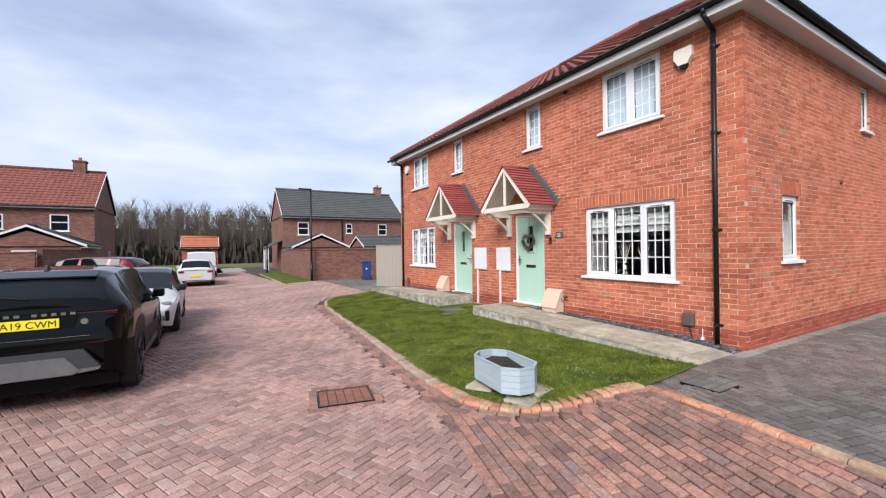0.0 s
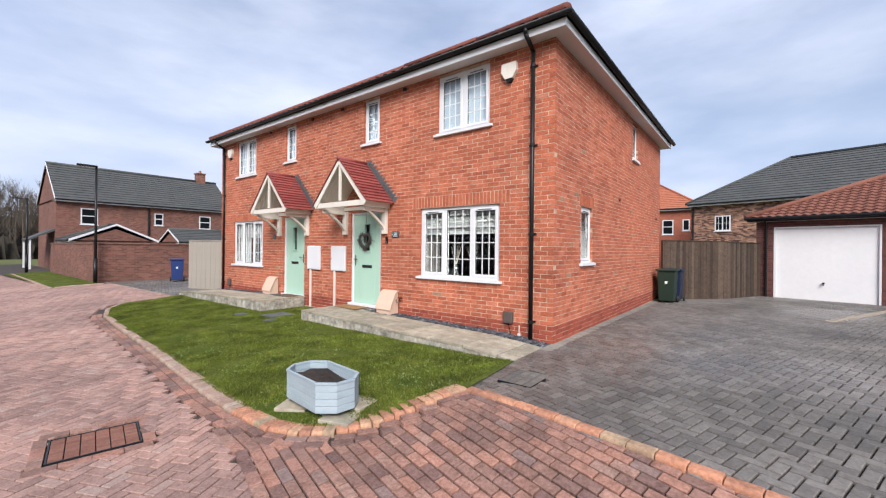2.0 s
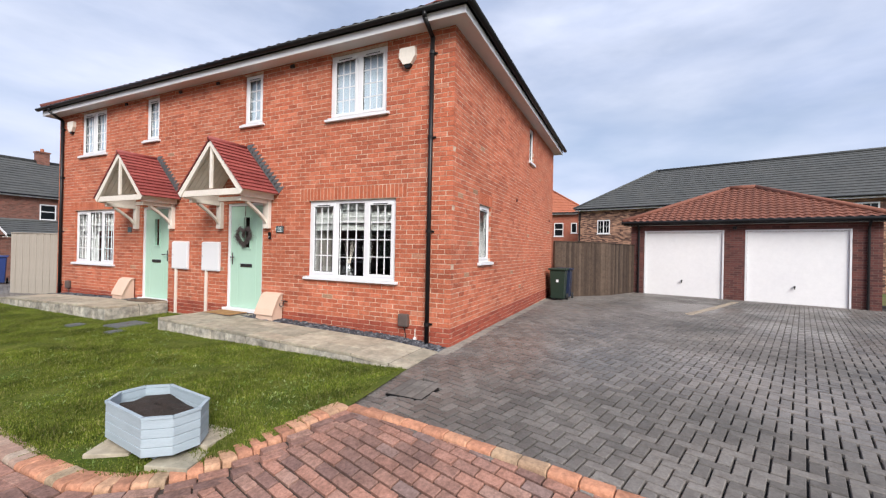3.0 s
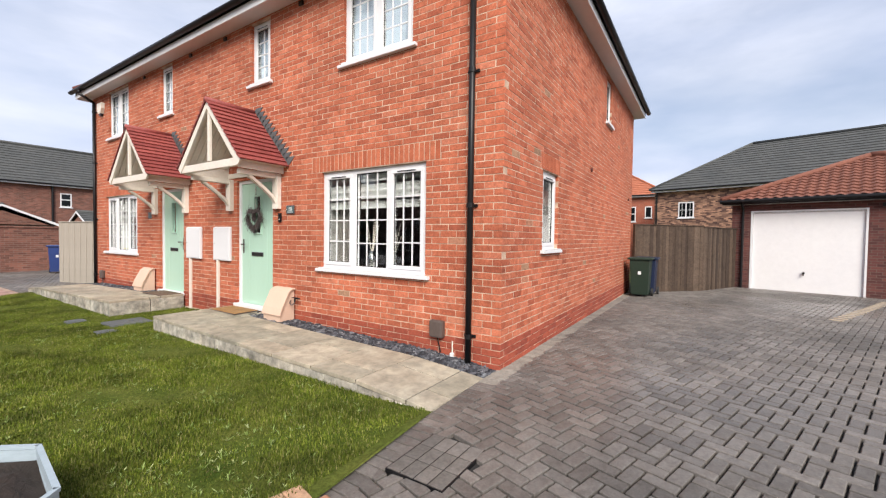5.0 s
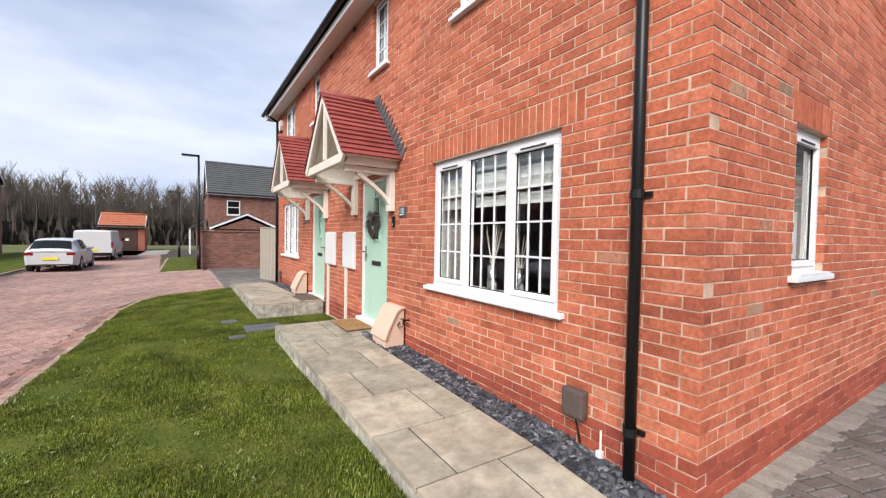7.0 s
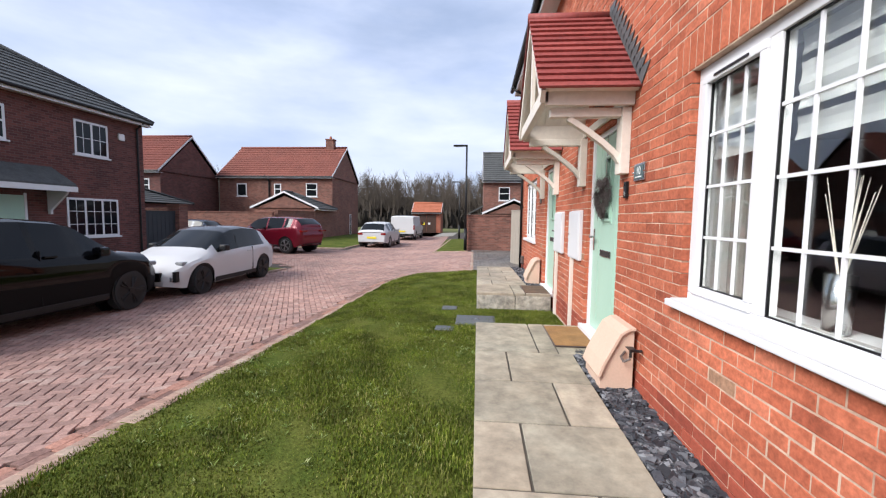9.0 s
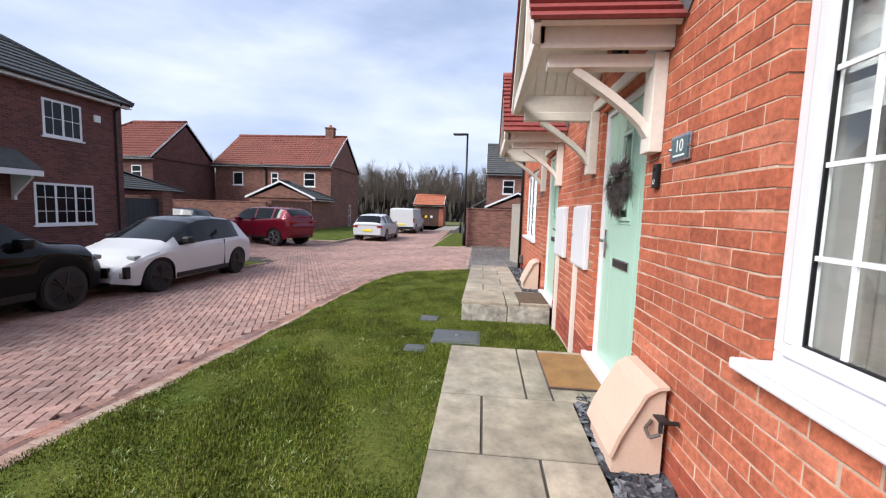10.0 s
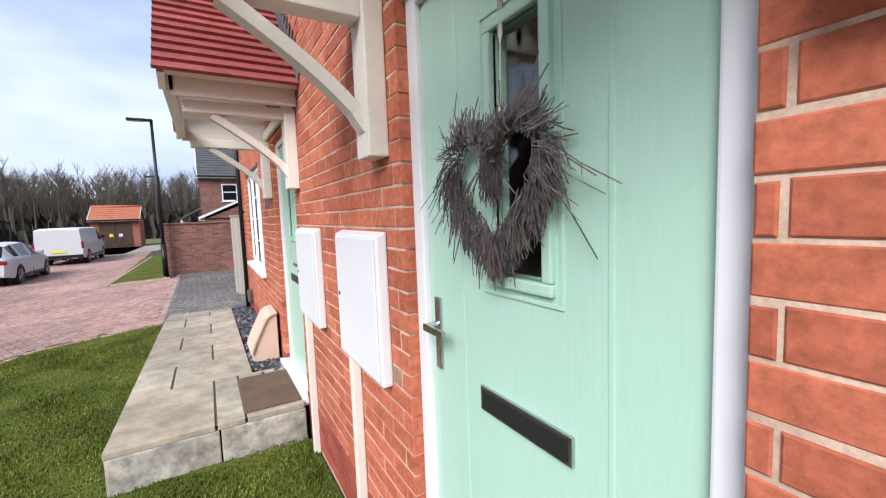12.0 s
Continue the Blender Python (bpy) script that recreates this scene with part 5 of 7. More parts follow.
for c in near_bricks:
    w = round(c[2] - c[1], 3)
    h = round(c[4] - c[3], 3)
    v = rng.randrange(3)
    key = (w, h, v)
    if key not in brick_meshes:
        vs, fs = brick_geo([(0, 0.0, w, 0.0, h)], 0.1, lambda u, dd, z: (dd, u, z), rng)
        me = bpy.data.meshes.new("brick")
        me.from_pydata(vs, [], fs)
        me.materials.append(M_BRICK1)
        brick_meshes[key] = me
    ob = new("brick", brick_meshes[key])
    ob.location = (X, Y0 + c[1], c[3])
    ob.parent = wall_front

strip = thing("wall_edging", "pale grey block course along the side wall", "paving", kind="structure")
me_s = mesh_of("edging_slab", box(-0.0485, -0.098, -0.05, 0.0485, 0.098, 0.0, 0.005), pieces("grey edging slab", [(0, rgb(0.20, 0.185, 0.165)), (1, rgb(0.28, 0.26, 0.23))], island=False, stain=0.35, patch=0.4))
me_b = mesh_of("edging_slab", box(-0.0455, -0.096, -0.05, 0.0455, 0.096, 0.0, 0.006), M_GREYPAV1)
for i in range(111):
    x = 4.16 + i * 0.1
    ob = new("edging_slab", me_s if x > 6.1 else me_b)
    ob.location = (x, 2.712, G(x, 2.712) + 0.009 + rng.uniform(-0.0015, 0.0015))
    ob.parent = strip

lay_blocks()


# ---- things at the house ----
def meter_box(y0, y1, label):
    t = thing("meter_box", label, "meter box", (X, (y0 + y1) / 2, 1.06))
    h = (y1 - y0) / 2
    bm = box(-0.045, -h, 0.0, -0.001, h, 0.60, 0.008)
    for v in bm.verts:
        if v.co.z > 0.5 and v.co.x < -0.03:
            v.co.z -= 0.012
    part("box_body", bm, M_UPVC, t)
    part("box_door", box(-0.053, -h + 0.018, 0.018, -0.046, h - 0.018, 0.572, 0.003), M_UPVC, t)
    part("box_lock", cyl((-0.0555, h - 0.05, 0.3), (-0.0532, h - 0.05, 0.3), 0.010, 10), M_BLACKP, t)
    s = 0.14
    part("pipe_cover", box(-0.045, s - 0.022, -1.06 + G(6.4, y0) + 0.02, -0.001, s + 0.022, 0.0, 0.006), M_CREAM, t, "cream plastic pipe cover")
    return t


meter_box(7.92, 8.46, "white plastic meter box with cream pipe cover on the wall")
meter_box(8.92, 9.46, "white plastic meter box with cream pipe cover on the wall")


def alarm(y, z):
    t = thing("alarm_box", "white alarm siren box with dark base under the eaves", "alarm box", (X, y, z))
    pts = [(0, -0.135, 0.26), (0, 0.135, 0.26), (0, 0.145, 0.12), (0, 0.07, 0.0), (0, -0.07, 0.0), (0, -0.145, 0.12)]
    bm = extrude_poly([(-0.075, a, b) for _, a, b in pts], Vector((0.073, 0, 0)))
    part("casing", bm, M_CREAM, t)
    bm = extrude_poly([(-0.06, -0.068, 0.0), (-0.06, 0.068, 0.0), (-0.06, 0.035, -0.055), (-0.06, -0.035, -0.055)], Vector((0.058, 0, 0)))
    part("beacon", bm, M_BLACKP, t)


alarm(3.58, 4.52)
alarm(mirror_y(3.58), 4.52)

t = thing("house_sign", "slate grey house number ten sign in a silver frame", "house sign", (X, 6.285, 1.915))
part("backing", box(-0.016, -0.10, -0.066, -0.001, 0.10, 0.066, 0.003), M_CHROME, t, "brushed silver backing")
part("face", box(-0.019, -0.085, -0.051, -0.0165, 0.085, 0.051), M_PLATE, t)
for yy in (-0.102, 0.102):
    part("fixing", cyl((-0.028, yy, 0.0), (-0.001, yy, 0.0), 0.006, 8), M_CHROME, t)


def letters(name, text, size, m, mat, parent, depth=0.0006):
    cu = bpy.data.curves.new(name, "FONT")
    cu.body, cu.size, cu.extrude, cu.align_x = text, size, depth, "CENTER"
    cu.materials.append(mat)
    ob = new(name, cu)
    ob.parent = parent
    ob.matrix_basis = m
    return ob


M_WLET = surf("white lettering", (0.8, 0.82, 0.8), None, 0.5, bump=0, stain=0.02)
FACE_W = Matrix(((0, 0, -1, 0), (-1, 0, 0, 0), (0, 1, 0, 0), (0, 0, 0, 1)))
letters("numeral", "10", 0.085, Matrix.Translation((-0.0195, 0.0, -0.018)) @ FACE_W, M_WLET, t)
part("lettering", box(-0.0202, -0.06, -0.042, -0.0191, 0.06, -0.033), M_WLET, t)
t = thing("house_sign", "small slate house number sign beside the far door", "house sign", (X, mirror_y(6.285), 1.915))
part("backing", box(-0.016, -0.08, -0.066, -0.001, 0.08, 0.066, 0.003), M_CHROME, t)
part("face", box(-0.019, -0.07, -0.054, -0.0165, 0.07, 0.054), M_PLATE, t)

t = thing("doorbell", "black video doorbell with round button on the brick", "doorbell", (X, 6.545, 1.73))
part("casing", box(-0.026, -0.031, 0.0, -0.001, 0.031, 0.135, 0.006), M_BLACKP, t)
bm = bmesh.new()
bmesh.ops.create_circle(bm, segments=20, radius=0.014)
r = bmesh.ops.extrude_edge_only(bm, edges=bm.edges[:])
bmesh.ops.scale(bm, vec=(0.72, 0.72, 1), verts=[v for v in r["geom"] if isinstance(v, bmesh.types.BMVert)])
bmesh.ops.transform(bm, matrix=Matrix.Translation((-0.0268, 0, 0.035)) @ Matrix.Rotation(radians(-90), 4, "Y"), verts=bm.verts)
part("button_ring", bm, M_WLET, t)
part("lens", cyl((-0.0275, 0, 0.105), (-0.0255, 0, 0.105), 0.008, 12), M_CARGLASS, t)

for yc, lbl in ((DC, "black porch lamp fixed above the door"), (mirror_y(DC), "black porch lamp fixed above the door")):
    t = thing("porch_lamp", lbl, "lamp", (X, yc, 2.72), group="porch lamps")
    part("wall_plate", box(-0.02, -0.04, -0.05, -0.001, 0.04, 0.05, 0.005), M_BLACKP, t)
    part("lamp_body", cyl((-0.07, 0, -0.05), (-0.07, 0, 0.05), 0.038, 14), M_BLACKP, t)
    part("arm", cyl((-0.07, 0, 0), (-0.01, 0, 0), 0.012, 8), M_BLACKP, t)


def hose_box(yc, mirror=False):
    s = -1 if mirror else 1
    t = thing("hose_box", "beige plastic outside tap cover leaning on the wall", "tap cover", (6.50, yc, slab_top(yc) - 0.01))
    pts = [(-0.005, -0.0, 0.0), (-0.245, 0, 0.0), (-0.245, 0, 0.10), (-0.21, 0, 0.20), (-0.10, 0, 0.42), (-0.05, 0, 0.455), (-0.005, 0, 0.46)]
    bm = extrude_poly([(a, -0.20, c) for a, _, c in pts], Vector((0, 0.40, 0)))
    part("cover", bm, M_PINKBOX, t)
    pts2 = [(-0.262, 0, 0.085), (-0.268, 0, 0.10), (-0.230, 0, 0.205), (-0.115, 0, 0.435), (-0.055, 0, 0.475), (-0.002, 0, 0.482), (-0.002, 0, 0.465), (-0.05, 0, 0.458), (-0.10, 0, 0.424), (-0.212, 0, 0.20), (-0.248, 0, 0.10)]
    bm = extrude_poly([(a, -0.225, c) for a, _, c in pts2], Vector((0, 0.45, 0)))
    part("lid", bm, M_PINKBOX, t)
    bm = tube([(0.02, -0.29 * s, 0.33), (-0.06, -0.29 * s, 0.33), (-0.06, -0.29 * s, 0.28)], 0.011, 8)
    bm_box(bm, -0.085, -0.31 * s - 0.02, 0.345, -0.035, -0.31 * s + 0.06, 0.352)
    part("tap", bm, M_DARKMETAL, t, "dark metal garden tap")
    bm = tube([(-0.06, -0.29 * s, 0.27), (-0.10, -0.27 * s, 0.24), (-0.11, -0.24 * s, 0.27), (-0.07, -0.21 * s, 0.30)], 0.009, 8)
    part("hose", bm, M_BROWNBOX, t)


hose_box(6.36)
hose_box(mirror_y(6.36), True)

for yc, lbl in ((7.42, "orange-brown coir doormat on stone slabs"), (mirror_y(7.42), "worn brown doormat on stone slabs")):
    t = thing("doormat", lbl, "doormat", (6.285, yc, slab_top(yc) + 0.001))
    part("mat", box(-0.195, -0.36, 0.004, 0.195, 0.36, 0.016, 0.004), M_MAT if yc < YM else M_WORNMAT, t)
    part("rubber_border", box(-0.205, -0.37, 0.0, 0.205, 0.37, 0.010, 0.003), M_BROWNBOX, t)

for yc in (3.56, mirror_y(3.56)):
    t = thing("outlet_box", "brown plastic outlet cover with black cable low on wall", "outlet cover", (X, yc, 0.37))
    part("outlet_cover", box(-0.075, -0.09, 0.0, -0.001, 0.09, 0.20, 0.02), M_BROWNBOX, t)
    part("cable", tube([(-0.03, 0, 0.0), (-0.03, -0.03, -0.10), (-0.02, -0.04, -0.17)], 0.007, 6), M_BLACKP, t)
t = thing("small_pipe", "cream condensate pipe and white cap low on the wall", "pipe", (X, 3.36, 0.13))
part("pipe", tube([(-0.02, 0.0, 0.0), (-0.02, 0.0, 0.22)], 0.008, 8), M_CREAM, t)
part("cap", box(-0.05, -0.02, 0.02, -0.005, 0.02, 0.09, 0.01), M_UPVC, t)
for px, pz in ((10.32, 2.80), (14.55, 2.62)):
    t = thing("flue_outlet", "small brown vent outlet in the side wall", "vent", (px, Y0, pz))
    part("vent_body", cyl((0, -0.03, 0), (0, 0.0, 0), 0.035, 12), M_DARKBRICK, t)
for yy in (6.05, 8.1, mirror_y(6.05), mirror_y(8.1)):
    t = thing("soffit_vent", "small black outlet under the eaves", "vent", (X, yy, 4.90))
    part("vent_body", box(-0.03, -0.045, 0.0, -0.001, 0.045, 0.06, 0.004), M_BLACKP, t)


# the twig heart on the door
def heart(t):
    x = 16 * math.sin(t) ** 3
    y = 13 * math.cos(t) - 5 * math.cos(2 * t) - 2 * math.cos(3 * t) - math.cos(4 * t)
    return x / 16, y / 16


def wreath(x, yc, zc, s, label):
    t = thing("twig_wreath", label, "wreath", (x, yc, zc))
    rw = random.Random(9)
    verts, faces = [], []

    def strand(pts, r):
        for a, b in zip(pts, pts[1:]):
            a, b = Vector(a), Vector(b)
            d = (b - a).normalized()
            u = d.orthogonal().normalized()
            v = d.cross(u)
            k = len(verts)
            for p, rr in ((a, r), (b, r * 0.8)):
                for i in range(3):
                    an = i * 2.094
                    verts.append(tuple(p + u * rr * math.cos(an) + v * rr * math.sin(an)))
            for i in range(3):
                faces.append((k + i, k + (i + 1) % 3, k + 3 + (i + 1) % 3, k + 3 + i))

    for _ in range(1500):
        t0 = rw.uniform(0, 6.283)
        hx, hy = heart(t0)
        h2x, h2y = heart(t0 + 0.05)
        r0 = rw.uniform(0.86, 1.16)
        wide = math.copysign(abs(hx) ** 0.72, hx) * 1.12
        base = Vector((rw.uniform(-0.05, 0.0), -wide * s * r0, hy * s * r0))
        out = Vector((0, -hx, hy)).normalized()
        tang = Vector((0, -(h2x - hx), h2y - hy)).normalized()
        if tang.z > 0:
            tang = -tang
        if hy > 0.45:
            go = (out * rw.uniform(0.1, 0.9) + tang * rw.choice((-1, 1)) * rw.uniform(0.3, 1.0)).normalized()
            L = rw.uniform(0.03, 0.07)
        else:
            go = (tang * 0.8 + Vector((0, 0, -0.55)) + out * rw.uniform(0.0, 0.6)).normalized()
            L = rw.uniform(0.05, 0.12)
            if hy < -0.5:
                go = (Vector((0, rw.uniform(-0.6, 0.6), -1))).normalized()
                L = rw.uniform(0.03, 0.075)
        if rw.random() < 0.07:
            L *= 1.7
            go = (go + out * 0.8).normalized()
        side = Vector((rw.uniform(-0.02, 0.010), rw.uniform(-0.012, 0.012), rw.uniform(-0.008, 0.008)))
        p1 = base + go * L * 0.5 + side
        p2 = base + go * L + out * rw.uniform(0.0, 0.02) + side * 0.5
        strand([base, p1, p2], rw.uniform(0.0010, 0.0022))
        if rw.random() < 0.3:
            strand([p1, p1 + (go + Vector((0, rw.uniform(-0.8, 0.8), 0))).normalized() * 0.025], 0.0008)
    raw("twig_bundle", verts, faces, M_TWIG, t, "grey-brown twigs bound in a heart", "stuff")
    bm = tube([(0.0, 0, s * 0.62), (0.012, 0, 0.42)], 0.0022, 6)
    part("hanging_ribbon", bm, M_CREAM, t)
    bm = box(0.008, -0.009, 0.33, 0.013, 0.009, 0.60, 0.002)
    part("door_hook", bm, M_CHROME, t, "chrome over-door hook")


wreath(X + 0.040, 7.285, 1.795, 0.148, "grey-brown twig heart wreath hanging on the mint door")

# blinds and curtains
for q, n in ((GW, 3), (both(GW)[1], 3)):
    for k in range(n):
        a, b = q[0] + (q[1] - q[0]) * k / n, q[0] + (q[1] - q[0]) * (k + 1) / n
        t = thing("roman_blind", "white fabric blind half lowered inside the window", "blind", (X + 0.14, (a + b) / 2, 1.90), group="blinds of the ground floor")
        w = (b - a) / 2 - 0.02
        bm = bmesh.new()
        nseg = 14
        vs = []
        for i in range(nseg + 1):
            z = 0.46 * i / nseg
            xo = 0.012 * abs(math.sin(i * math.pi / 3.5))
            vs.append((bm.verts.new((xo, -w, z)), bm.verts.new((xo, w, z))))
        for (p, pq), (r_, rs_) in zip(vs, vs[1:]):
            bm.faces.new((p, pq, rs_, r_))
        bmesh.ops.solidify(bm, geom=bm.faces[:], thickness=0.004)
        part("blind_fabric", bm, M_FABRIC, t)


def curtain(y0, y1, z0, z1, xoff, mat, label, folds):
    t = thing("curtain", label, "curtain", (X + xoff, (y0 + y1) / 2, z0))
    w = (y1 - y0) / 2
    n = folds * 6
    verts, faces = [], []
    for i in range(n + 1):
        y = -w + 2 * w * i / n
        xo = 0.022 * math.sin(i * math.pi / 3)
        verts += [(xo, y, 0), (xo, y, z1 - z0)]
    for i in range(n):
        faces.append((2 * i, 2 * i + 2, 2 * i + 3, 2 * i + 1))
    raw("curtain_cloth", verts, faces, mat, t, "", "", True)


# front window curtains: their dark tone carries the shade of the room
curtain(5.28, 5.56, 1.02, 2.44, 0.26, M_CURTAIN, "beige curtain, darkened by painted room shade, drawn to the side inside the window", 4)
curtain(3.80, 4.02, 1.02, 2.44, 0.26, M_CURTAIN, "beige curtain, darkened by painted room shade, drawn to the side inside the window", 3)
for q in both(GW)[1:]:
    curtain(q[0] + 0.03, q[0] + 0.55, 1.02, 2.44, 0.26, M_FABRIC, "pale curtain inside the far window", 6)
    curtain(q[1] - 0.6, q[1] - 0.03, 1.02, 2.44, 0.26, M_FABRIC, "pale curtain inside the far window", 6)
for q in both(UW) + both(LW):
    t = thing("vertical_blind", "white vertical slat blind behind the upper window", "blind", (X + 0.15, (q[0] + q[1]) / 2, q[2] + 0.03))
    n = int((q[1] - q[0]) / 0.085)
    sm_ = mesh_of("blind_slat", box(-0.002, -0.040, 0, 0.002, 0.040, q[3] - q[2] - 0.06), M_SLATBLIND)
    for i in range(n):
        ob = new("blind_slat", sm_)
        ob.matrix_basis = pose(0, -(q[1] - q[0]) / 2 + 0.05 + i * (q[1] - q[0] - 0.1) / max(1, n - 1), 0, 0, 0, 22)
        ob.parent = t
for (yy, zz, rr) in ((4.55, 1.10, 0.11), (4.95, 1.12, 0.09)):
    t = thing("vase", "clear glass vase with pale stems on the inner sill", "vase", (X + 0.36, yy, 1.06))
    part("vase_body", cyl((0, 0, 0), (0, 0, 0.26), 0.05, 14, 0.06), M_CHROME, t, smooth=True)
    rv = random.Random(int(yy * 100))
    bm = bmesh.new()
    for i in range(9):
        bm_cyl(bm, (0, 0, 0.2), (rv.uniform(-0.05, 0.05), rv.uniform(-0.16, 0.16), rv.uniform(0.45, 0.75)), 0.004, 5, 0.002)
    part("stems", bm, M_CREAM, t)
t = thing("window_board", "white inner window board in the front room", "window board", (X + 0.33, 4.685, 1.02))
part("board", box(-0.20, -1.0, 0.0, 0.18, 1.0, 0.03), M_UPVC, t)


# ---- planter ----
def planter():
    # octagon, long axis across the lawn's corner
    a0 = 84
    cx, cy = 3.03, 3.89
    t = thing("planter", "pale grey-blue octagonal timber planter with dark soil on paving stones", "planter", (cx, cy, G(cx, cy) + 0.090), a0)
    L, W, c = 0.46, 0.25, 0.15
    out = [(-L, -W + c), (-L + c, -W), (L - c, -W), (L, -W + c), (L, W - c), (L - c, W), (-L + c, W), (-L, W - c)]
    for k in range(8):
        p, q = Vector(out[k]), Vector(out[(k + 1) % 8])
        d = (q - p).normalized()
        n = Vector((d.y, -d.x))
        side = sub("planter_side", t)
        for r in range(4):
            z0 = r * 0.070
            vs = [p, q, q - n * 0.018, p - n * 0.018]
            bm = extrude_poly([(v.x, v.y, z0) for v in vs], Vector((0, 0, 0.067)))
            bmesh.ops.bevel(bm, geom=bm.edges[:], offset=0.003, segments=1, affect="EDGES")
            part("plank", bm, M_PLANTER, side)
        vs = [p + n * 0.006, q + n * 0.006, q - n * 0.022, p - n * 0.022]
        part("rim", extrude_poly([(v.x, v.y, 0.281) for v in vs], Vector((0, 0, 0.018))), M_PLANTER, side)
    rs = random.Random(2)
    bm = bmesh.new()
    inn = [(x * 0.955, y * 0.93) for x, y in out]
    rings = []
    for f in (1.0, 0.8, 0.6, 0.4, 0.2):
        ring = []
        for k in range(8):
            for tt in (0, 0.5):
                x = inn[k][0] * (1 - tt) + inn[(k + 1) % 8][0] * tt
                y = inn[k][1] * (1 - tt) + inn[(k + 1) % 8][1] * tt
                ring.append(bm.verts.new((x * f, y * f, 0.195 + rs.uniform(-0.02, 0.03) + 0.035 * (1 - f))))
        rings.append(ring)
    for r0, r1 in zip(rings, rings[1:]):
        for k in range(16):
            bm.faces.new((r0[k], r0[(k + 1) % 16], r1[(k + 1) % 16], r1[k]))
    bm.faces.new(rings[-1])
    part("soil", bm, M_SOIL, t, "dark crumbly soil", True)
    bm = extrude_poly([(x * 0.95, y * 0.92, 0.01) for x, y in out], Vector((0, 0, 0.02)))
    part("base_board", bm, M_PLANTER, t)
    for u, v in ((-0.26, -0.12), (0.26, -0.12), (0.26, 0.12), (-0.26, 0.12)):
        part("foot", box(u - 0.03, v - 0.03, -0.060, u + 0.03, v + 0.03, 0.012), M_PLANTER, t)
    return t


planter()
for x, y, a, w in ((2.97, 3.47, 20, 0.34), (3.24, 3.57, 8, 0.32), (2.86, 4.11, 30, 0.30)):
    t = thing("paving_stone", "buff paving stone lying in the grass", "paving stone", (x, y, G(x, y) + 0.032), a)
    part("stone", box(-w / 2, -0.17, -0.03, w / 2, 0.17, 0.02, 0.008), M_SLAB, t)

# ---- bins, fences, garage ----
def wheelie_bin(x, y, rz, mat, label):
    t = thing("wheelie_bin", label, "bin", (x, y, G(x, y)), rz, "wheelie bins")
    bm = box(-0.24, -0.27, 0.06, 0.24, 0.27, 0.95, 0.02)
    for v in bm.verts:
        k = 1.0 if v.co.z > 0.5 else 0.84
        v.co.x *= k
        v.co.y *= k
    part("body", bm, mat, t)
    bm = box(-0.285, -0.31, 0.955, 0.285, 0.32, 1.0, 0.015)
    for v in bm.verts:
        if v.co.z > 0.98:
            v.co.z += 0.05 * (1 - (v.co.x / 0.3) ** 2)
    part("lid", bm, mat, t)
    part("handle", cyl((-0.2, 0.36, 0.95), (0.2, 0.36, 0.95), 0.016, 8), mat, t)
    for s in (-0.25, 0.25):
        part("wheel", cyl((s - 0.025, 0.24, 0.10), (s + 0.025, 0.24, 0.10), 0.10, 16), M_TYRE, t)
    part("label_panel", box(-0.035, -0.272, 0.58, 0.035, -0.262, 0.66), M_UPVC, t, "white number sticker")
    return t


wheelie_bin(14.25, 2.38, 90 - 180, M_GREENBIN, "dark green wheelie bin beside the side wall")
wheelie_bin(14.85, 2.30, 90 - 180, M_NAVYBIN, "dark blue wheelie bin beside the side wall")
wheelie_bin(7.25, 20.6, -20, M_BLUEBIN, "blue wheelie bin before a brick garden wall")


def board_fence(p, q, h, mat, label, name="timber_fence"):
    p, q = Vector(p), Vector(q)
    L = (q - p).length
    a = math.degrees(math.atan2(q.y - p.y, q.x - p.x))
    t = thing(name, label, "fence", (p.x, p.y, G(p.x, p.y) - 0.05), a)
    n = max(1, int(L / 0.11))
    me = mesh_of("board", box(0.002, -0.01, 0, L / n + 0.012, 0.008, h, 0.002), mat)
    for i in range(n):
        ob = new("board", me)
        ob.location = (i * L / n, 0.009 * (i % 2), 0)
        ob.parent = t
    part("capping", box(-0.02, -0.03, h, L + 0.02, 0.05, h + 0.025, 0.003), mat, t)
    for z in (0.3, h * 0.55, h - 0.2):
        part("rail", box(0, 0.02, z, L, 0.055, z + 0.07), mat, t)
    for x in (0.0, L):
        part("post", box(x - 0.045, 0.0, -0.1, x + 0.045, 0.09, h + 0.02), mat, t)
    return t


board_fence((15.12, 2.62), (16.85, 1.05), 1.95, M_FENCE, "weathered brown close-boarded timber fence beside the house")
board_fence((16.88, 1.03), (17.35, 0.82), 1.93, M_FENCE, "weathered timber garden gate in the fence", "timber_gate")
board_fence((17.38, 0.80), (18.8, 0.16), 1.93, M_FENCE, "weathered brown close-boarded timber fence up to the garage")
board_fence((6.45, 17.0), (7.15, 14.95), 1.82, M_PALEFENCE, "pale grey close-boarded timber fence at the house side")
board_fence((18.0, -7.4), (16.0, -12.0), 1.9, M_FENCE, "weathered brown timber fence beyond the garage")
board_fence((15.1, 14.6), (15.1, 20.0), 1.8, M_FENCE, "timber fence behind the side driveway")


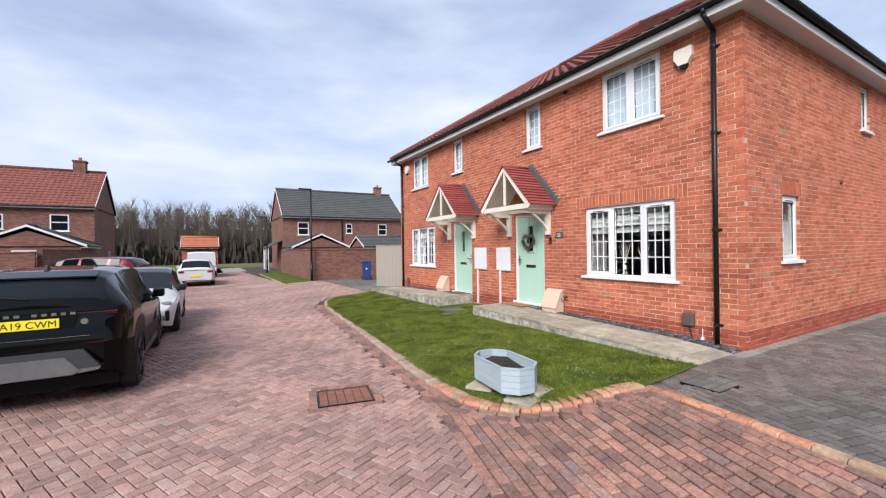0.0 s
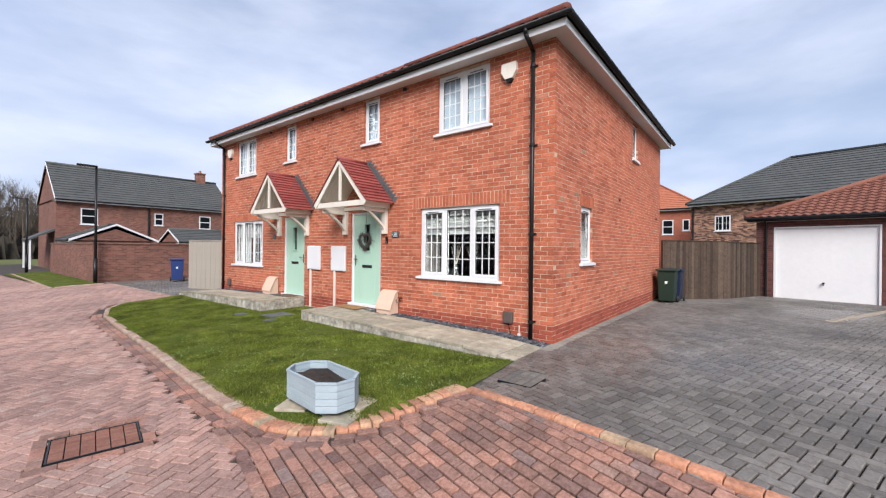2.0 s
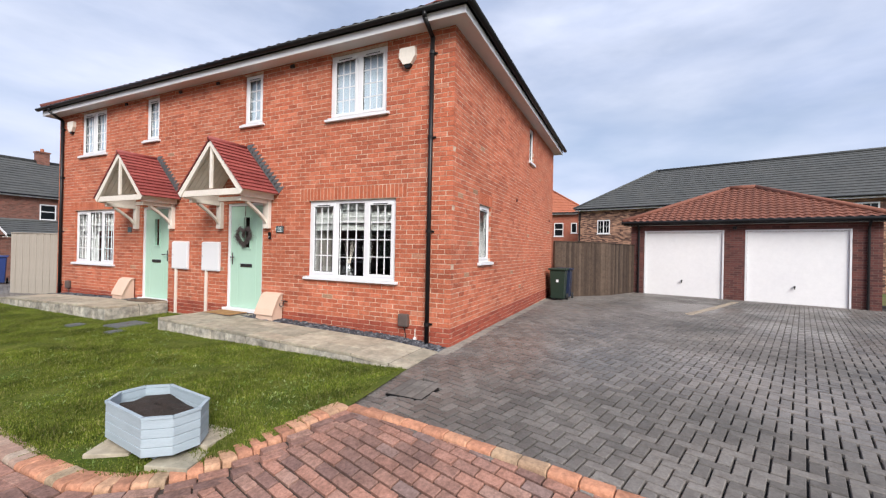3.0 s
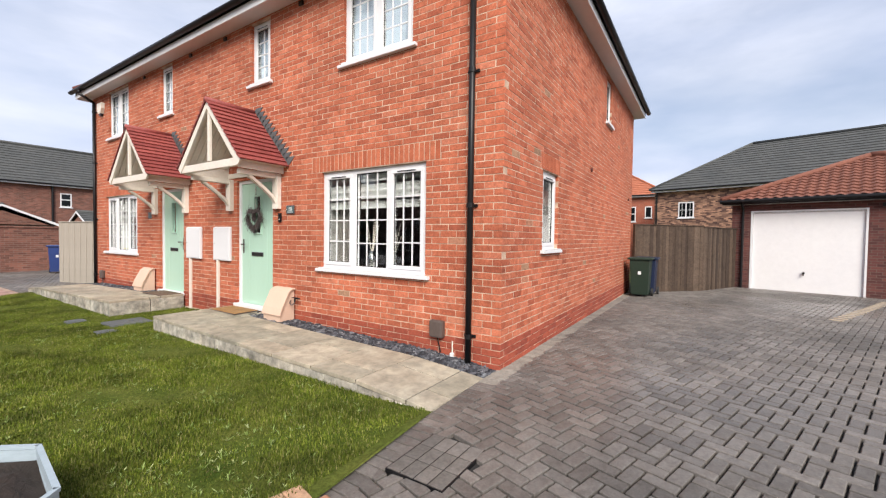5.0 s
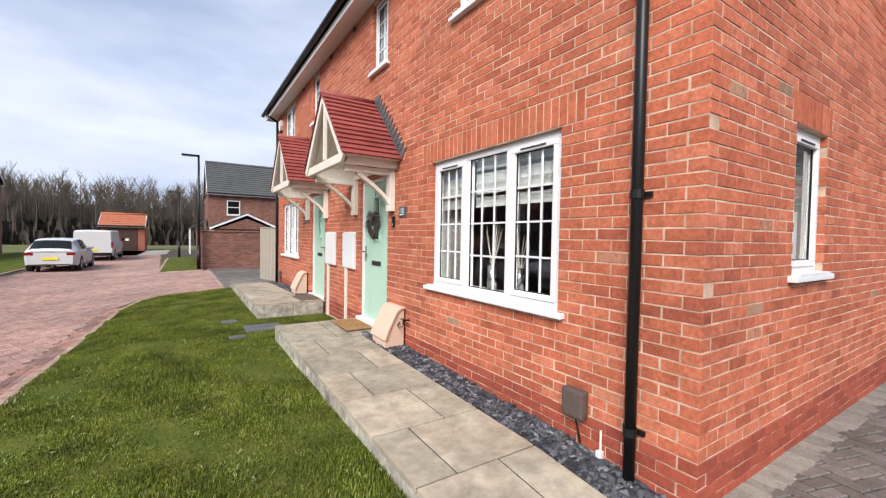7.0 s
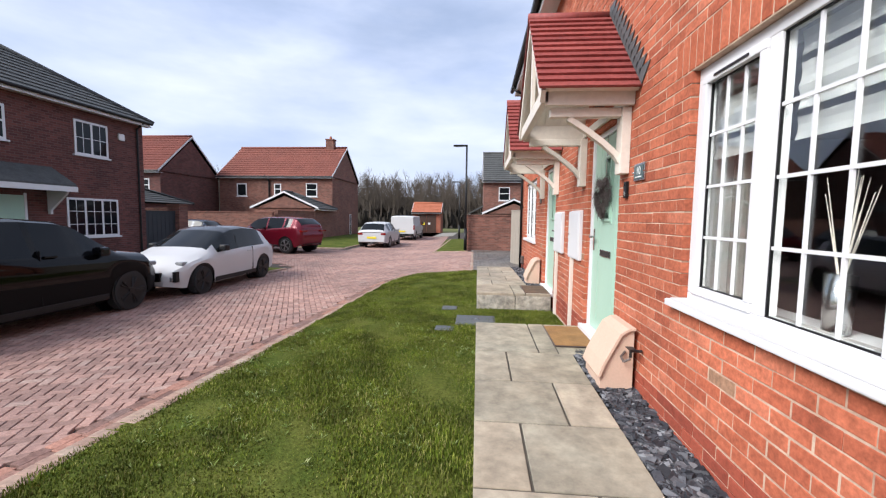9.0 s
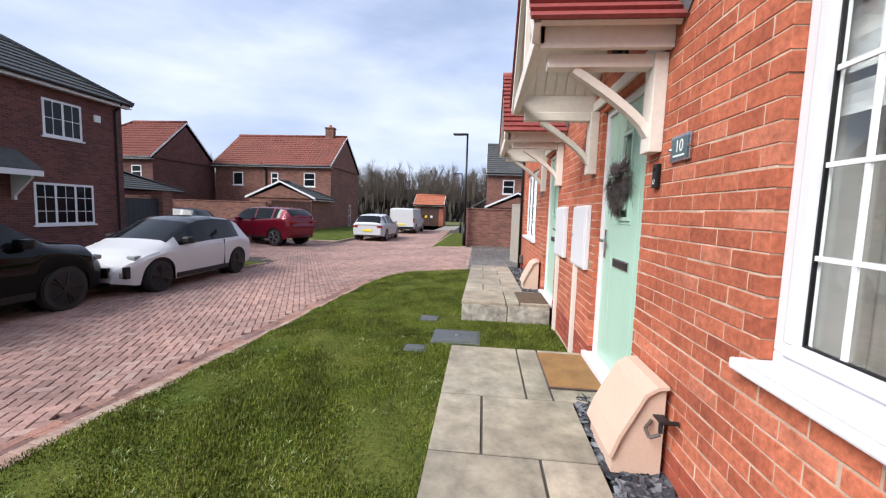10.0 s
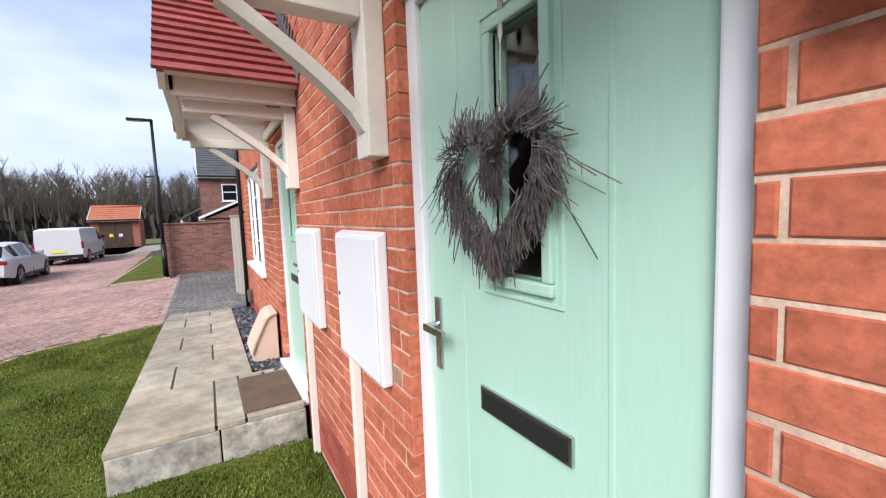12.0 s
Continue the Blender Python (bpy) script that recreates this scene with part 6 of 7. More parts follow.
def simple_window(parent, u, z, w, h, d, face, bars=1, sillmat=None):
    """A far window set into the front (face 'f', local y = d) or an end (face 'e', local x = d) of a house."""
    s = sub("window", parent)

    def bx(bm, a, b, da, db, za, zb):
        if face == "f":
            bm_box(bm, a, d + da, za, b, d + db, zb)
        else:
            lo, hi = sorted((d - da, d - db))
            bm_box(bm, lo, a, za, hi, b, zb)

    f = 0.07
    bm = bmesh.new()
    bx(bm, u - w / 2, u + w / 2, -0.02, 0.06, z, z + f)
    bx(bm, u - w / 2, u + w / 2, -0.02, 0.06, z + h - f, z + h)
    bx(bm, u - w / 2, u - w / 2 + f, -0.02, 0.06, z + f, z + h - f)
    bx(bm, u + w / 2 - f, u + w / 2, -0.02, 0.06, z + f, z + h - f)
    if bars == 1:
        bx(bm, u - w / 2 + f, u + w / 2 - f, -0.025, 0.06, z + h * 0.5, z + h * 0.5 + 0.06)
    elif bars > 1:
        for k in range(1, bars):
            uc = u - w / 2 + w * k / bars
            bx(bm, uc - 0.035, uc + 0.035, -0.02, 0.06, z + f, z + h - f)
    part("window_frame", bm, M_UPVC, s)
    bm = bmesh.new()
    bx(bm, u - w / 2 + f, u + w / 2 - f, -0.010, -0.003, z + f, z + h - f)
    part("pane", bm, M_CARGLASS, s)
    bm = bmesh.new()
    bx(bm, u - w / 2 - 0.06, u + w / 2 + 0.06, -0.06, 0.02, z - 0.05, z)
    part("window_sill", bm, M_UPVC, s)
    if bars > 1:
        bm = bmesh.new()
        for k in range(bars):
            a, b = u - w / 2 + w * k / bars + 0.05, u - w / 2 + w * (k + 1) / bars - 0.05
            bx(bm, (a + b) / 2 - 0.01, (a + b) / 2 + 0.01, -0.018, -0.0105, z + f, z + h - f)
            for r in (0.5,) if h < 1.2 else (0.33, 0.66):
                bx(bm, a, b, -0.017, -0.0105, z + h * r - 0.01, z + h * r + 0.01)
        part("glazing_bar", bm, M_UPVC, s)


# the pair of garages, its front turned a little to the house
gar = thing("double_garage", "red brick double garage with two white doors and hipped tiled roof", "garage", (18.85, 0.28, 0.0), -90 - 13.5)
GL, GD = 6.95, 6.0
dz = 0.04
bm = bmesh.new()
opens = [(0.50, 3.08, -0.2, 2.50), (3.68, 6.30, -0.2, 2.50)]
wall_slabs(bm, GL, -0.2, 2.72, 0.0, 0.22, opens, lambda u, dd, z: (u, dd, z))
part("front_wall", bm, M_FBRICK_DARK, gar)
part("end_wall", box(0, 0.22, -0.2, 0.22, GD, 2.72), M_FBRICK_DARK, gar)
part("end_wall", box(GL - 0.22, 0.22, -0.2, GL, GD, 2.72), M_FBRICK_DARK, gar)
part("back_wall", box(0.22, GD - 0.22, -0.2, GL - 0.22, GD, 2.72), M_FBRICK_DARK, gar)
hip_roof(gar, -0.25, GL + 0.25, -0.30, GD + 0.3, 2.82, radians(24.5), pieces("orange brown pantile", [(0, rgb(0.165, 0.066, 0.047)), (1, rgb(0.25, 0.102, 0.072))], patch=0.3), wave=0.035, ridge_axis="x", pu=0.23, course=0.27, seg=8)
part("fascia", box(-0.22, -0.27, 2.70, GL + 0.22, -0.24, 2.80), M_BLACKP, gar)
part("soffit", box(-0.22, -0.24, 2.70, GL + 0.22, -0.002, 2.72), M_SOFFIT, gar)
bm = bmesh.new()
bm_cyl(bm, (-0.28, -0.32, 2.80), (GL + 0.28, -0.32, 2.80), 0.055, 10)
part("gutter", bm, M_BLACKP, gar)
for u in (0.30, GL - 0.3):
    part("downpipe", tube([(u, -0.05, 0.0), (u, -0.05, 2.55), (u, -0.3, 2.75)], 0.035, 10), M_BLACKP, gar)
part("lamp_housing", box(3.32, -0.10, 2.52, 3.44, -0.002, 2.62, 0.01), M_BLACKP, gar)
for a, b, c, e in opens:
    dd = sub("garage_door", gar, (0, 0, 0), "white panelled up-and-over garage door")
    bm = bmesh.new()
    bm_box(bm, a, 0.0 - 0.01, 0.0, a + 0.05, 0.10, e, None, 0.004)
    bm_box(bm, b - 0.05, -0.01, 0.0, b, 0.10, e, None, 0.004)
    bm_box(bm, a + 0.05, -0.01, e - 0.05, b - 0.05, 0.10, e, None, 0.004)
    part("door_frame", bm, M_UPVC, dd)
    bm = box(a + 0.055, 0.045, dz, b - 0.055, 0.08, e - 0.055, 0.004)
    part("door_panel", bm, M_WHITEDOOR, dd)
    bm = cyl(((a + b) / 2, 0.05, 0.62), ((a + b) / 2, -0.01, 0.62), 0.03, 12)
    bm_box(bm, (a + b) / 2 - 0.012, -0.03, 0.54, (a + b) / 2 + 0.012, -0.008, 0.64)
    part("door_handle", bm, M_BLACKP, dd)
M_MARKER = surf("worn buff block", (0.50, 0.42, 0.32), (0.34, 0.27, 0.20), 0.85, big=4, fine=40, bump=0.3)
bmk = thing("bay_marking", "row of buff blocks set in the grey drive", "paving", (0, 0, 0), 0, kind="structure")
for i in range(16):
    x, y = 12.85 + i * 0.282, -1.08 - i * 0.117
    ob = new("marker_block", mesh_of("marker_block", box(-0.095, -0.05, -0.02, 0.095, 0.05, 0.0, 0.005), M_MARKER) if i == 0 else bpy.data.meshes["marker_block"])
    ob.matrix_basis = pose(x, y, G(x, y) + 0.012, 0, 0, 68)
    ob.parent = bmk


# ---- houses further off ----
def far_house(name, label, x, y, rz, L, D, ze, zr_pitch, wall, roof, hips, wins, end_wins=(), chimney=None, base=-0.4, ridge=None, wave=0.0):
    h = thing(name, label, "house", (x, y, 0), rz)
    part("wall", box(0, 0, base, L, D, ze - 0.05), wall, h)
    H = hip_roof(h, -0.25 if hips[0] else -0.09, L + (0.25 if hips[1] else 0.09), -0.3, D + 0.3, ze, zr_pitch, roof, wave=wave, hips=hips, ridge_mat=ridge or roof, ridge_axis="x", pu=0.3, course=0.33, seg=4 if wave else 1)
    zrr = ze + H
    for k, u in ((0, 0.0), (1, L)):
        if not hips[k]:
            e = 0.0
            pts = [(u, 0.0, ze - 0.06), (u, D, ze - 0.06), (u, D / 2, zrr - 0.30)]
            s = 1 if k == 0 else -1
            part("gable", extrude_poly(pts, Vector((0.2 * s, 0, 0))), wall, h)
            o = u - 0.115 * s
            for y0_, y1_ in ((-0.3, D / 2), (D + 0.3, D / 2)):
                pts = [(o, y0_, ze - 0.09), (o, y1_, zrr - 0.07), (o, y1_, zrr + 0.05), (o, y0_, ze + 0.05)]
                part("barge_board", extrude_poly(pts, Vector((0.03 * s, 0, 0))), M_UPVC, h)
    part("fascia", box(-0.08, -0.30, ze - 0.16, L + 0.08, -0.27, ze - 0.03), M_UPVC, h)
    part("soffit", box(-0.2, -0.27, ze - 0.14, L + 0.2, 0.0, ze - 0.12), M_SOFFIT, h)
    part("gutter", cyl((-0.1, -0.36, ze - 0.03), (L + 0.1, -0.36, ze - 0.03), 0.055, 8), M_BLACKP, h)
    for (u, z, w, hh, b) in wins:
        simple_window(h, u, z, w, hh, 0.0, "f", b)
    for (k, v, z, w, hh, b) in end_wins:
        simple_window(h, v, z, w, hh, 0.0 if k == 0 else L, "e" if k == 1 else "e", b)
    if chimney is not None:
        c = sub("chimney", h)
        part("stack", box(chimney - 0.35, D / 2 - 0.3, zrr - 0.5, chimney + 0.35, D / 2 + 0.3, zrr + 0.75), wall, c)
        part("stack_cap", box(chimney - 0.4, D / 2 - 0.35, zrr + 0.70, chimney + 0.4, D / 2 + 0.35, zrr + 0.80), wall, c)
        part("pot", cyl((chimney, D / 2, zrr + 0.8), (chimney, D / 2, zrr + 1.05), 0.12, 10, 0.10), M_ORTILE, c)
    return h


# dark brick house across the road: front faces +x
dh = far_house("dark_brick_house", "dark red-brown brick house with grey hipped roof and mint door", -8.15, 6.6, 90, 11.75, 8.5, 5.15, radians(33), M_FBRICK_DARK, M_GREYTILE, (True, True), [])
for u0, z, w, hh, b in ((15.2, 0.73, 1.9, 1.33, 3), (15.57, 3.52, 1.23, 1.16, 2), (13.0, 3.60, 0.6, 1.0, 1), (11.0, 3.52, 1.23, 1.16, 2), (8.2, 3.52, 1.23, 1.16, 2), (10.2, 0.73, 1.9, 1.33, 3)):
    simple_window(dh, u0 + w / 2 - 6.6, z, w, hh, 0.0, "f", b)
dd = sub("front_door", dh)
part("door_leaf", box(6.45, -0.02, 0.0, 7.35, 0.03, 2.05), M_MINT, dd)
part("door_frame", box(6.38, -0.03, -0.05, 6.449, 0.03, 2.12), M_UPVC, dd)
part("door_frame", box(7.351, -0.03, -0.05, 7.42, 0.03, 2.12), M_UPVC, dd)
dc = sub("door_canopy", dh)
vs = [(5.7, -0.85, 2.42), (8.2, -0.85, 2.42), (8.2, 0.0, 2.98), (5.7, 0.0, 2.98), (5.7, -0.85, 2.34), (8.2, -0.85, 2.34), (8.2, 0.0, 2.85), (5.7, 0.0, 2.85)]
raw("canopy_tiles", vs, [(0, 1, 2, 3), (4, 7, 6, 5), (0, 4, 5, 1), (1, 5, 6, 2), (0, 3, 7, 4)], M_GREYTILE, dc)
part("fascia", box(5.7, -0.88, 2.20, 8.2, -0.80, 2.36), M_UPVC, dc)
for u in (6.0, 8.0):
    part("gallows_bracket", extrude_poly([(u, -0.02, 1.5), (u, -0.02, 2.25), (u, -0.7, 2.25), (u, -0.7, 2.15), (u, -0.12, 1.62), (u, -0.12, 1.5)], Vector((0.07, 0, 0))), M_UPVC, dc)
part("downpipe", tube([(11.45, -0.05, 0), (11.45, -0.05, 4.85), (11.45, -0.35, 5.1)], 0.035, 8), M_BLACKP, dh)
part("alarm_box", box(10.62, -0.07, 4.28, 10.86, 0.0, 4.52, 0.02), M_UPVC, dh)

big = far_house("red_roof_house", "brown-red brick house with orange-red tiled gable roof and chimney", -16.3, 35.3, 0, 9.7, 7.0, 4.78, radians(37), M_FBRICK_BROWN, M_TILE, (False, False),
                [(1.95, 3.15, 0.85, 1.05, 0), (5.05, 3.25, 0.6, 0.95, 1), (7.95, 3.15, 0.95, 1.1, 1)], chimney=8.3, wave=0.04, base=-0.8)
part("soil_pipe", tube([(4.35, -0.08, 1.5), (4.35, -0.08, 4.4), (4.1, -0.3, 4.9)], 0.06, 8), M_BLACKP, big)
simple_window(big, 4.6, -0.1, 0.5, 1.9, 9.7, "e", 1)
ann = thing("garage_annex", "low brown brick annex with grey tiled roof and white boards", "annex", (-6.6, 32.4, 0), 90)
far = far_house("low_garage", "low brown brick outbuilding with grey gable roof", -6.55, 31.6, 90, 3.6, 4.6, 2.15, radians(24), M_FBRICK_BROWN, M_GREYTILE, (False, True), [], base=-0.8)
bpy.data.objects.remove(ann)
simple_window(far, 2.3, 1.55, 1.3, 0.35, 0.0, "e", 2)
mid = far_house("dark_gable_house", "dark brown brick gable house with orange-red tiled roof", -24.5, 29.8, 0, 7.5, 6.4, 4.6, radians(40), M_FBRICK_DARK, M_TILE, (True, False), [(3.6, 3.0, 0.7, 0.95, 1), (6.3, 3.1, 0.75, 0.95, 1)], wave=0.04)
gar3 = far_house("small_garage", "low dark brick garage with grey-green hipped roof and white door", -19.4, 23.6, 0, 5.0, 5.4, 2.25, radians(24), M_FBRICK_DARK, M_GREYTILE, (True, True), [])
part("garage_door", box(1.0, -0.04, -0.2, 3.9, 0.0, 2.0), M_WHITEDOOR, gar3)


def brick_wall(p, q, h, mat, label, base=-0.3, cap=True, th=0.22):
    p, q = Vector(p), Vector(q)
    L = (q - p).length
    t = thing("garden_wall", label, "wall", (p.x, p.y, 0), math.degrees(math.atan2(q.y - p.y, q.x - p.x)))
    part("brickwork", box(0, -th / 2, base, L, th / 2, h), mat, t)
    if cap:
        part("coping", box(-0.03, -th / 2 - 0.03, h, L + 0.03, th / 2 + 0.03, h + 0.06, 0.01), mat, t)
    return t


brick_wall((-13.5, 27.0), (-7.3, 27.0), 1.72, M_FBRICK_BROWN, "brown brick garden wall behind parked cars", -0.6)
brick_wall((-7.2, 27.2), (-6.6, 31.4), 1.85, M_FBRICK_BROWN, "brown brick garden wall joining the outbuilding", -0.6)
brick_wall((-8.65, 20.4), (-8.1, 20.4), 1.95, M_FBRICK_BROWN, "square brown brick gate pier", -0.4, th=0.55)
brick_wall((-8.4, 20.7), (-11.9, 22.2), 1.80, M_FBRICK_BROWN, "brown brick garden wall beside the gate", -0.5)
board_fence((-8.3, 18.4), (-8.3, 20.12), 1.78, surf("dark grey painted gate", (0.03, 0.035, 0.04), (0.025, 0.03, 0.035), 0.6, bump=0.1), "dark grey boarded side gate", "side_gate")

fh = far_house("grey_roof_house", "brown-red brick house with grey tiled gable roof and chimney", 5.75, 38.0, 0, 11.6, 7.0, 4.78, radians(37), M_FBRICK_BROWN, M_GREYTILE, (False, False),
               [(1.75, 3.1, 0.95, 1.15, 1), (6.0, 3.25, 0.6, 0.95, 1), (9.4, 3.1, 0.9, 1.1, 1)], chimney=10.3, base=-0.6)
part("soil_pipe", tube([(5.3, -0.08, 1.5), (5.3, -0.08, 4.9)], 0.06, 8), M_BLACKP, fh)
po = sub("side_porch", fh)
raw("porch_roof", [(-1.3, 0.2, 2.0), (0, 0.2, 2.75), (0, 3.2, 2.75), (-1.3, 3.2, 2.0), (-1.3, 0.2, 1.9), (0, 0.2, 2.6), (0, 3.2, 2.6), (-1.3, 3.2, 1.9)], [(0, 3, 2, 1), (4, 5, 6, 7), (0, 1, 5, 4), (3, 7, 6, 2), (0, 4, 7, 3)], M_GREYTILE, po)
for yy in (0.3, 1.6, 3.1):
    part("porch_post", box(-1.25, yy - 0.05, -0.4, -1.15, yy + 0.05, 2.0), M_UPVC, po)
fg = far_house("low_garage", "low brown brick garage with grey gable roof and white boards", 5.9, 36.6, -90, 3.6, 4.0, 1.95, radians(24), M_FBRICK_BROWN, M_GREYTILE, (True, False), [], base=-0.5)
fg2 = far_house("lean_outbuilding", "low brick outbuilding with grey tiled roof", 11.8, 34.0, 0, 6.0, 3.6, 1.95, radians(24), M_FBRICK_BROWN, M_GREYTILE, (False, False), [], base=-0.5)
brick_wall((4.85, 22.4), (10.6, 22.4), 1.67, M_FBRICK_BROWN, "brown-red brick garden wall beyond the side driveway")
brick_wall((4.85, 22.52), (4.95, 33.0), 1.67, M_FBRICK_BROWN, "brown-red brick garden wall beside a verge", -0.5)

ss = far_house("substation", "small orange brick substation with orange tiled roof", -2.35, 50.0, 0, 3.3, 3.0, 2.2, radians(32), M_FBRICK_RED, M_ORTILE, (False, False), [], base=-0.6)
bm = bmesh.new()
bm_box(bm, 0.55, -0.04, -0.3, 1.62, 0.0, 1.9)
bm_box(bm, 1.66, -0.04, -0.3, 2.75, 0.0, 1.9)
part("double_door", bm, M_STAINED, ss)
part("warning_sign", box(1.2, -0.06, 0.75, 1.45, -0.041, 1.0), M_YELLOW, ss)
part("warning_sign", box(1.85, -0.06, 0.75, 2.1, -0.041, 1.0), M_UPVC, ss)

terr = far_house("terrace_behind", "multi-coloured brick terrace with slate grey hipped roof", 33.0, 3.9, -90 - 15.6, 34.0, 8.6, 4.85, radians(34), M_FBRICK_MULTI, M_GREYTILE, (True, True),
                 [(1.9, 3.0, 0.9, 1.0, 2), (5.6, 3.5, 1.3, 1.0, 2), (15.0, 3.5, 1.3, 1.0, 2), (19.0, 3.5, 0.7, 1.0, 1), (24.0, 3.5, 1.3, 1.0, 2)])
part("downpipe", tube([(0.15, -0.06, 0), (0.15, -0.06, 4.8)], 0.05, 8), M_BLACKP, terr)
rb = far_house("red_house_behind", "red brick house with orange hipped roof seen past the corner", 38.0, 15.0, -90, 11.3, 8.0, 5.1, radians(33), M_FBRICK_RED, M_ORTILE, (True, True), [(8.9, 3.0, 0.8, 1.2, 1), (10.2, 3.3, 0.5, 0.9, 0)])

# street lamps
def street_lamp(x, y, h, rz, label):
    t = thing("street_lamp", label, "street lamp", (x, y, G(x, y) - 0.05), rz, "street lamps")
    part("column", cyl((0, 0, 0), (0, 0, h), 0.055, 12, 0.04), M_BLACKP, t, smooth=True)
    part("column_base", cyl((0, 0, 0), (0, 0, 1.1), 0.075, 12), M_BLACKP, t, smooth=True)
    part("lamp_head", box(-0.62, -0.09, h - 0.02, 0.04, 0.09, h + 0.05, 0.02), M_BLACKP, t)
    part("lens", box(-0.58, -0.07, h - 0.035, -0.2, 0.07, h - 0.021), M_LAMPGLASS, t)


street_lamp(4.72, 22.05, 4.92, 0, "tall black street lamp beside the brick wall")
street_lamp(3.9, 33.5, 4.3, 0, "slim black street lamp on the far verge")

# verges
def verge(name, pts, label, dz=0.03):
    bm = bmesh.new()
    vs = [bm.verts.new((x, y, 0)) for x, y in pts]
    bm.faces.new(vs)
    bmesh.ops.subdivide_edges(bm, edges=bm.edges[:], cuts=3, use_grid_fill=True)
    bmesh.ops.triangulate(bm, faces=bm.faces[:])
    for v in bm.verts:
        v.co.z = G(v.co.x, v.co.y) + dz
    ob = part(name, bm, M_GRASSBED, None, label, kind="structure")
    return ob


verge("verge_right", [(3.35, 21.5), (4.74, 21.5), (4.74, 33.0), (3.0, 33.0)], "grass verge beside the garden wall")
verge("verge_left", [(-2.9, -8), (-2.9, 14.2), (-5.8, 14.2), (-7.3, 14.2), (-7.3, -8)], "front lawn of the dark brick house")
verge("verge_mid", [(-2.6, 14.75), (-1.1, 14.75), (-0.95, 15.6), (-2.6, 15.9)], "small grass island by the side street")
verge("verge_far_left", [(-6.3, 24.4), (-2.0, 24.4), (-1.9, 40), (-6.3, 44)], "grass verge before the far house")
patch("far_path", -2.6, 3.0, 40, 50, 0.0, M_CONC, "pale path to the substation", 2.0)
vk = thing("verge_kerb", "pale red kerb blocks along the verges", "kerb", kind="structure")
for pts in ([(3.30, 33.0), (3.30, 21.43), (4.8, 21.43)], [(-2.84, 14.2), (-2.84, -7)], [(-2.70, 14.2), (-2.70, -7)], [(-2.7, 14.68), (-1.08, 14.68), (-0.9, 15.6)], [(-1.95, 36), (-1.95, 24.35), (-6.3, 24.35)], [(5.08, 21.3), (5.15, 14.5)]):
    d = 0.1
    while True:
        q = along(pts, d)
        if q is None:
            break
        ob = new("kerb_block", KM_P)
        ob.matrix_basis = Matrix.Translation((q[0], q[1], G(q[0], q[1]) + (0.04 if pts[0][0] != 5.08 else 0.004))) @ Euler((0, 0, q[2])).to_matrix().to_4x4()
        ob.parent = vk
        d += 0.212
for x, y, l in ((-6.9, 14.9, "pale concrete doorstep path of the dark brick house"),):
    patch("front_path", -7.9, -5.4, 14.3, 16.0, 0.01, M_CONC, l, 0.8)

# ---- woods ----
def bare_tree(verts, faces, x, y, h, rt):
    def limb(a, b, r0, r1, seg):
        d = (b - a)
        if d.length < 1e-4:
            return
        d.normalize()
        u = d.orthogonal().normalized()
        v = d.cross(u)
        k = len(verts)
        for p, r in ((a, r0), (b, r1)):
            for i in range(seg):
                an = 6.283 * i / seg
                verts.append(tuple(p + u * r * math.cos(an) + v * r * math.sin(an)))
        for i in range(seg):
            faces.append((k + i, k + (i + 1) % seg, k + seg + (i + 1) % seg, k + seg + i))

    base = Vector((x, y, -0.4))
    top = base + Vector((rt.uniform(-0.5, 0.5), rt.uniform(-0.5, 0.5), h))
    limb(base, base.lerp(top, 0.5), 0.13, 0.085, 4)
    limb(base.lerp(top, 0.5), top, 0.085, 0.015, 3)
    for i in range(15):
        f = rt.uniform(0.28, 0.97)
        p = base.lerp(top, f)
        a = rt.uniform(0, 6.283)
        L = h * rt.uniform(0.12, 0.26) * (1.25 - f)  + 0.5
        q = p + Vector((math.cos(a) * L * 0.6, math.sin(a) * L * 0.6, L * 0.9))
        limb(p, q, 0.045, 0.014, 3)
        for j in range(5):
            g = rt.uniform(0.3, 1.0)
            s = p.lerp(q, g)
            a2 = rt.uniform(0, 6.283)
            l2 = rt.uniform(0.5, 1.3)
            limb(s, s + Vector((math.cos(a2) * l2 * 0.5, math.sin(a2) * l2 * 0.5, l2)), 0.020, 0.006, 3)


rt = random.Random(77)
verts, faces = [], []
for i in range(1350):
    y = rt.uniform(74, 100)
    x = rt.uniform(-105, 60)
    bare_tree(verts, faces, x, y + max(0, (-20 - x)) * -0.25, rt.uniform(7.4, 9.8), rt)
raw("far_woods", verts, faces, M_BARK, None, "belt of bare winter birches behind the field", "stuff")
verts, faces = [], []
rt = random.Random(78)
for i in range(16000):
    x = rt.uniform(-110, 62)
    yy = rt.uniform(70, 104) - max(0, (-20 - x)) * 0.25
    h = rt.uniform(0.6, 4.4) * (0.7 + 0.5 * noise.noise(Vector((x * 0.15, yy * 0.15, 0))))
    a = rt.uniform(0, 6.283)
    w = rt.uniform(0.25, 0.7)
    z = -0.4
    k = len(verts)
    verts += [(x - math.cos(a) * w, yy - math.sin(a) * w, z), (x + math.cos(a) * w, yy + math.sin(a) * w, z), (x + math.cos(a) * w * 0.6, yy + math.sin(a) * w * 0.6 + 0.3, z + h), (x - math.cos(a) * w * 0.3, yy - 0.2, z + h * rt.uniform(0.7, 1.2))]
    faces.append((k, k + 1, k + 2, k + 3))
raw("undergrowth", verts, faces, M_SCRUB, None, "brown scrub and brambles under the birches", "stuff")
verts, faces = [], []
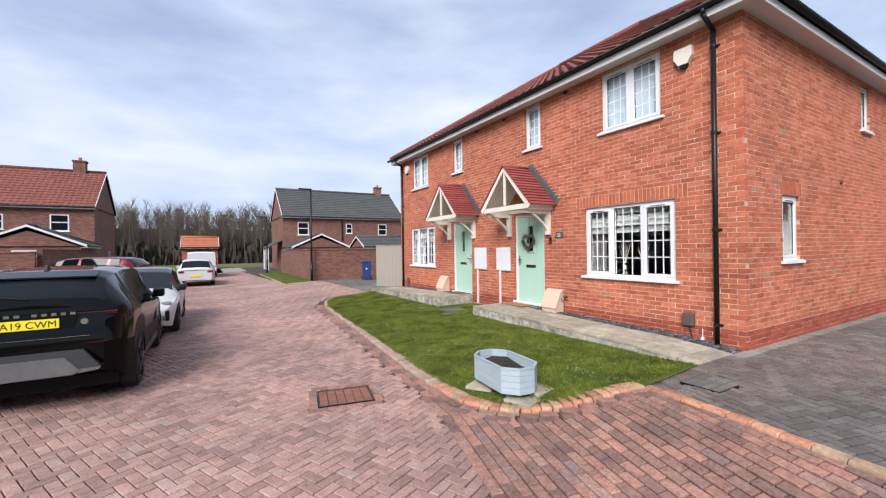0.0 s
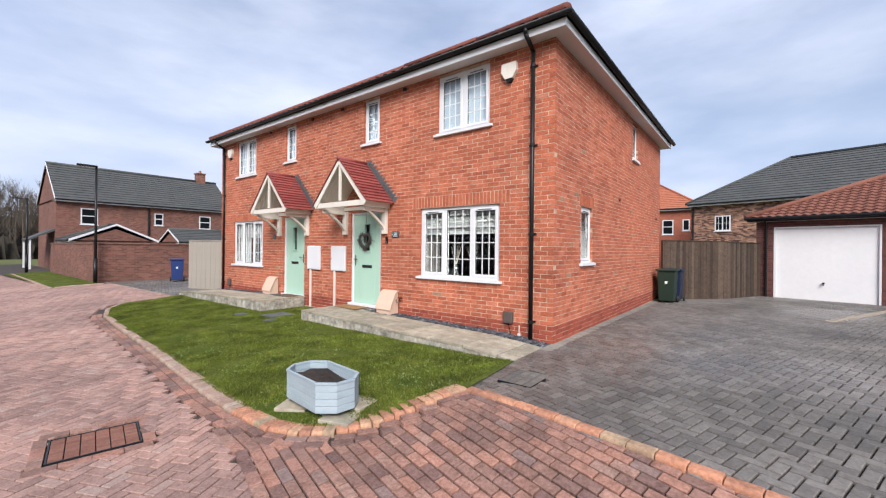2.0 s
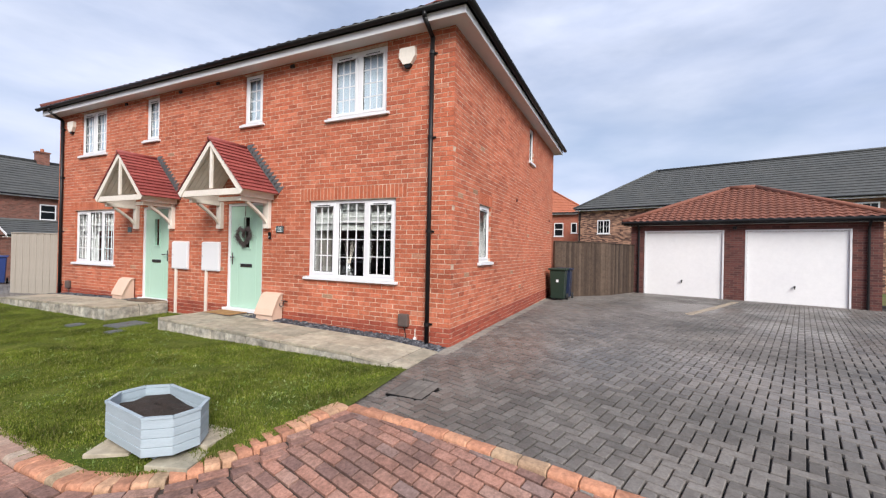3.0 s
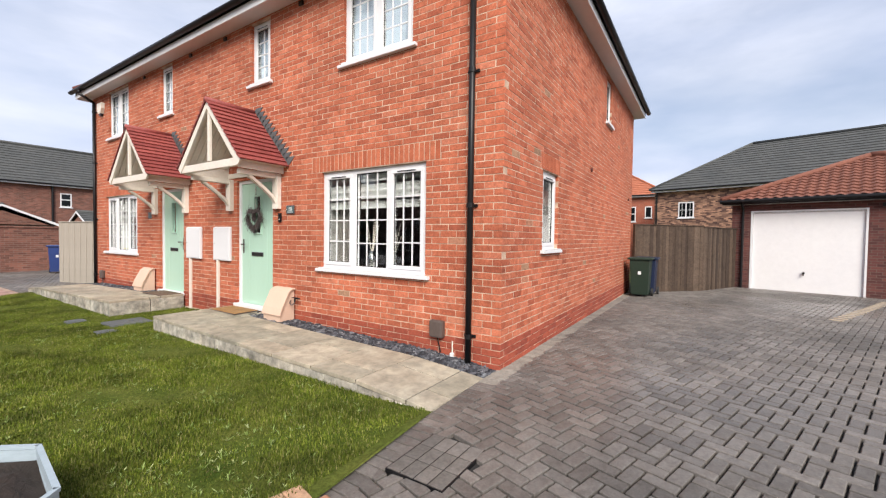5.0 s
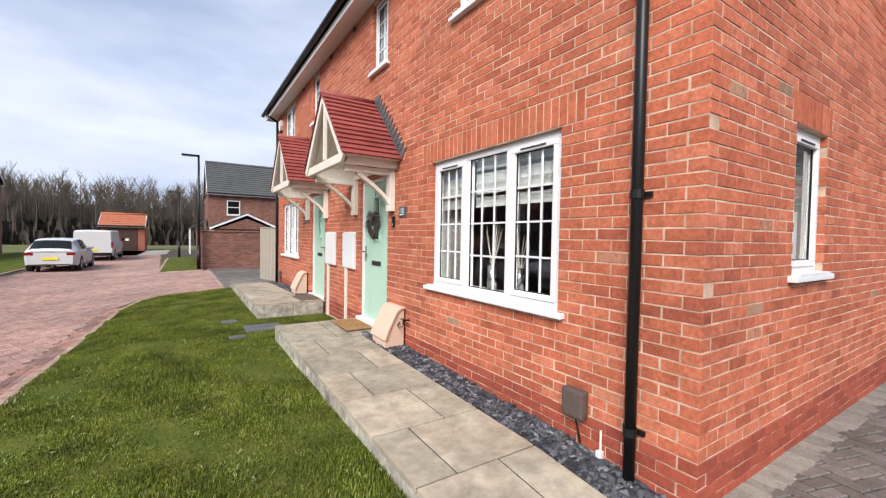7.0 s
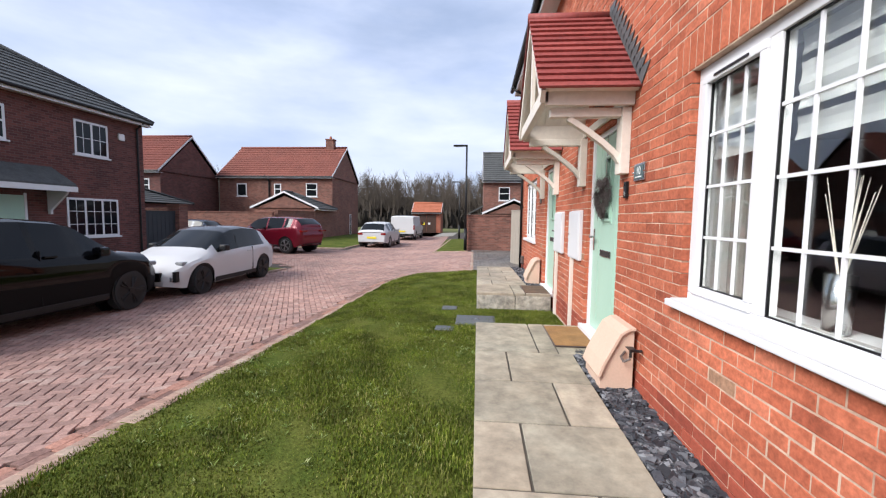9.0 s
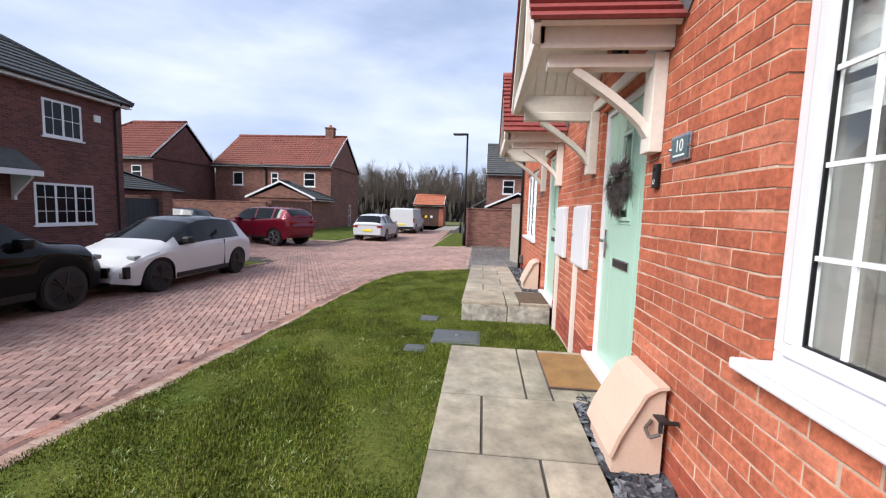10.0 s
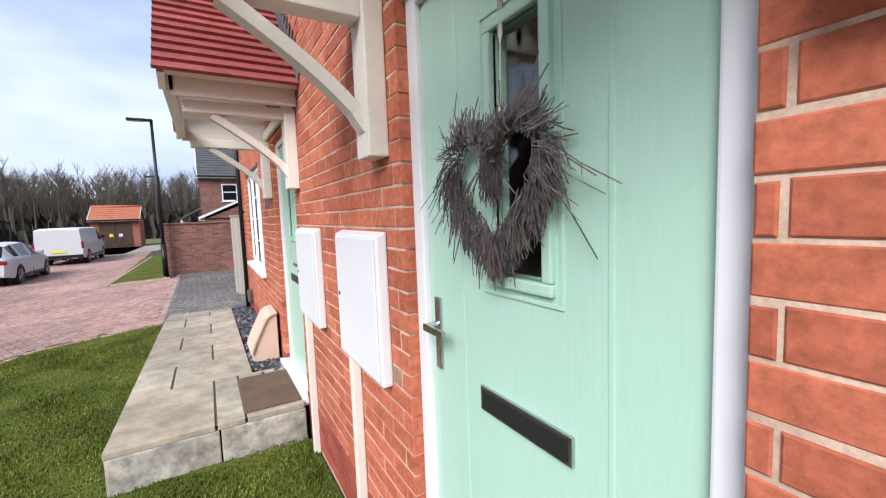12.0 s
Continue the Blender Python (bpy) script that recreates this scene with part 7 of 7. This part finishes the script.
for i in range(120):
    x0 = -2500 + i * 42
    z = 6.8 + 1.2 * noise.noise(Vector((i * 0.7, 0, 0)))
    verts += [(x0, 112, -1), (x0, 112, z)]
for i in range(119):
    faces.append((2 * i, 2 * i + 2, 2 * i + 3, 2 * i + 1))
raw("backdrop", verts, faces, M_SCRUB, None, "distant wooded skyline", "structure")


# ---- cars ----
def lerp_tab(tab, x):
    if x <= tab[0][0]:
        return tab[0][1]
    for (a, va), (b, vb) in zip(tab, tab[1:]):
        if x <= b:
            t = (x - a) / (b - a)
            return va + (vb - va) * t
    return tab[-1][1]


def car(label, x, y, z, rz, S, paint, roof_paint=None, rim=M_RIMD, plate=None, clad=None):
    """A car that points along its +x from tail (0) to nose (L). S holds its measures."""
    t = thing("car", label, "car", (x, y, z), rz)
    L, W = S["L"], S["W"] / 2
    ax = S["axles"]
    R = S["R"]
    N = int(L / 0.045)
    xs = [L * i / N for i in range(N + 1)]
    rings = []
    for xx in xs:
        top = lerp_tab(S["top"], xx)
        belt = min(lerp_tab(S["belt"], xx), top - 0.03)
        w = W * lerp_tab(S["plan"], xx)
        wt = W * lerp_tab(S["tumble"], xx)
        zb = lerp_tab(S["sill"], xx)
        arch = zb
        for a in ax:
            dx = abs(xx - a)
            RA = R + 0.055
            if dx < RA:
                arch = max(arch, R + math.sqrt(RA * RA - dx * dx))
        zb2 = arch
        zm = max((arch + belt) / 2, arch + 0.02)
        lower = w * (0.965 if arch <= zb + 0.001 else 1.0)
        rings.append([(xx, 0, zb + 0.02), (xx, w * 0.80, zb + 0.02 if arch <= zb + 0.001 else zb + 0.02), (xx, lower, zb2), (xx, w, zm), (xx, w * 1.004, zm + (belt - 0.05 - zm) * 0.35), (xx, w * 1.0, zm + (belt - 0.05 - zm) * 0.7), (xx, w * 0.985, belt - 0.05), (xx, w * 0.95, belt), (xx, wt, top - 0.055), (xx, wt * 0.86, top - 0.012), (xx, wt * 0.45, top + 0.006), (xx, 0, top + 0.012)])
    if S.get("rear_warp"):
        rings = [[(px + lerp_tab(S["rear_warp"], pz) * max(0.0, 1 - px / 0.4), py, pz) for px, py, pz in ring] for ring in rings]
    M = len(rings[0])
    groups = {"body_shell": ([], []), "glazing": ([], []), "roof_panel": ([], []), "cladding": ([], []), "far_cladding": ([], [])}

    def quad(g, pts):
        vs, fs = groups[g]
        k = len(vs)
        vs += pts
        fs.append((k, k + 1, k + 2, k + 3))

    g0, g1 = S["side_glass"]
    ws0, ws1 = S["windscreen"]
    rs0, rs1 = S["rear_glass"]
    for i in range(N):
        xm = (xs[i] + xs[i + 1]) / 2
        for j in range(M - 1):
            g = "body_shell"
            if j == 7 and g0 < xm < g1 and not any(abs(xm - p) < 0.04 for p in S["pillars"]):
                g = "glazing"
            if j >= 8 and (ws0 < xm < ws1 or rs0 < xm < rs1):
                g = "glazing"
            if j >= 8 and rs1 <= xm <= ws0:
                g = "roof_panel"
            if j == 1 or (j == 2 and clad and lerp_tab(S["sill"], xm) < 1):
                g = "cladding" if (j == 1 or clad) else g
            a, b = rings[i], rings[i + 1]
            for s in (1, -1):
                pts = [(a[j][0], s * a[j][1], a[j][2]), (b[j][0], s * b[j][1], b[j][2]), (b[j + 1][0], s * b[j + 1][1], b[j + 1][2]), (a[j + 1][0], s * a[j + 1][1], a[j + 1][2])]
                quad("far_cladding" if g == "cladding" and s == -1 else g, pts if s == 1 else pts[::-1])
    for ring, sgn in ((rings[0], 1), (rings[-1], -1)):
        for j in range(M - 1):
            zc = ring[j][2]
            g = "cladding" if ring[j + 1][2] < S["bumper"] and clad else "body_shell"
            if sgn == 1 and j >= 7 and S.get("tail_glass"):
                g = "glazing"
            for s in (1, -1):
                p, q = ring[j], ring[j + 1]
                pts = [(p[0], s * p[1], p[2]), (q[0], s * q[1], q[2]), (q[0], 0, q[2]), (p[0], 0, p[2])]
                quad(g, pts[::-1] if s * sgn == 1 else pts)
    mats = {"body_shell": paint, "glazing": M_CARGLASS, "roof_panel": roof_paint or paint, "cladding": clad or M_BLACKP, "far_cladding": clad or M_BLACKP}
    for g, (vs, fs) in groups.items():
        if not fs:
            continue
        me = bpy.data.meshes.new(g.replace("far_", ""))
        me.from_pydata(vs, [], fs)
        bm = bmesh.new()
        bm.from_mesh(me)
        bmesh.ops.remove_doubles(bm, verts=bm.verts, dist=0.0005)
        bm.to_mesh(me)
        bm.free()
        me.materials.append(mats[g])
        me.polygons.foreach_set("use_smooth", [True] * len(me.polygons))
        ob = new(g.replace("far_", ""), me)
        ob.parent = t
        ed = ob.modifiers.new("split", "EDGE_SPLIT")
        ed.split_angle = radians(35)
    # wheels
    for a in ax:
        for s in (1, -1):
            w = sub("wheel", t, (a, s * (W * 0.985 - 0.10), R))
            bm = cyl((0, -0.10, 0), (0, 0.10, 0), R, 28)
            bmesh.ops.bevel(bm, geom=[e for e in bm.edges if abs(e.verts[0].co.y - e.verts[1].co.y) < 0.01], offset=0.025, segments=2, affect="EDGES")
            part("tyre", bm, M_TYRE, w, smooth=False)
            bm = bmesh.new()
            yo = s * 0.102
            bm_cyl(bm, (0, s * 0.085, 0), (0, yo, 0), R * 0.72, 24)
            ns = S.get("spokes", 5)
            part("rim_dish", bm, M_BLACKP, w)
            bm = bmesh.new()
            for k in range(ns):
                an = 6.283 * k / ns
                for off in (-0.13, 0.13):
                    c, sn = math.cos(an + off), math.sin(an + off)
                    bm_cyl(bm, (c * R * 0.10, yo + s * 0.006, sn * R * 0.10), (c * R * 0.70, yo + s * 0.004, sn * R * 0.70), 0.016, 6)
            bm_cyl(bm, (0, yo, 0), (0, yo + s * 0.018, 0), R * 0.17, 12)
            r = bmesh.ops.create_circle(bm, segments=28, radius=R * 0.73, matrix=Matrix.Translation((0, yo + s * 0.002, 0)) @ Matrix.Rotation(radians(90), 4, "X"))
            e = bmesh.ops.extrude_edge_only(bm, edges=[ed for ed in bm.edges if ed.is_wire])
            ev = [v for v in e["geom"] if isinstance(v, bmesh.types.BMVert)]
            bmesh.ops.scale(bm, vec=(0.9, 1, 0.9), verts=ev)
            part("rim", bm, rim, w)
            part("wheel_liner", cyl((a, s * (W * 0.60), R), (a, s * (W * 0.60 + 0.02), R), R + 0.05, 20), M_BLACKP, t)
    # lights
    for s in (1, -1):
        h = S["head"]
        bm = box(h[0], h[2], h[4], h[1], h[3], h[5], 0.02)
        if s == -1:
            bmesh.ops.scale(bm, vec=(1, -1, 1), verts=bm.verts)
            bmesh.ops.reverse_faces(bm, faces=bm.faces)
        part("headlight", bm, M_LAMPGLASS, t)
        h = S["tail"]
        bm = box(h[0], h[2], h[4], h[1], h[3], h[5], 0.015)
        if s == -1:
            bmesh.ops.scale(bm, vec=(1, -1, 1), verts=bm.verts)
            bmesh.ops.reverse_faces(bm, faces=bm.faces)
        part("tail_light", bm, S.get("tail_mat", M_REDLENS), t)
        mx = S["mirror"]
        bm = box(mx - 0.09, s * (W * 1.03) - 0.09, S["mz"], mx + 0.09, s * (W * 1.03) + 0.09, S["mz"] + 0.15, 0.04)
        part("wing_mirror", bm, paint if not S.get("dark_mirror") else M_BLACKP, t)
        part("door_seam", box(S["seam"] - 0.002, s * W * 0.955 - 0.03, S["sz"] + 0.08, S["seam"] + 0.002, s * W * 0.955 + 0.046, S["belt"][1][1] - 0.03), M_BLACKP, t)
        part("door_handle", box(S["seam"] + 0.06, s * W * 0.97 - 0.02, S["belt"][1][1] - 0.14, S["seam"] + 0.24, s * W * 0.97 + 0.035, S["belt"][1][1] - 0.11, 0.008), paint, t)
        part("sill_trim", box(ax[0] + R + 0.08, s * W * 0.955 - 0.03, S["sz"] - 0.02, ax[1] - R - 0.08, s * W * 0.955 + 0.035, S["sz"] + 0.08, 0.01), M_BLACKP, t)
    return t


def rear_plate(t, mat, text, z, xx=-0.012, w=0.52):
    p = part("number_plate", box(xx - 0.008, -w / 2, z, xx, w / 2, z + 0.11, 0.003), mat, t, "yellow rear number plate")
    if text:
        letters("registration", text, 0.105, Matrix.Translation((xx - 0.009, 0, z + 0.018)) @ FACE_W, M_BLACKP, t)


M_DARKRED = surf("dark red lens", (0.03, 0.004, 0.004), None, 0.1, bump=0)
M_GLOSSBLACK = surf("dark trim plastic", (0.003, 0.003, 0.0035), (0.004, 0.004, 0.0045), 0.5, fine=20, bump=0.02, stain=0.1, spec=0.12)
suv = dict(L=4.37, W=1.90, R=0.36, axles=(0.86, 3.54), sz=0.30, bumper=0.55,
           top=[(0, 1.20), (0.04, 1.27), (0.08, 1.31), (0.42, 1.575), (0.7, 1.62), (1.3, 1.655), (2.0, 1.65), (2.5, 1.61), (2.75, 1.54), (3.35, 1.13), (3.42, 1.11), (4.0, 1.02), (4.25, 0.90), (4.33, 0.80), (4.37, 0.70)],
           belt=[(0, 1.16), (0.1, 1.21), (0.5, 1.20), (2.0, 1.09), (3.3, 1.03), (4.0, 0.90), (4.37, 0.62)],
           rear_warp=[(0.40, 0.16), (0.47, 0.04), (0.56, 0.0), (0.70, 0.0), (0.84, 0.035), (0.96, 0.075), (1.12, 0.08), (1.22, 0.11), (1.30, 0.05), (1.4, 0.0)],
           plan=[(0, 0.72), (0.05, 0.81), (0.12, 0.87), (0.22, 0.92), (0.4, 0.97), (0.9, 1.0), (3.5, 1.0), (4.0, 0.95), (4.25, 0.84), (4.37, 0.68)],
           tumble=[(0, 0.72), (0.1, 0.72), (0.4, 0.68), (0.8, 0.72), (2.4, 0.74), (2.8, 0.74), (3.35, 0.84), (4.0, 0.82), (4.37, 0.60)],
           sill=[(0, 0.42), (0.25, 0.30), (0.8, 0.28), (3.6, 0.28), (4.1, 0.28), (4.37, 0.36)],
           side_glass=(0.62, 3.10), pillars=(1.05, 2.02), windscreen=(2.72, 3.32), rear_glass=(0.11, 0.41),
           head=(3.98, 4.24, 0.56, 0.84, 0.74, 0.82), tail=(0.085, 0.20, 0.40, 0.80, 1.105, 1.15), mirror=2.95, mz=1.03, seam=2.05, tail_mat=M_DARKRED)
black = car("black compact sport utility car with dark wheels parked on red paving", -1.85, 6.2, -0.19, 90, suv, surf("black car paint", (0.002, 0.002, 0.0025), (0.0025, 0.0025, 0.003), 0.05, fine=4, bump=0, stain=0.0, spec=0.22), M_CARGLASS, M_RIMD, clad=M_GLOSSBLACK)

part("plate_recess", extrude_poly([(0.062, -0.40, 0.97), (0.062, 0.40, 0.97), (0.062, 0.44, 1.12), (0.062, -0.44, 1.12)], Vector((0.03, 0, 0))), M_GLOSSBLACK, black)
rear_plate(black, M_YELLOW, "LA19 CWM", 0.985, 0.058, 0.56)
bm = extrude_poly([(-0.012, -0.50, 0.72), (-0.012, 0.50, 0.72), (-0.012, 0.66, 0.50), (-0.012, 0.60, 0.455), (-0.012, -0.60, 0.455), (-0.012, -0.66, 0.50)], Vector((0.06, 0, 0)))
part("rear_valance", bm, surf("dark grey bumper insert", (0.030, 0.031, 0.032), None, 0.55, bump=0.05), black)
M_SKID = surf("satin silver paint", (0.16, 0.16, 0.165), (0.13, 0.13, 0.135), 0.4, 0.4, fine=8, bump=0)
bm = extrude_poly([(-0.030, -0.34, 0.65), (-0.030, 0.34, 0.65), (-0.030, 0.47, 0.49), (-0.030, 0.42, 0.44), (-0.030, -0.42, 0.44), (-0.030, -0.47, 0.49)], Vector((0.025, 0, 0)))
bmesh.ops.bevel(bm, geom=bm.edges[:], offset=0.008, segments=2, affect="EDGES")
part("skid_plate", bm, M_SKID, black, "silver rear skid plate")
for s in (-1, 1):
    part("skid_wing", extrude_poly([(-0.030, s * 0.475, 0.50), (-0.030, s * 0.66, 0.505), (-0.030, s * 0.64, 0.475), (-0.030, s * 0.45, 0.455)], Vector((0.03, 0, 0))), M_SKID, black)
    part("reflector", box(-0.006, s * 0.62 - 0.10, 0.79, 0.02, s * 0.62 + 0.07, 0.800), M_DARKRED, black)
for i in range(10):
    yy = 0.40 - i * 0.082 - (0.06 if i > 4 else 0)
    part("badge_bar", box(0.060, yy - 0.022, 1.128, 0.074, yy + 0.024, 1.158), M_CHROME, black)
part("round_badge", cyl((0.060, -0.50, 1.04), (0.080, -0.50, 1.04), 0.036, 16), M_CHROME, black)
part("name_badge", box(0.062, 0.46, 1.062, 0.075, 0.66, 1.074), M_CHROME, black)
part("name_badge", box(0.062, 0.48, 1.020, 0.075, 0.62, 1.028), M_CHROME, black)
part("tailgate_seam", box(0.030, -0.55, 0.873, 0.046, 0.55, 0.878), M_CHROME, black, "thin bright strip")
part("rear_spoiler", extrude_poly([(0.33, -0.56, 1.545), (0.60, -0.56, 1.605), (0.60, -0.56, 1.622), (0.33, -0.56, 1.562)], Vector((0, 1.12, 0))), M_CARGLASS, black)
part("underbody", box(0.25, -0.78, 0.22, 4.1, 0.78, 0.46), M_GLOSSBLACK, black)
part("aerial_fin", extrude_poly([(0.72, -0.015, 1.63), (0.92, -0.015, 1.64), (0.75, -0.015, 1.70)], Vector((0, 0.03, 0))), M_BLACKP, black)
part("rear_wiper", tube([(0.10, 0.0, 1.325), (0.13, 0.30, 1.365)], 0.008, 6), M_BLACKP, black)
part("exhaust", cyl((0.0, 0.45, 0.42), (0.14, 0.45, 0.42), 0.035, 12), M_CHROME, black)

hatch = dict(L=3.95, W=1.72, R=0.315, axles=(0.78, 3.24), sz=0.24, bumper=0.45,
             top=[(0, 0.86), (0.04, 0.92), (0.10, 0.98), (0.45, 1.32), (0.8, 1.41), (1.4, 1.455), (1.9, 1.43), (2.2, 1.36), (3.02, 0.96), (3.10, 0.94), (3.5, 0.83), (3.72, 0.72), (3.87, 0.60), (3.95, 0.48)],
             belt=[(0, 0.83), (0.6, 0.95), (1.8, 0.92), (2.95, 0.86), (3.5, 0.74), (3.8, 0.60), (3.95, 0.44)],
             plan=[(0, 0.80), (0.15, 0.92), (0.5, 0.99), (1.0, 1.0), (3.1, 1.0), (3.5, 0.95), (3.72, 0.86), (3.87, 0.73), (3.95, 0.56)],
             tumble=[(0, 0.76), (0.45, 0.68), (0.9, 0.72), (2.1, 0.74), (2.4, 0.75), (3.0, 0.83), (3.6, 0.76), (3.95, 0.5)],
             sill=[(0, 0.34), (0.3, 0.25), (0.8, 0.22), (3.3, 0.2), (3.7, 0.2), (3.95, 0.26)],
             side_glass=(0.68, 2.72), pillars=(), windscreen=(2.22, 2.95), rear_glass=(0.09, 0.5),
             head=(3.34, 3.70, 0.54, 0.71, 0.66, 0.74), tail=(-0.01, 0.15, 0.50, 0.72, 0.72, 0.86), mirror=2.55, mz=0.90, seam=1.32, dark_mirror=True)
WHITE = paint_mat("white car paint", (0.52, 0.52, 0.525), 0.45)
car_w = car("white three-door hatchback with black roof parked on red paving", -1.52, 14.58, -0.19, -90, hatch, WHITE, paint_mat("black roof paint", (0.01, 0.01, 0.012), 0.2), M_RIMD)
bm = box(3.90, -0.42, 0.36, 3.975, 0.42, 0.54, 0.01)
part("front_grille", bm, M_BLACKP, car_w)
part("number_plate", box(3.976, -0.26, 0.40, 3.984, 0.26, 0.50, 0.003), M_UPVC, car_w, "white front number plate")
for s in (-1, 1):
    part("fog_lamp", cyl((3.80, s * 0.60, 0.40), (3.90, s * 0.58, 0.40), 0.05, 12), M_LAMPGLASS, car_w)
    part("lower_scoop", box(3.78, s * 0.66 - 0.04, 0.34, 3.88, s * 0.66 + 0.04, 0.56, 0.01), M_BLACKP, car_w)

sedan = dict(hatch)
sedan.update(L=4.3, W=1.78, axles=(0.82, 3.5), top=[(0, 0.90), (0.05, 0.98), (0.12, 1.02), (0.5, 1.34), (0.9, 1.41), (1.8, 1.44), (2.3, 1.38), (3.1, 1.0), (3.2, 0.98), (3.9, 0.85), (4.2, 0.72), (4.3, 0.58)],
             plan=[(0, 0.82), (0.15, 0.93), (0.5, 0.99), (3.4, 1.0), (3.9, 0.93), (4.2, 0.78), (4.3, 0.62)], belt=[(0, 0.88), (0.6, 0.96), (1.9, 0.93), (3.1, 0.90), (3.9, 0.77), (4.3, 0.52)],
             sill=[(0, 0.32), (0.3, 0.25), (4.0, 0.2), (4.3, 0.26)], side_glass=(0.55, 2.95), pillars=(1.1, 2.0), windscreen=(2.28, 3.08), rear_glass=(0.10, 0.55), head=(3.75, 4.05, 0.56, 0.78, 0.62, 0.74), mirror=2.75, seam=2.02, dark_mirror=False, tail=(-0.01, 0.18, 0.52, 0.79, 0.72, 0.84), tumble=[(0, 0.78), (0.5, 0.68), (0.9, 0.72), (2.3, 0.74), (3.1, 0.83), (3.9, 0.76), (4.3, 0.5)])
car_m = car("white hatchback with tinted rear glass parked far along the road", -0.60, 25.1, -0.17, 90, sedan, WHITE, None, M_RIMS)
rear_plate(car_m, M_YELLOW, "", 0.52, -0.02)
suv2 = dict(suv)
suv2.update(L=4.5, W=1.87, axles=(0.88, 3.56), rear_glass=(0.10, 0.5), tail=(-0.01, 0.12, 0.45, 0.86, 0.98, 1.06), tail_mat=M_REDLENS, dark_mirror=False)
suv2["top"] = [(a * 1.03, b) for a, b in suv["top"]]
suv2["plan"] = [(a * 1.03, b) for a, b in suv["plan"]]
suv2["tumble"] = [(a * 1.03, b) for a, b in suv["tumble"]]
car_r = car("metallic red sport utility car parked on the side street", -2.30, 21.25, -0.15, 163, suv2, paint_mat("red car paint", (0.15, 0.006, 0.018), 0.22, 0.3), None, M_RIMS)
car_d = car("dark blue-grey hatchback parked behind the gate pier", -9.4, 24.9, -0.15, 180, sedan, paint_mat("dark blue car paint", (0.02, 0.03, 0.05), 0.22, 0.3), None, M_RIMS)

van = dict(L=5.3, W=1.9, R=0.34, axles=(1.0, 4.3), sz=0.35, bumper=0.5,
           top=[(0, 1.75), (0.06, 1.82), (0.3, 1.85), (3.6, 1.85), (4.0, 1.75), (4.75, 1.2), (4.85, 1.15), (5.2, 0.95), (5.3, 0.8)],
           belt=[(0, 1.15), (3.0, 1.15), (4.7, 1.08), (5.3, 0.72)], plan=[(0, 0.97), (0.2, 1.0), (4.5, 1.0), (5.1, 0.93), (5.3, 0.8)],
           tumble=[(0, 0.88), (3.6, 0.88), (4.0, 0.84), (4.75, 0.88), (5.3, 0.7)], sill=[(0, 0.38), (0.3, 0.3), (5.3, 0.28)],
           side_glass=(3.5, 4.6), pillars=(3.5,), windscreen=(3.98, 4.72), rear_glass=(-1, -0.9), head=(4.98, 5.2, 0.7, 0.93, 0.75, 0.95), tail=(-0.01, 0.06, 0.86, 0.96, 0.8, 1.15), mirror=4.45, mz=1.2, seam=3.3, dark_mirror=True)
v = car("white panel van parked far along the road", -0.42, 33.2, -0.17, 90, van, WHITE, None, M_RIMS)
part("rear_bumper", box(-0.06, -0.9, 0.36, 0.02, 0.9, 0.50, 0.02), M_BLACKP, v)
rear_plate(v, M_YELLOW, "", 0.62, -0.02)
